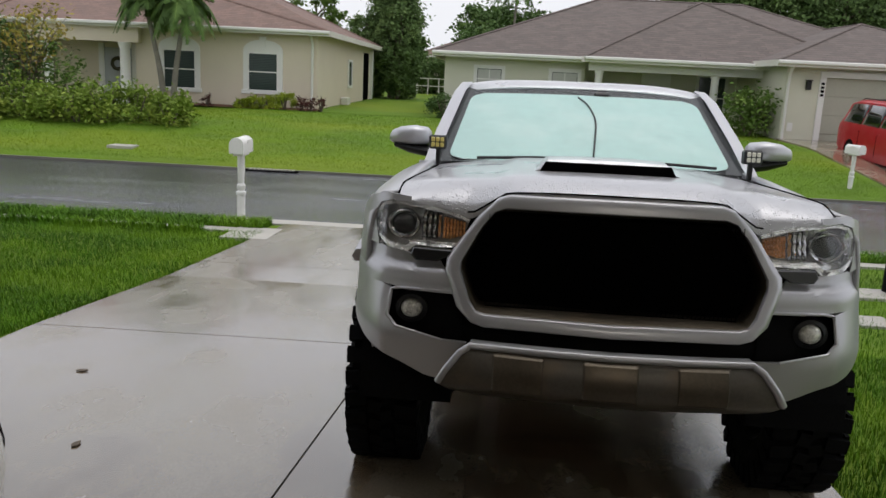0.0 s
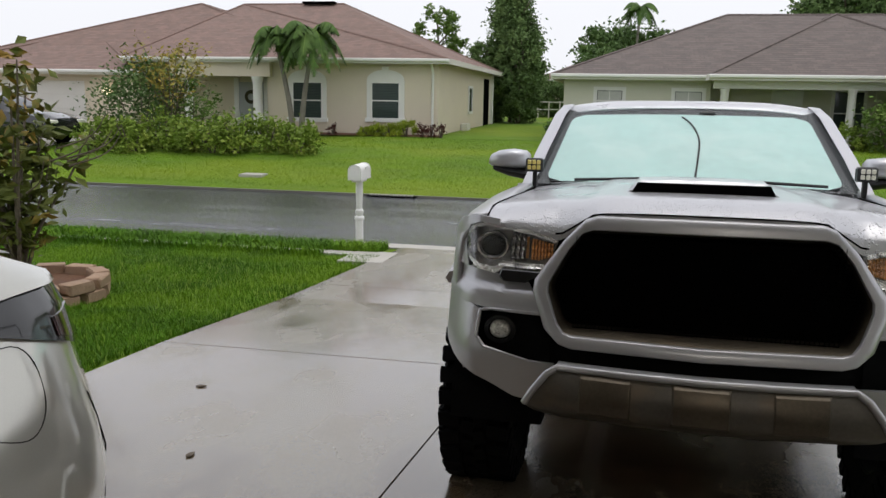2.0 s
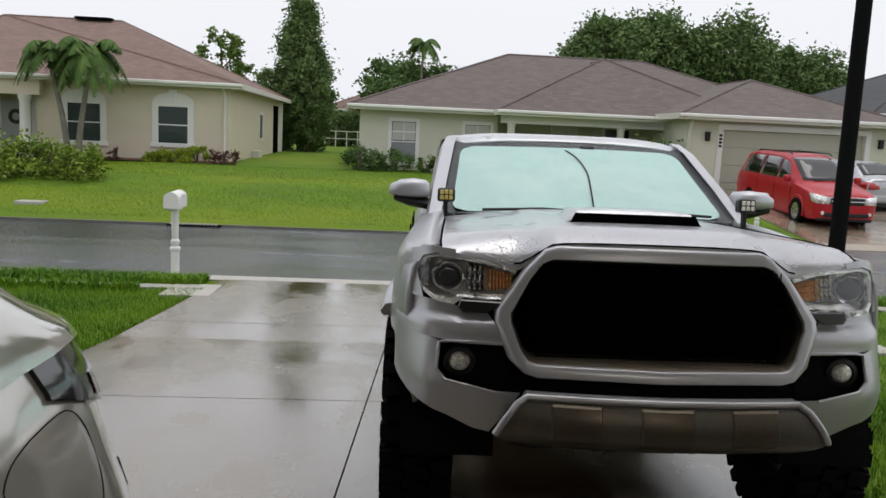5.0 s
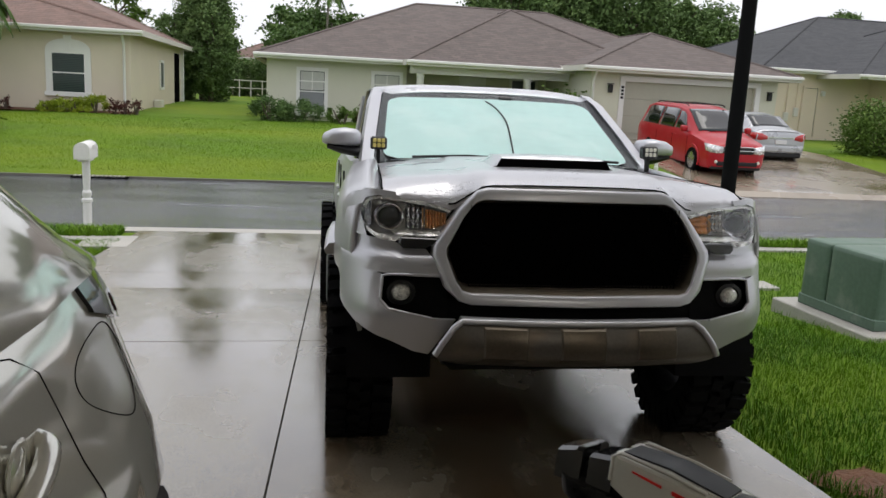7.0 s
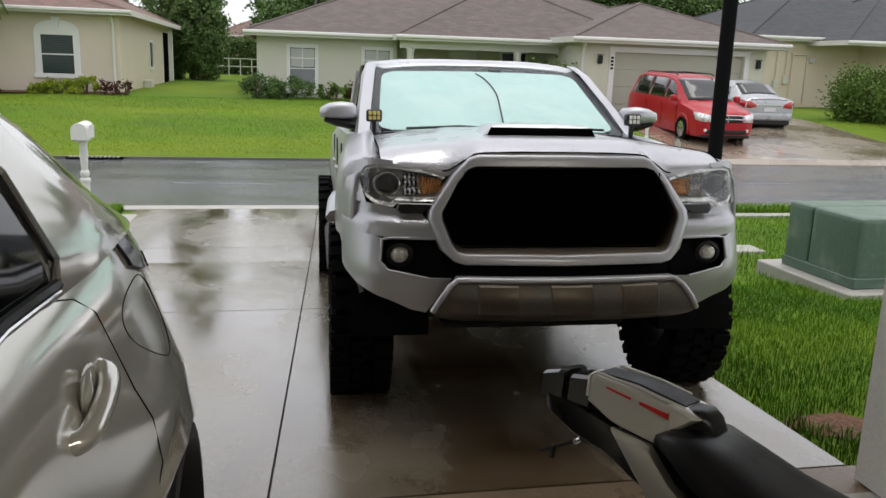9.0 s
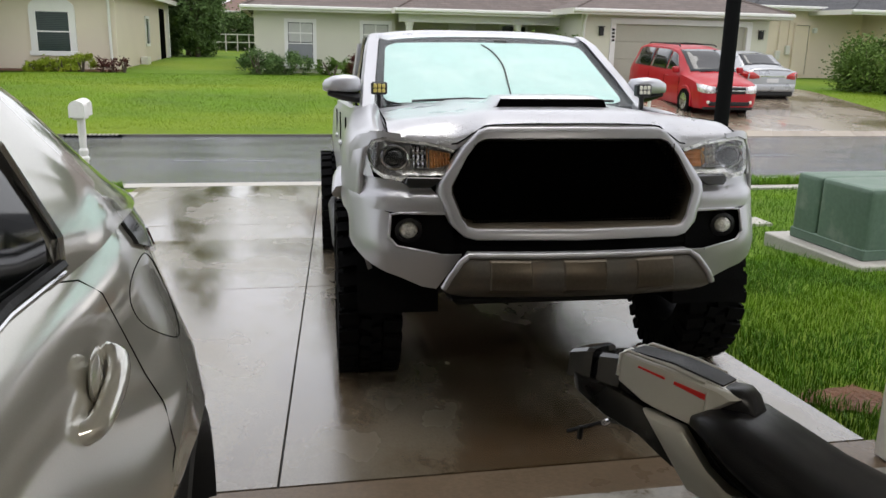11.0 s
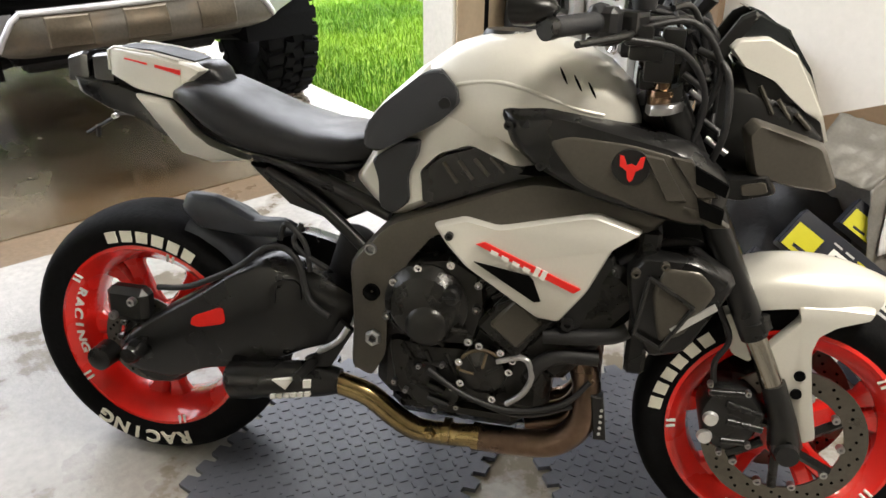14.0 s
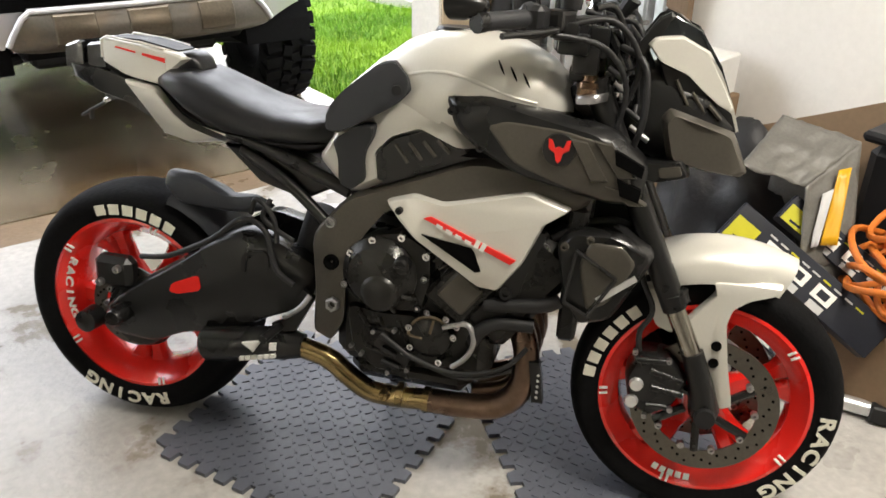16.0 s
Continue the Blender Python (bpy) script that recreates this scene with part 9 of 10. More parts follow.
for k, (x, h) in enumerate(((-3.9, 2.6), (-2.5, 2.2), (-1.1, 2.8), (0.4, 2.4))):
    shrub(x, 57.5 + 0.4 * (k % 2), 0.4, 0.95, 0.7, h, 140 + k, M["leaf_far"], "tall dark hedge bush behind the lawns", 0.10, 60, 90, "hedge_bush", "bush", "hedge behind the lawns")
pale_fence = thing("fence", pose(-4.2, 55.5, 0.40), "low pale post-and-rail fence behind the lawn", "fence")
for k in range(6):
    part("post", B(0.7 * k - 0.035, 0.7 * k + 0.035, -0.035, 0.035, -0.1, 1.1), M["fascia"], pale_fence)
for z in (0.55, 1.02):
    part("rail", B(-0.02, 3.52, -0.05, -0.036, z, z + 0.06), M["fascia"], pale_fence)
rr = np.random.RandomState(9)
pts = np.stack([rr.uniform(-90, 90, 26000), rr.uniform(78, 88, 26000), 0.5 + np.abs(rr.normal(0, 1, 26000)) * 1.6], 1)
pts[:, 2] += 1.2 * np.sin(pts[:, 0] * 0.35) + 0.8 * np.sin(pts[:, 0] * 0.9 + 1)
pts[:, 2] = np.abs(pts[:, 2])
leaf_mesh("far_woods", pts, 0.38 * rr.uniform(0.6, 1.4, size=len(pts)), 10, M["leaf_far"], None, "low line of dark distant woods", kind="stuff")["category"] = "woods"

# magnolia bush in a stone ring on our lawn
r = np.random.RandomState(33)
mag = thing("magnolia_bush", pose(-4.12, 8.15, -0.28), "bronze-green magnolia bush with bare twigs in a stone planter", "bush")
pts = []
for k in range(15):
    a = r.uniform(0, 6.28)
    rr2 = r.uniform(0.2, 0.6)
    hh = r.uniform(1.0, 2.15)
    line = curve_pts([(0, 0, 0), (math.cos(a) * rr2 * 0.3, math.sin(a) * rr2 * 0.3, hh * 0.45), (math.cos(a) * rr2 * 0.8, math.sin(a) * rr2 * 0.8, hh * 0.8), (math.cos(a) * rr2, math.sin(a) * rr2, hh)], 4)
    part("branch", T(line, [0.020 - 0.0012 * i for i in range(len(line))], 6), M["bark"], mag)
    for j in range(3, len(line)):
        for _ in range(6):
            pts.append(np.array(line[j]) + r.normal(size=3) * 0.085)
leaf_mesh("leaves", pts, 0.085 * r.uniform(0.7, 1.3, size=len(pts)), 34, M["leaf_magnolia"], mag, long=1.7, droop=-0.15)
for k in range(6):
    a = r.uniform(-0.9, 1.2)
    h0 = r.uniform(0.8, 1.6)
    p = [(math.cos(a) * 0.5, math.sin(a) * 0.4, h0), (math.cos(a) * 0.85, math.sin(a) * 0.6, h0 + 0.12), (math.cos(a) * 1.0, math.sin(a) * 0.7, h0 + 0.30)]
    part("twig", T(curve_pts(p, 4), [0.009 - 0.0007 * i for i in range(9)], 5), M["bark"], mag)
M["stone"] = mat("sandstone", (0.36, 0.24, 0.16), 0.8, vary=0.25, scale=6, fine=40, bump=0.006, bump_scale=30, spread=0.5)
planter = thing("stone_planter", pose(-3.95, 8.15, -0.27) @ Matrix.Diagonal((0.85, 0.85, 0.95, 1)), "round planter of stacked reddish stones", "planter")
rs = random.Random(3)
for layer in range(2):
    for k in range(11):
        a = 2 * math.pi * (k + 0.5 * layer) / 11
        bm = bmesh.new()
        box(bm, -0.15, 0.15, -0.09, 0.09, 0, 0.105, 0.02, Matrix.Translation((math.cos(a) * 0.62, math.sin(a) * 0.62, 0.11 * layer)) @ Matrix.Rotation(a + math.pi / 2 + rs.uniform(-0.12, 0.12), 4, "Z"), 2)
        for v in bm.verts:
            v.co += Vector((rs.uniform(-0.008, 0.008), rs.uniform(-0.008, 0.008), rs.uniform(-0.006, 0.006)))
        part("stone", bm, M["stone"], planter)
bm = bmesh.new()
lathe(bm, [(0.0, 0.15), (0.56, 0.13)], "z", 20)
part("soil", bm, M["soil"], planter)

# ---- street furniture and cars across the street ----
def mailbox(x, y, z, turn, s=1.0):
    mb = thing("mailbox", pose(x, y, z, 0, 0, turn) @ Matrix.Diagonal((s, s, s, 1)), "white mailbox with domed lid on a turned white post", "mailbox", "mailboxes")
    bm = bmesh.new()
    lathe(bm, [(0.055, -0.1), (0.055, 0.30), (0.07, 0.31), (0.07, 0.34), (0.045, 0.36), (0.06, 0.40), (0.06, 0.43), (0.042, 0.46), (0.05, 0.66), (0.05, 0.84)], "z", 12)
    part("post", bm, M["trim"], mb, smooth=30)
    part("bracket", B(-0.07, 0.07, -0.14, 0.14, 0.83, 0.865, 0.008), M["trim"], mb)
    bm = bmesh.new()
    prof = [(-0.095, 0.866), (-0.095, 0.99)] + [(-0.095 * math.cos(math.pi * i / 8), 0.99 + 0.085 * math.sin(math.pi * i / 8)) for i in range(1, 8)] + [(0.095, 0.99), (0.095, 0.866)]
    plate(bm, prof, -0.22, 0.22, lambda u, v, w: (u, w, v), 0.006)
    bx = part("box", bm, M["trim"], mb, smooth=35)
    bm = bmesh.new()
    plate(bm, [(u * 1.05, 0.866 + (v - 0.866) * 1.03) for u, v in prof], 0.20, 0.225, lambda u, v, w: (u, w, v), 0.004)
    part("lid", bm, M["trim"], bx)
    part("flag", B(0.097, 0.103, -0.05, 0.10, 1.0, 1.04), M["trim"], bx)
    return mb


mailbox(-2.26, 12.55, -0.40, 0)
mailbox(8.70, 19.35, -0.36, 200, 0.9)
post = thing("lamp_post", pose(5.19, 10.0, -0.36), "tall black steel lamp post on the lawn", "lamp post")
bm = bmesh.new()
lathe(bm, [(0.14, -0.1), (0.14, 0.5), (0.10, 0.6), (0.085, 0.7), (0.075, 5.0)], "z", 16)
part("pole", bm, M["rubber"], post, smooth=40)
bm = bmesh.new()
lathe(bm, [(0.05, 4.9), (0.18, 5.0), (0.2, 5.3), (0.1, 5.45), (0.0, 5.5)], "z", 12)
part("lantern", bm, M["black_plastic"], post)

M["trf_green"] = mat("transformer_green", (0.105, 0.165, 0.12), 0.45, vary=0.18, scale=3, fine=25, stain=(0.20, 0.25, 0.20), stain_scale=4, stain_low=0.52, stain_high=0.75)
trf = thing("transformer_box", pose(4.84, 6.98, -0.19, 0, 0, 3), "weathered green steel transformer box on a concrete pad", "transformer")
part("pad", B(-0.14, 1.25, -0.14, 1.10, -0.1, 0.035, 0.01), M["kerb"], trf, "pale concrete pad")
tankb = part("tank", B(0.0, 1.1, 0.60, 0.92, 0.036, 0.63, 0.05, None, 4), M["trf_green"], trf, smooth=30)
hoodb = part("hood", B(0.0, 1.1, 0.0, 0.594, 0.036, 0.63, 0.05, None, 4), M["trf_green"], trf, smooth=30)
part("sill", B(-0.006, 1.106, -0.006, 0.926, 0.036, 0.13, 0.01), M["trf_green"], trf)
for k in range(5):
    part("rust_run", B(0.30 + 0.16 * k, 0.315 + 0.16 * k, -0.0025, 0.01, 0.30 + 0.05 * (k % 3), 0.56), M["kerb"], hoodb)
part("lock", B(0.50, 0.56, -0.012, 0.012, 0.22, 0.28, 0.005), M["steel"], trf)
for k, (x, y, sx, sy) in enumerate(((5.15, 9.2, 0.22, 0.16), (4.35, 8.7, 0.16, 0.16), (4.9, 9.9, 0.25, 0.2))):
    bx = thing("meter_lid", pose(x, y, ground_z(y) + 0.012), "grey concrete meter lid set in the grass", "utility lid", "meter lids")
    part("lid", B(-sx, sx, -sy, sy, -0.03, 0.02, 0.006), M["kerb"], bx)
for x, y in ((-7.0, 19.6),):
    bx = thing("meter_lid", pose(x, y, ground_z(y) + 0.03), "grey concrete meter lid set in the grass", "utility lid", "meter lids")
    part("lid", B(-0.28, 0.28, -0.2, 0.2, -0.06, 0.02, 0.006), M["kerb"], bx)
inlet = thing("kerb_inlet", pose(-3.3, 18.24, -0.448) @ Matrix.Diagonal((0.55, 0.45, 1, 1)), "dark iron storm drain grate in the kerb", "drain")
for k in range(12):
    part("grate_bar", B(-0.85 + 0.145 * k, -0.79 + 0.145 * k, -0.22, 0.16, 0, 0.03), M["kerb"], inlet)
part("grate_frame", B(-0.95, 0.95, -0.24, 0.16, -0.02, 0.008), M["dark"], inlet)
drive2 = tagged(part("driveway", strip(9.6, 16.2, 18.405, 26.9, 0.04, 6, 16, 0.06), M["concrete_far"]), "wet concrete driveway of the sage house", "driveway", kind="structure")
part("apron", strip(9.4, 16.4, 18.20, 18.404, 0.0, 4, 1, 0.06, lambda y: -0.36 - (18.404 - y) * 0.5), M["concrete_far"], drive2)
drive3 = tagged(part("driveway", strip(-26, -15.0, 18.45, 29.3, -0.08, 4, 10, 0.06), M["concrete_far"]), "concrete driveway of the beige house", "driveway", kind="structure")
bm = bmesh.new()
rs2 = random.Random(4)
ring_v = [(2.84 + 0.24 * rs2.uniform(0.7, 1.2) * math.cos(2 * math.pi * i / 18), 4.46 + 0.20 * rs2.uniform(0.6, 1.2) * math.sin(2 * math.pi * i / 18)) for i in range(18)]
hub_v = bm.verts.new((2.84, 4.46, ground_z(4.46) + 0.03))
edge_v = [bm.verts.new((x, y, lawn_z(x, y) - 0.004)) for x, y in ring_v]
for i in range(18):
    bm.faces.new((hub_v, edge_v[i], edge_v[(i + 1) % 18]))
soil_patch = tagged(part("bare_soil", bm, M["soil"], smooth=True), "bare reddish soil patch beside the driveway", "soil", kind="structure")

M["van_red"] = mat("red_car_paint", (0.40, 0.004, 0.013), 0.38, 0.0, vary=0.08, scale=3, fine=100, coat=0.25)
M["plate_white"] = mat("number_plate", (0.7, 0.7, 0.7), 0.5, vary=0.05)


def car_skin(stations):
    """Interpolates a car's stations (y, low, belt, half width, roof, roof half width)."""
    def at(y):
        for a, b in zip(stations, stations[1:]):
            if y <= b[0]:
                k = (y - a[0]) / (b[0] - a[0])
                return [p + (q - p) * k for p, q in zip(a, b)]
        return list(stations[-1])
    return at


def skin_point(at, y, f, off=0.0):
    """A place on the side glass: f 0 at the belt, 1 at the roof's edge."""
    _, low, belt, hw, roof, rw = at(y)
    return (hw - 0.02 + (rw + 0.02 - hw + 0.02) * f + off, y, belt + (roof - 0.06 - belt) * f + off * 0.3)


def shell(parent, stations, material, step=0.09):
    """A car body with its cabin in one skin."""
    at = car_skin(stations)
    n = int((stations[-1][0] - stations[0][0]) / step)
    ys = sorted({round(stations[0][0] + (stations[-1][0] - stations[0][0]) * i / n, 4) for i in range(n + 1)} | {st[0] for st in stations})
    bm = bmesh.new()
    secs = []
    for y in ys:
        _, low, belt, hw, roof, rw = at(y)
        half = [(hw - 0.07, low), (hw - 0.005, low + 0.13), (hw + 0.012, low + (belt - low) * 0.55), (hw + 0.004, low + (belt - low) * 0.82), (hw - 0.02, belt),
                (rw + 0.02 + (hw - 0.04 - rw) * 0.35, belt + (roof - 0.06 - belt) * 0.65), (rw + 0.02, roof - 0.06), (rw - 0.06, roof - 0.012), (rw * 0.5, roof + 0.012)]
        secs.append([(x, y, z) for x, z in half] + [(0, y, roof + 0.02)] + [(-x, y, z) for x, z in reversed(half)])
    loft(bm, secs)
    part("body", bm, material, parent, smooth=35)
    return at


def side_glass(parent, at, ya, yb, f0=0.08, f1=0.92, front=0.0, back=0.0, name="side_window"):
    """A pane on each flank, its ends raked."""
    for s in (-1, 1):
        bm = bmesh.new()
        g = []
        for i in range(9):
            row = []
            for f in (0, 0.5, 1):
                y = (ya + front * f) + ((yb - back * f) - (ya + front * f)) * i / 8
                p = skin_point(at, y, f0 + (f1 - f0) * f, 0.012)
                row.append(bm.verts.new((s * p[0], p[1], p[2])))
            g.append(row)
        for r0, r1 in zip(g, g[1:]):
            for i in range(2):
                bm.faces.new((r0[i], r0[i + 1], r1[i + 1], r1[i]))
        ob = part(name, bm, M["dark_glass"], parent, smooth=60)
        ob.modifiers.new("solid", "SOLIDIFY").thickness = 0.01


def end_glass(parent, at, ya, yb, inset, name):
    """A raked screen lying on the roof line between two stations."""
    bm = bmesh.new()
    g = []
    for i in range(9):
        y = ya + (yb - ya) * i / 8
        roof, rw = at(y)[4], at(y)[5]
        g.append([bm.verts.new((x * (rw - inset), y, roof + 0.030 - 0.020 * x * x)) for x in (-1, -0.6, -0.2, 0.2, 0.6, 1)])
    for r0, r1 in zip(g, g[1:]):
        for i in range(5):
            bm.faces.new((r0[i], r0[i + 1], r1[i + 1], r1[i]))
    ob = part(name, bm, M["dark_glass"], parent, smooth=60)
    ob.modifiers.new("solid", "SOLIDIFY").thickness = 0.012
    return ob


def wheel_arch(parent, x, y, r, material):
    """A rolled lip round a wheel and a flat black disc painted in for shade."""
    s = 1 if x > 0 else -1
    bm = bmesh.new()
    tube(bm, [(x, y - math.cos(a) * (r + 0.05), r + math.sin(a) * (r + 0.05)) for a in [math.pi * (-0.08 + 1.16 * k / 20) for k in range(21)]], 0.03, 8)
    arch = part("wheel_arch", bm, material, parent, smooth=60)
    bm = bmesh.new()
    lathe(bm, [(0.0, 0.0), (r + 0.045, 0.0), (r + 0.045, -0.05 * s)], "x", 24, (x + s * 0.006, y, r))
    part("well", bm, M["dark"], arch)


def car_wheel(parent, x, y, r=0.33, w=0.11):
    s = 1 if x > 0 else -1
    bm = bmesh.new()
    lathe(bm, [(r * 0.64, -w), (r * 0.94, -w), (r, -w * 0.7), (r, w * 0.7), (r * 0.94, w), (r * 0.64, w)], "x", 28, (x, y, r), closed=True)
    wh = part("wheel", bm, M["rubber"], parent, smooth=30)
    bm = bmesh.new()
    lathe(bm, [(0.0, 0.5 * w * s), (r * 0.2, 0.55 * w * s), (r * 0.62, 0.8 * w * s), (r * 0.66, 0.9 * w * s)], "x", 24, (x, y, r))
    rm = part("rim", bm, M["steel"], wh, smooth=30)
    for k in range(5):
        bm = bmesh.new()
        box(bm, -0.01, 0.01, -0.035, 0.035, r * 0.16, r * 0.62, 0, Matrix.Translation((x + s * w * 0.82, y, r)) @ Matrix.Rotation(k * 1.2566, 4, "X"))
        part("spoke", bm, M["chrome"], rm)


# red minivan, nose to the street
van = thing("minivan", pose(11.12, 20.0, -0.215, 1.6, 0, -2) @ Matrix.Diagonal((0.82, 0.92, 0.93, 1)), "red minivan parked nose-out on the wet driveway", "minivan")
VAN = [(0.0, 0.36, 0.70, 0.60, 0.74, 0.46), (0.04, 0.27, 0.77, 0.80, 0.82, 0.62), (0.14, 0.22, 0.82, 0.90, 0.88, 0.70), (0.45, 0.21, 0.90, 0.96, 0.985, 0.76), (1.0, 0.21, 0.99, 0.985, 1.085, 0.80),
       (1.35, 0.21, 1.03, 0.99, 1.29, 0.77), (1.75, 0.21, 1.05, 0.99, 1.55, 0.735), (2.05, 0.21, 1.06, 0.99, 1.69, 0.72), (2.6, 0.21, 1.06, 0.99, 1.76, 0.72), (4.3, 0.22, 1.07, 0.99, 1.755, 0.71), (4.8, 0.26, 1.07, 0.97, 1.67, 0.70), (5.05, 0.32, 1.03, 0.94, 1.35, 0.74), (5.14, 0.40, 0.96, 0.86, 1.02, 0.72)]
at_van = shell(van, VAN, M["van_red"])
end_glass(van, at_van, 1.06, 1.98, 0.03, "windshield")
side_glass(van, at_van, 1.42, 2.28, 0.10, 0.90, 0.46, 0.0)
side_glass(van, at_van, 2.34, 3.42)
side_glass(van, at_van, 3.48, 4.72, 0.08, 0.92, 0.0, 0.10)
part("wiper", T([(-0.5, 1.02, 1.125), (0.0, 1.05, 1.14), (0.42, 1.04, 1.13)], 0.010, 6), M["black_plastic"], van)
for s in (-1, 1):
    bm = bmesh.new()
    loft(bm, [[(s * x, y, z) for x, y, z in row] for row in (((0.50, -0.02, 0.635), (0.70, -0.015, 0.625), (0.88, 0.07, 0.64), (0.955, 0.20, 0.68)), ((0.49, -0.005, 0.80), (0.70, 0.02, 0.825), (0.87, 0.09, 0.85), (0.965, 0.30, 0.865)))], closed=False, cap=False)
    hl = part("headlight", bm, M["reflector"], van, "clear car headlight", smooth=60)
    hl.modifiers.new("solid", "SOLIDIFY").thickness = 0.05
    bm = bmesh.new()
    lathe(bm, [(0.0, -0.03), (0.045, -0.02), (0.05, 0.03)], "y", 14, (s * 0.68, 0.02, 0.40))
    part("fog_lamp", bm, M["lens_white"], van)
    part("mirror", B(s * 1.08 - 0.10, s * 1.08 + 0.10, 1.36, 1.50, 1.06, 1.23, 0.05, None, 3), M["van_red"], van, smooth=40)
    part("roof_rail", T([(s * 0.62, 2.15, 1.75), (s * 0.62, 2.28, 1.795), (s * 0.62, 4.2, 1.79), (s * 0.62, 4.35, 1.74)], 0.018, 6), M["dark_metal"], van)
    part("crossbar", T([(-0.62, 2.9 + 0.5 * s, 1.80), (0.62, 2.9 + 0.5 * s, 1.80)], 0.014, 6), M["dark_metal"], van)
    for y in (0.92, 3.98):
        wheel_arch(van, s * 0.975, y, 0.35, M["van_red"])
        car_wheel(van, s * 0.905, y, 0.345)
    for y in (1.30, 2.31, 3.46):
        part("shut_line", T([(s * (at_van(y)[3] + 0.012), y, z) for z in (0.34, 0.55, 0.75, 0.95)], 0.006, 5), M["dark"], van)
    part("door_handle", B(s * 1.0 - 0.012, s * 1.0 + 0.012, 2.05, 2.22, 0.93, 0.96, 0.01), M["van_red"], van)
gr = part("grille", B(-0.49, 0.49, -0.030, 0.08, 0.61, 0.79, 0.03), M["black_plastic"], van, "black grille with chrome bars")
part("chrome_bar", B(-0.49, 0.49, -0.045, -0.026, 0.685, 0.715, 0.008), M["chrome"], gr)
part("chrome_bar", B(-0.018, 0.018, -0.045, -0.026, 0.615, 0.785, 0.006), M["chrome"], gr)
part("lower_grille", B(-0.66, 0.66, -0.020, 0.08, 0.30, 0.42, 0.03), M["black_plastic"], van)
part("grille_rim", T([(-0.50, -0.025, 0.80), (0, -0.035, 0.81), (0.50, -0.025, 0.80)], 0.012, 6), M["chrome"], gr)
part("bumper_sill", B(-0.80, 0.80, 0.03, 0.2, 0.19, 0.28, 0.03), M["black_plastic"], van)

# silver sedan seen from behind
M["sedan_silver"] = mat("sedan_silver", (0.44, 0.45, 0.47), 0.32, 0.4, vary=0.05, scale=3, fine=100, coat=0.4)
sed = thing("sedan_car", pose(13.83, 22.5, -0.11, 1.0, 0, -2) @ Matrix.Diagonal((0.95, 0.95, 0.97, 1)), "silver sedan parked tail-out beside the minivan", "car")
SEDAN = [(0.0, 0.42, 0.80, 0.62, 0.86, 0.50), (0.03, 0.32, 0.91, 0.76, 0.97, 0.60), (0.12, 0.26, 0.97, 0.82, 1.045, 0.65), (0.45, 0.22, 1.0, 0.86, 1.085, 0.66), (0.62, 0.22, 1.0, 0.865, 1.13, 0.64), (1.15, 0.22, 1.0, 0.87, 1.40, 0.58),
         (1.75, 0.22, 0.99, 0.87, 1.475, 0.57), (2.4, 0.22, 0.97, 0.87, 1.42, 0.58), (3.05, 0.22, 0.94, 0.87, 1.12, 0.66), (3.3, 0.22, 0.92, 0.86, 0.995, 0.68), (3.95, 0.24, 0.82, 0.83, 0.87, 0.64), (4.25, 0.34, 0.62, 0.66, 0.66, 0.48)]
at_sed = shell(sed, SEDAN, M["sedan_silver"])
end_glass(sed, at_sed, 0.60, 1.22, 0.05, "rear_window")
side_glass(sed, at_sed, 0.95, 1.85, 0.10, 0.88, 0.28, 0.0)
side_glass(sed, at_sed, 1.90, 2.95, 0.10, 0.90, 0.0, 0.40)
for s in (-1, 1):
    bm = bmesh.new()
    loft(bm, [[(s * x, y, z) for x, y, z in row] for row in (((0.44, -0.03, 0.78), (0.66, -0.02, 0.75), (0.82, 0.06, 0.77), (0.90, 0.30, 0.87)), ((0.44, -0.02, 0.86), (0.64, -0.01, 0.95), (0.81, 0.08, 0.965), (0.895, 0.32, 0.94)))], closed=False, cap=False)
    tl = part("tail_light", bm, M["tail_red"], sed, "red tail light", smooth=60)
    tl.modifiers.new("solid", "SOLIDIFY").thickness = 0.05
    part("reverse_lamp", B(s * 0.42 - 0.05, s * 0.42 + 0.05, -0.008, 0.03, 0.80, 0.85, 0.01), M["lens_white"], sed)
    for y in (0.85, 3.35):
        wheel_arch(sed, s * 0.852, y, 0.32, M["sedan_silver"])
        car_wheel(sed, s * 0.785, y, 0.315)
part("number_plate", B(-0.18, 0.18, -0.034, 0.0, 0.66, 0.77), M["plate_white"], sed)
part("boot_lip", T([(-0.58, 0.06, 1.0), (0.0, 0.035, 1.03), (0.58, 0.06, 1.0)], 0.014, 8), M["sedan_silver"], sed)
part("boot_shade", B(-0.40, 0.40, -0.030, 0.0, 0.82, 0.845, 0.004), M["chrome"], sed)
part("bumper", B(-0.74, 0.74, -0.05, 0.16, 0.42, 0.62, 0.05, None, 3), M["sedan_silver"], sed, smooth=40)
part("bumper_lower", B(-0.70, 0.70, -0.03, 0.14, 0.27, 0.415, 0.04), M["black_plastic"], sed)

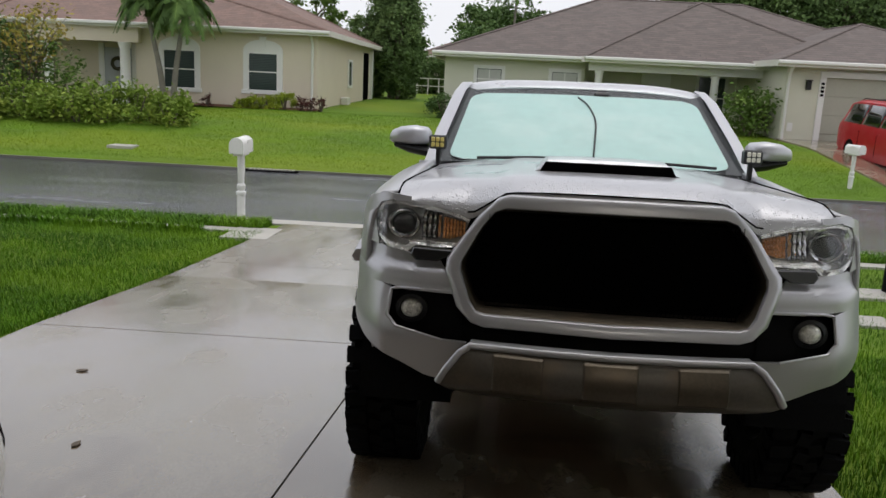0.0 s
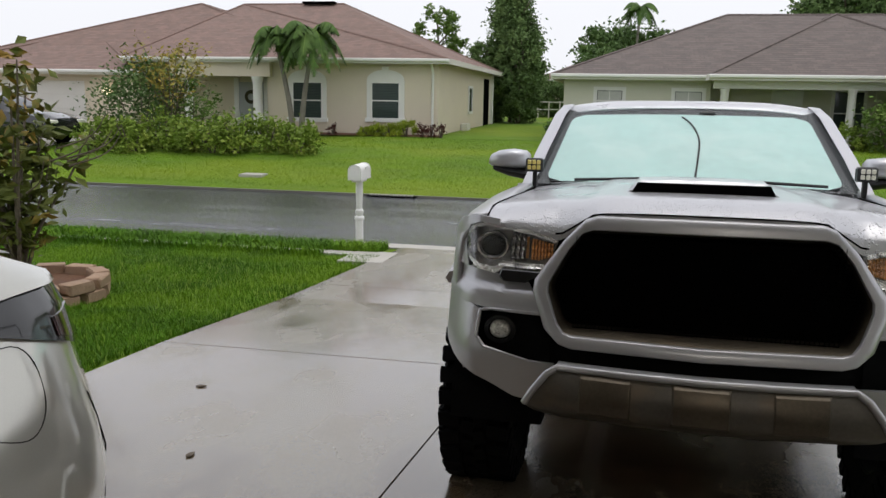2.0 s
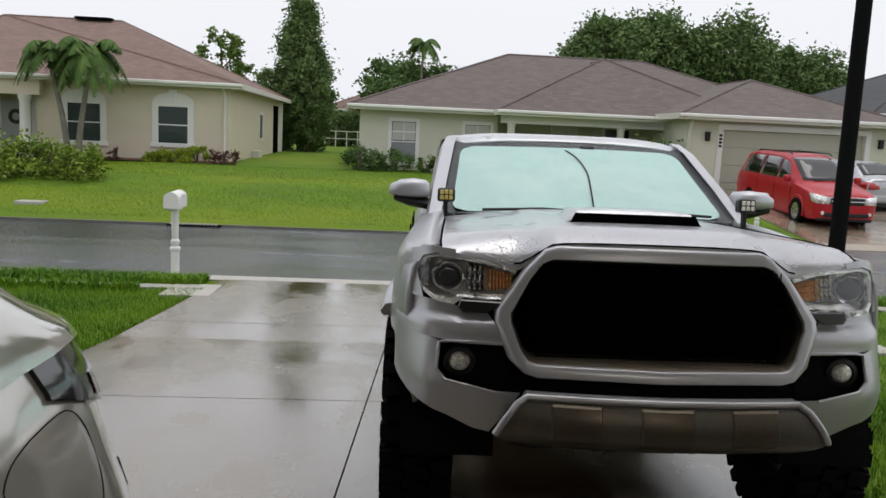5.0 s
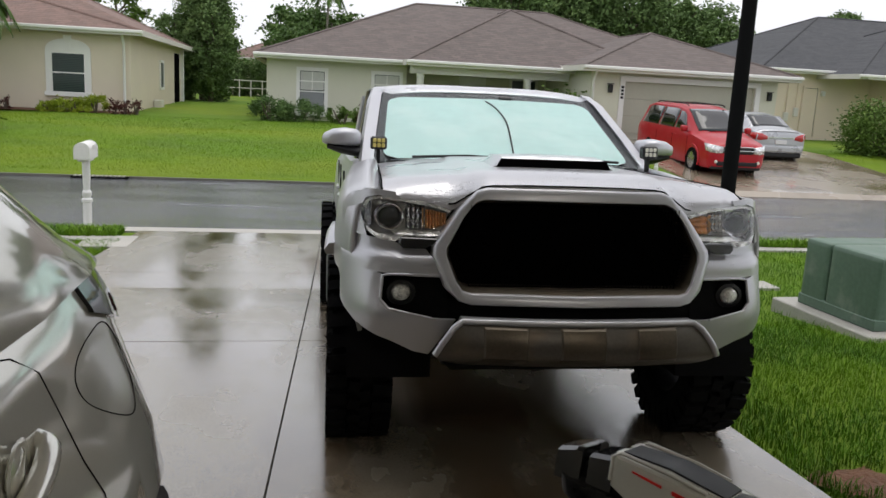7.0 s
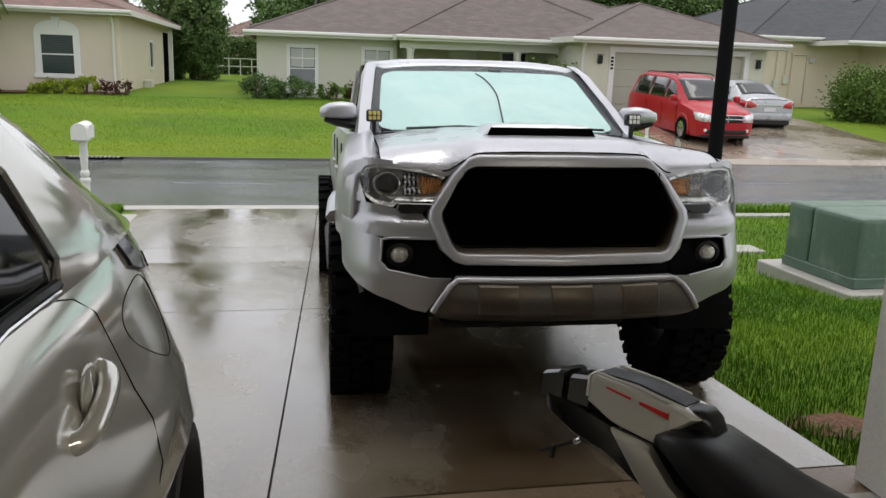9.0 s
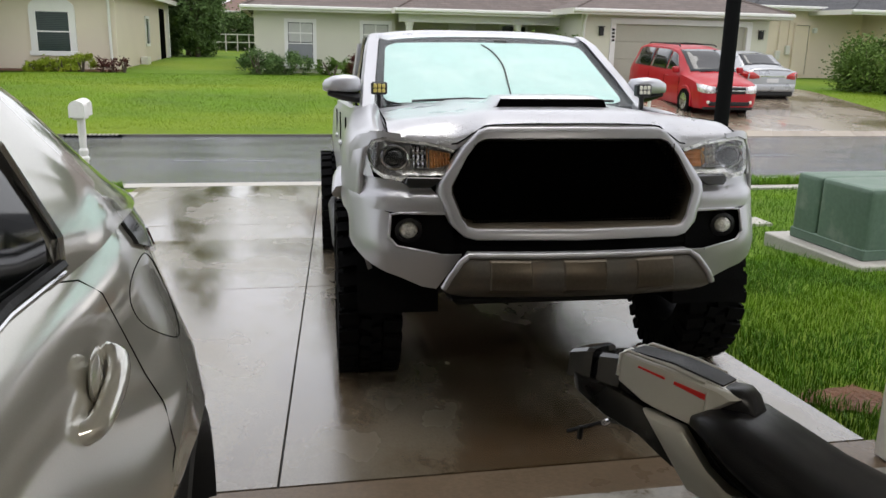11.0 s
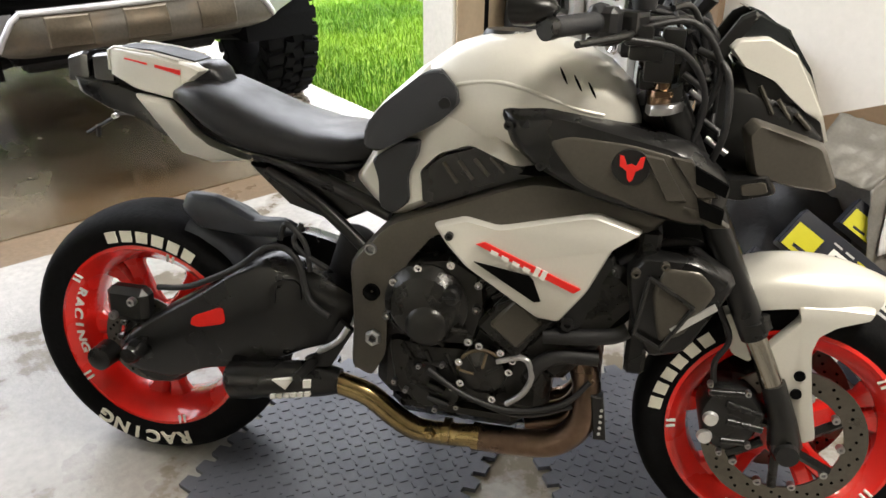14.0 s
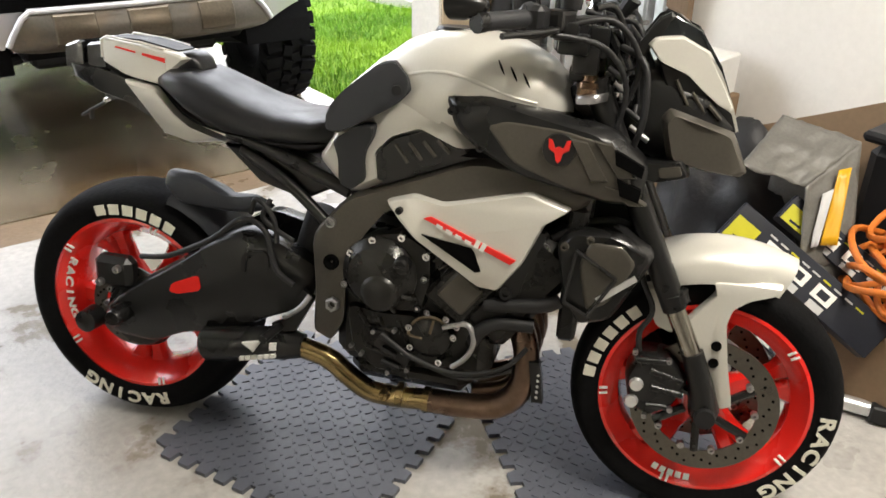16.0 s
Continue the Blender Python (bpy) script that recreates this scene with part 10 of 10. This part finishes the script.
# dark car by the beige house
M["car_black"] = mat("black_car_paint", (0.010, 0.010, 0.012), 0.15, vary=0.1, coat=1.0)
dc = thing("car", pose(-14.4, 23.3, 0.04, 0, 0, 90), "black car parked across the beige house's drive", "car")
at_dc = shell(dc, [(0.0, 0.36, 0.62, 0.66, 0.66, 0.50), (0.06, 0.28, 0.72, 0.82, 0.77, 0.62), (0.5, 0.22, 0.86, 0.88, 0.92, 0.70), (1.15, 0.22, 0.95, 0.90, 1.01, 0.74), (1.75, 0.22, 0.97, 0.90, 1.32, 0.64), (2.3, 0.22, 0.98, 0.90, 1.47, 0.62), (3.3, 0.22, 0.98, 0.90, 1.45, 0.62), (4.1, 0.24, 0.98, 0.88, 1.14, 0.66), (4.5, 0.32, 0.90, 0.78, 0.96, 0.60)], M["car_black"])
end_glass(dc, at_dc, 1.20, 2.1, 0.04, "windshield")
side_glass(dc, at_dc, 1.6, 2.6, 0.08, 0.9, 0.4, 0.0)
side_glass(dc, at_dc, 2.65, 3.8, 0.08, 0.9, 0.0, 0.4)
for s in (-1, 1):
    part("headlight", B(s * 0.62 - 0.18, s * 0.62 + 0.18, 0.0, 0.3, 0.62, 0.74, 0.03), M["lens_white"], dc)
    for y in (0.85, 3.5):
        car_wheel(dc, s * 0.84, y, 0.33)

# ---- things in the garage ----
M["wood_brown"] = mat("brown_board", (0.20, 0.135, 0.085), 0.6, vary=0.2, scale=2, fine=30, stretch=(1, 6, 1))
M["galv"] = mat("galvanised_steel", (0.62, 0.66, 0.69), 0.38, 0.6, vary=0.15, scale=4, fine=40)
M["cardboard"] = mat("cardboard", (0.24, 0.16, 0.095), 0.8, vary=0.1, scale=4, fine=60)
M["tarp"] = mat("grey_plastic_film", (0.125, 0.120, 0.108), 0.45, vary=0.2, scale=8, fine=120, bump=0.002, bump_scale=60)
M["box_navy"] = mat("printed_carton", (0.012, 0.014, 0.022), 0.35, vary=0.15, scale=6, fine=50)
M["print_grey"] = mat("grey_print", (0.50, 0.50, 0.50), 0.4, vary=0.05)
M["print_yellow"] = mat("yellow_print", (0.50, 0.47, 0.012), 0.4, vary=0.06)
M["label_orange"] = mat("orange_label", (0.62, 0.33, 0.012), 0.35, vary=0.06)
M["cord_orange"] = mat("orange_cord", (0.55, 0.15, 0.02), 0.5, vary=0.2, scale=30, fine=90)
M["mat_grey"] = mat("foam_floor_mat", (0.095, 0.102, 0.125), 0.40, vary=0.12, scale=5, fine=90)
M["bag_black"] = mat("black_nylon", (0.014, 0.014, 0.016), 0.55, vary=0.3, scale=14, fine=120, bump=0.002, bump_scale=60)

# ladder leaning on the wall
lad = thing("step_ladder", pose(2.90, 3.36, 0.0, 2.5, -3.0, 0), "narrow aluminium ladder leaning on the garage wall", "ladder")
for y in (0.0, 0.15):
    part("rail", B(-0.03, 0.03, y - 0.017, y + 0.017, 0, 2.05, 0.003), M["alu"], lad)
for k in range(9):
    part("rung", B(-0.028, 0.03, 0.018, 0.132, 0.2 + 0.2 * k, 0.235 + 0.2 * k, 0.003), M["alu"], lad)
ramp = thing("loading_ramp", pose(2.97, 3.05, 0.0, 0, -2.5, 0), "aluminium loading ramp with dimpled holes, standing upright", "ramp")
part("web", B(-0.006, 0.006, 0.0, 0.25, 0, 1.85), M["alu"], ramp)
for y in (0.0, 0.23):
    part("side_rail", B(-0.05, 0.02, y, y + 0.02, 0, 1.85, 0.004), M["alu"], ramp)
for k in range(16):
    bm = bmesh.new()
    lathe(bm, [(0.046, 0.004), (0.044, -0.008), (0.034, -0.012), (0.018, -0.002), (0.0, 0.004)], "x", 18, (-0.010, 0.125, 0.10 + 0.11 * k))
    part("dimple", bm, M["chrome"], ramp, smooth=40)
track = thing("door_track", pose(2.98, 2.90, 0.0), "galvanised steel rails standing in the corner", "steel rail")
for k, (y, w) in enumerate(((0.02, 0.05), (0.09, 0.035), (0.145, 0.055))):
    part("rail", B(-0.035, 0.02, y - w / 2, y + w / 2, 0, 2.3, 0.004), M["galv"], track)
    part("flange", B(-0.05, -0.036, y - w / 2 + 0.005, y - w / 2 + 0.017, 0, 2.3), M["galv"], track)
board = thing("wood_board", pose(2.99, 2.70, 0.0, 0, -1.5, 0), "brown wooden board leaning on the wall", "board")
part("plank", B(-0.015, 0.02, 0.0, 0.11, 0, 2.2, 0.003), M["wood_brown"], board)
part("plank", B(-0.02, 0.02, 0.115, 0.16, 0, 2.0, 0.003), M["galv"], board)
hanger = thing("wall_rack", pose(3.0, 3.05, 0.93), "grey steel bar rack across the ladder", "rack")
part("bar", B(-0.13, -0.08, 0.0, 0.62, 0, 0.075, 0.006, pose(0, 0, 0, 4, 0, 0)), M["steel"], hanger)
part("arm", B(-0.10, 0.03, 0.03, 0.06, 0.01, 0.05), M["steel"], hanger)
part("arm", B(-0.10, 0.03, 0.55, 0.58, 0.03, 0.07), M["steel"], hanger)
stool = thing("shelf_steps", pose(2.94, 3.50, 0.0), "grey metal steps folded against the wall", "steps")
for k in range(11):
    part("step", B(-0.10 + 0.004 * (k % 3), 0.07, -0.02, 0.165, 0.22 + 0.115 * k, 0.262 + 0.115 * k, 0.004), M["galv"], stool)
part("post", B(0.04, 0.07, 0.02, 0.05, 0.0, 1.5, 0.003), M["galv"], stool)
# black bag hung by the jamb
bag = thing("backpack", pose(2.78, 3.52, 0.42), "black backpack hanging with loose straps in the corner", "backpack")
bm = bmesh.new()
loft(bm, [[(math.cos(a) * w, math.sin(a) * d, z) for a in [2 * math.pi * i / 14 for i in range(14)]] for z, w, d in ((0.0, 0.09, 0.05), (0.04, 0.125, 0.075), (0.2, 0.13, 0.085), (0.34, 0.11, 0.075), (0.41, 0.06, 0.04))])
part("sack", bm, M["bag_black"], bag, smooth=60)
part("pocket", B(-0.10, -0.02, -0.115, -0.07, 0.06, 0.22, 0.02, None, 2), M["bag_black"], bag)
part("pocket", B(0.0, 0.09, -0.11, -0.07, 0.05, 0.20, 0.02, None, 2), M["tarp"], bag)
for s in (-0.05, 0.05):
    part("strap", T(curve_pts([(s, 0.0, 0.42), (s * 1.4, -0.08, 0.30), (s * 1.5, -0.10, 0.1), (s, -0.08, -0.14)], 4), 0.010, 6), M["bag_black"], bag)
part("handle", T(curve_pts([(-0.03, 0, 0.40), (0, 0.01, 0.47), (0.03, 0, 0.40)], 4), 0.01, 6), M["tail_red"], bag, "red carry loop")
part("hook", T([(0, 0.03, 0.44), (0, 0.12, 0.50)], 0.006, 6), M["steel"], bag)
cloth = thing("rag", pose(2.80, 3.50, 0.20), "pale rag bundled in the corner", "rag")
bm = bmesh.new()
bmesh.ops.create_icosphere(bm, subdivisions=3, radius=0.12)
for v in bm.verts:
    v.co *= 1 + 0.35 * noise.noise(v.co * 9)
    v.co.z *= 0.8
part("cloth", bm, M["trim"], cloth, smooth=60)
bucket = thing("bucket", pose(2.82, 3.50, 0.0), "white plastic bucket under the rag", "bucket")
bm = bmesh.new()
lathe(bm, [(0.10, 0.0), (0.125, 0.20), (0.118, 0.20), (0.095, 0.01)], "z", 20)
part("pail", bm, M["trim"], bucket, smooth=40)
# Thin black strip beside the jamb, over its full height.
cable = thing("rubber_seal", pose(2.604, 3.60, 0.0), "thin black strip down the jamb", "seal")
part("strip", B(0.0, 0.035, 0.03, 0.058, 0.0, 2.3), M["rubber"], cable)

# floor mats with toothed edges and a tread pattern
def floor_mat(m, size, label):
    mt = thing("floor_mat", m, label, "floor mat", "foam floor mats")
    h = size / 2
    out = []
    n = 10
    for side in range(4):
        a = side * math.pi / 2
        for i in range(n):
            f0, f1, f2, f3 = (-h + size * (i + e) / n for e in (0.0, 0.25, 0.35, 0.9))
            for f, d in ((f0, 0), (f1, 0), (f2, 0.028), (f3, 0.028), (-h + size * (i + 0.98) / n, 0)):
                out.append((math.cos(a) * f - math.sin(a) * -(h + d), math.sin(a) * f + math.cos(a) * -(h + d)))
    bm = bmesh.new()
    plate(bm, out, 0.0, 0.012, lambda u, v, w: (u, v, w))
    base = part("base", bm, M["mat_grey"], mt)
    pat = bmesh.new()
    st = 0.027
    c = int(size / st)
    for i in range(c):
        for j in range(c):
            x, y = -h + st * (i + 0.5), -h + st * (j + 0.5)
            box(pat, -0.0095, 0.0095, -0.0028, 0.0028, 0.012, 0.0142, 0, Matrix.Translation((x, y, 0)) @ Matrix.Rotation(math.pi / 4 * (1 if (i + j) % 2 else -1), 4, "Z"))
    part("tread_pattern", pat, M["mat_grey"], base, kind="stuff")
    return mt


floor_mat(pose(1.10, 2.225, 0.0, 0, 0, -63), 0.58, "grey foam floor mat with toothed edge")
floor_mat(pose(1.74, 1.80, 0.0, 0, 0, -20), 0.60, "grey foam floor mat under the front wheel")

# heap in front of the motorcycle
panel_b = thing("cardboard_sheet", pose(2.985, 2.30, 0.0, 0, -2, 0), "brown cardboard sheet leaning on the white wall", "cardboard")
bm = bmesh.new()
plate(bm, [(-0.95, 0.0), (0.05, 0.0), (0.05, 0.44), (-0.95, 0.93)], -0.012, 0.0, lambda u, v, w: (w, u, v))
part("sheet", bm, M["cardboard"], panel_b)
tub = thing("plastic_tub", pose(2.87, 1.42, 0.0, 0, 0, 4) @ Matrix.Diagonal((0.9, 1, 1.15, 1)), "black plastic tub at the wall", "tub")
part("tub", B(-0.18, 0.17, -0.35, 0.35, 0.0, 0.55, 0.03), M["black_plastic"], tub)
part("rim", B(-0.20, 0.19, -0.37, 0.37, 0.551, 0.58, 0.01), M["black_plastic"], tub)


def carton(m, length, label, seed):
    ct = thing("carton", m, label, "carton", "long printed cartons")
    part("box", B(-0.09, 0.09, 0, length, 0.0, 0.09, 0.004), M["box_navy"], ct)
    f = lambda x0, x1, y0, y1: B(x0, x1, y0, y1, 0.0905, 0.0925)
    part("yellow_patch", f(-0.085, 0.03, length - 0.085, length - 0.01), M["print_yellow"], ct)
    part("dark_mark", B(-0.035, -0.020, length - 0.065, length - 0.030, 0.0926, 0.0935, 0, pose(0, 0, 0, 0, 0, 4)), M["box_navy"], ct)
    # rows of heavy print as plain bars, two sizes
    for k in range(3):
        y = length - 0.175 - 0.085 * k
        for x0, x1, y0, y1 in ((-0.035, 0.030, y, y + 0.014), (-0.035, 0.030, y + 0.046, y + 0.060), (-0.035, -0.020, y + 0.014, y + 0.046), (0.015, 0.030, y + 0.014, y + 0.046)):
            part("print_bar", f(x0, x1, y0, y1), M["white_decal"], ct)
        part("print_bar", f(-0.082, -0.048, y + 0.004, y + 0.050), M["print_grey"], ct)
    for k in range(9):
        part("print_bar", f(0.046, 0.054, length - 0.42 + 0.036 * k, length - 0.395 + 0.036 * k), M["print_yellow"] if k % 3 == 0 else M["print_grey"], ct)
    part("yellow_patch", B(0.0905, 0.0925, length - 0.22, length - 0.12, 0.02, 0.07), M["print_yellow"], ct)
    return ct


def lying(top, along, length, flat):
    """A frame whose y runs up to a top end, with its x as level as flat asks."""
    y = Vector(along).normalized()
    x = Vector(flat)
    x = (x - y * x.dot(y)).normalized()
    z = x.cross(y)
    o = Vector(top) - y * length
    return Matrix(((x.x, y.x, z.x, o.x), (x.y, y.y, z.y, o.y), (x.z, y.z, z.z, o.z), (0, 0, 0, 1)))


SL = (-0.30, 0.80, 0.48)
LAY = (0.60, -0.20, 0.50)
carton(lying((2.228, 1.865, 0.455), SL, 0.50, LAY) @ Matrix.Diagonal((0.62, 1, 0.7, 1)), 0.50, "long dark carton with yellow patch and white print bars", 1)
carton(lying((2.130, 1.925, 0.350), SL, 0.45, LAY) @ Matrix.Diagonal((0.62, 1, 0.7, 1)), 0.45, "long dark carton with white print bars, leaning low", 2)
carton(lying((2.375, 1.800, 0.480), SL, 0.52, LAY) @ Matrix.Diagonal((0.45, 1, 0.7, 1)), 0.52, "long dark carton with yellow patch under the grey bag", 3)
# lumpy black filler, added to darken the space behind the cartons
bin_bag = thing("bin_bag", pose(2.56, 2.10, 0.0), "lumpy black filler shape added to darken the space behind the cartons", "bag")
bm = bmesh.new()
bmesh.ops.create_icosphere(bm, subdivisions=4, radius=1.0)
for v in bm.verts:
    k = 1 + 0.22 * noise.noise(v.co * 2.3) + 0.10 * noise.noise(v.co * 6.0)
    v.co = Vector((v.co.x * 0.20 * k, v.co.y * 0.26 * k, max(0.30 + v.co.z * 0.30 * k, 0.0)))
part("sack", bm, M["bag_black"], bin_bag, smooth=60)
# big grey plastic bag, slumped open, with a yellow printed side
sack = thing("plastic_bag", pose(2.45, 1.78, 0.0), "slumped grey plastic bag with a yellow printed stripe", "bag")


def slump(name, a, b, c, d, material, n=14, crumple=0.010, lift=0.0, seed=0.0, label=""):
    """A crumpled skin between four corners, given in the room."""
    a, b, c, d = (Vector(p) - Vector((2.45, 1.78, 0.0)) for p in (a, b, c, d))
    out = (b - a).cross(d - a).normalized()
    bm = bmesh.new()
    g = [[bm.verts.new(a.lerp(b, i / n).lerp(d.lerp(c, i / n), j / n) + out * (lift + crumple * (noise.noise(Vector((i * 0.35, j * 0.35, seed))) + 0.3 * noise.noise(Vector((i * 0.9, j * 0.9, seed + 5)))))) for j in range(n + 1)] for i in range(n + 1)]
    for i in range(n):
        for j in range(n):
            bm.faces.new((g[i][j], g[i + 1][j], g[i + 1][j + 1], g[i][j + 1]))
    ob = part(name, bm, material, sack, label, smooth=60)
    ob.modifiers.new("solid", "SOLIDIFY").thickness = 0.004
    return ob


slump("top_face", (2.473, 1.922, 0.704), (2.548, 1.715, 0.674), (2.356, 1.735, 0.575), (2.250, 1.880, 0.610), M["tarp"], 16, 0.010, 0, 1.0)
side_face = slump("side_face", (2.548, 1.715, 0.674), (2.43, 1.60, 0.40), (2.282, 1.651, 0.36), (2.356, 1.735, 0.575), M["tarp"], 16, 0.009, 0, 4.0)
slump("back_face", (2.473, 1.922, 0.704), (2.548, 1.715, 0.674), (2.60, 1.62, 0.05), (2.56, 1.95, 0.05), M["tarp"], 10, 0.02, 0, 7.0)
slump("low_face", (2.43, 1.60, 0.40), (2.50, 1.58, 0.03), (2.33, 1.63, 0.03), (2.282, 1.651, 0.36), M["tarp"], 10, 0.02, 0, 9.0)
slump("yellow_stripe", (2.436, 1.698, 0.622), (2.458, 1.676, 0.632), (2.357, 1.608, 0.452), (2.328, 1.640, 0.446), M["label_orange"], 8, 0.004, 0.010, 2.0, "yellow printed stripe")
slump("grey_stripe", (2.380, 1.694, 0.566), (2.405, 1.680, 0.580), (2.322, 1.640, 0.446), (2.305, 1.650, 0.440), M["print_grey"], 8, 0.004, 0.008, 3.0)
cord = thing("extension_cord", pose(2.50, 1.48, 0.10), "orange extension cord coiled on a heap", "cord")
rc = random.Random(8)
for k in range(15):
    cx, cy, rr, zz = rc.uniform(-0.06, 0.06), rc.uniform(-0.06, 0.06), rc.uniform(0.09, 0.17), 0.16 + 0.018 * k
    pts = [(cx + math.cos(a) * rr, cy + math.sin(a) * rr * 0.8, zz + 0.03 * math.sin(2 * a + k)) for a in [2 * math.pi * i / 24 for i in range(25)]]
    part("loop", T(pts, 0.010, 6), M["cord_orange"], cord, smooth=60)
part("loose_end", T(curve_pts([(-0.1, 0.1, 0.2), (-0.2, 0.12, 0.12), (-0.26, 0.16, -0.05), (-0.34, 0.18, -0.088)], 6), 0.009, 6), M["cord_orange"], cord)
part("holder", B(-0.14, 0.14, -0.14, 0.14, -0.10, 0.15, 0.01), M["cardboard"], cord)
tubeb = thing("metal_tube", pose(2.36, 1.40, 0.03, 0, 0, 28), "grey metal tube lying on the floor", "tube")
part("tube", T([(0, -0.45, 0), (0, 0.3, 0.0)], 0.022, 12), M["alu"], tubeb, smooth=40)
part("tube", T([(0.10, -0.45, 0), (0.10, 0.3, 0.0)], 0.022, 12), M["alu"], tubeb, smooth=40)
part("clamp", B(-0.03, 0.13, -0.05, 0.0, -0.025, 0.03, 0.005), M["black_plastic"], tubeb)
wb = thing("white_carton", pose(2.86, 2.52, 0.0, 0, 0, 10), "small white carton on a brown box", "carton")
part("lower_box", B(-0.12, 0.10, -0.12, 0.12, 0, 0.55, 0.004), M["cardboard"], wb)
part("upper_box", B(-0.11, 0.09, -0.10, 0.10, 0.551, 0.70, 0.006), M["trim"], wb)

# fallen leaves and grit on the drive
for k, (x, y, a) in enumerate(((-1.22, 6.0, 20), (-0.75, 5.0, 80), (-1.9, 4.85, 140))):
    lf = thing("fallen_leaf", pose(x, y, ground_z(y) + 0.035, 0, 0, a), "small brown fallen leaf on the wet concrete", "leaf", "fallen leaves")
    bm = bmesh.new()
    plate(bm, [(-0.03, 0), (-0.012, 0.015), (0.012, 0.014), (0.034, 0.0), (0.012, -0.012), (-0.012, -0.014)], 0, 0.006, lambda u, v, w: (u, v, w + 0.15 * v * v * 10))
    part("blade", bm, M["bark"], lf)


# ---- grass ----
def blades(name, regions, count, h, seed, label, material="blade", width=0.0036):
    r = np.random.RandomState(seed)
    areas = np.array([(b - a) * (d - c) for a, b, c, d, *_ in regions])
    xs, ys, hs = [], [], []
    for (a, b, c, d, k), ar in zip(regions, areas):
        n = int(count * k * ar)
        xs.append(r.uniform(a, b, n)), ys.append(r.uniform(c, d, n)), hs.append(np.full(n, h))
    x, y, hh = np.concatenate(xs), np.concatenate(ys), np.concatenate(hs)
    keep = np.array([not (yy > 18 and (9.4 < xx < 16.4 or xx < -14.9)) and not (left(yy) - 0.02 < xx < right(yy) + 0.03 and 3.9 < yy < 12.3) and not (4.62 < xx < 6.1 and 6.8 < yy < 8.12) and not (abs(xx + 3.95) < 0.45 and abs(yy - 8.15) < 0.5) and not (((xx - 2.84) / 0.22) ** 2 + ((yy - 4.46) / 0.17) ** 2 < 0.6 + 0.5 * noise.noise(Vector((xx * 9, yy * 9, 0)))) for xx, yy in zip(x, y)])
    x, y, hh = x[keep], y[keep], hh[keep] * r.uniform(0.55, 1.25, keep.sum())
    z = np.array([lawn_z(a, b) for a, b in zip(x, y)])
    n = len(x)
    ang = r.uniform(0, 6.283, n)
    lean = r.uniform(0.1, 0.8, n) * hh
    wx, wy = np.cos(ang + 1.57) * width, np.sin(ang + 1.57) * width
    base = np.stack([x, y, z - 0.01], 1)
    side = np.stack([wx, wy, np.zeros(n)], 1) * (hh / 0.06)[:, None]
    mid = base + np.stack([np.cos(ang) * lean * 0.35, np.sin(ang) * lean * 0.35, hh * 0.62], 1)
    tip = base + np.stack([np.cos(ang) * lean, np.sin(ang) * lean, hh * 0.95], 1)
    v = np.stack([base - side, base + side, mid + side * 0.7, tip, mid - side * 0.7], 1).reshape(-1, 3)
    i = np.arange(n) * 5
    f4 = np.stack([i, i + 1, i + 2, i + 4], 1).tolist()
    f3 = np.stack([i + 4, i + 2, i + 3], 1).tolist()
    me = bpy.data.meshes.new(name)
    me.from_pydata(v.tolist(), [], f4 + f3)
    me.materials.append(M[material])
    ob = new(name, me)
    return tagged(ob, label, "grass", kind="stuff")


blades("lawn_grass", [(2.5, 7.5, 3.9, 7.5, 1.0), (3.0, 11, 7.5, 11.4, 0.30), (-4.5, -1.5, 4.0, 8.0, 1.3), (-8.0, -1.4, 8.0, 11.45, 0.8)], 4200, 0.065, 5, "dense wet green grass beside the driveway", "blade_near", 0.0026)
blades("verge_grass", [(-10, -1.75, 11.70, 12.25, 1.0), (2.6, 12, 11.70, 12.25, 0.6), (-10, -2.4, 11.25, 11.5, 0.7)], 5000, 0.12, 6, "taller tufted grass on the verge by the kerb", "blade_near")
blades("far_lawn_grass", [(-16, 9.5, 18.55, 22.5, 1.0), (-16, 9.5, 22.5, 28.6, 0.6), (16.3, 22, 18.55, 25, 0.6)], 650, 0.05, 9, "short wet lawn grass before the houses across")
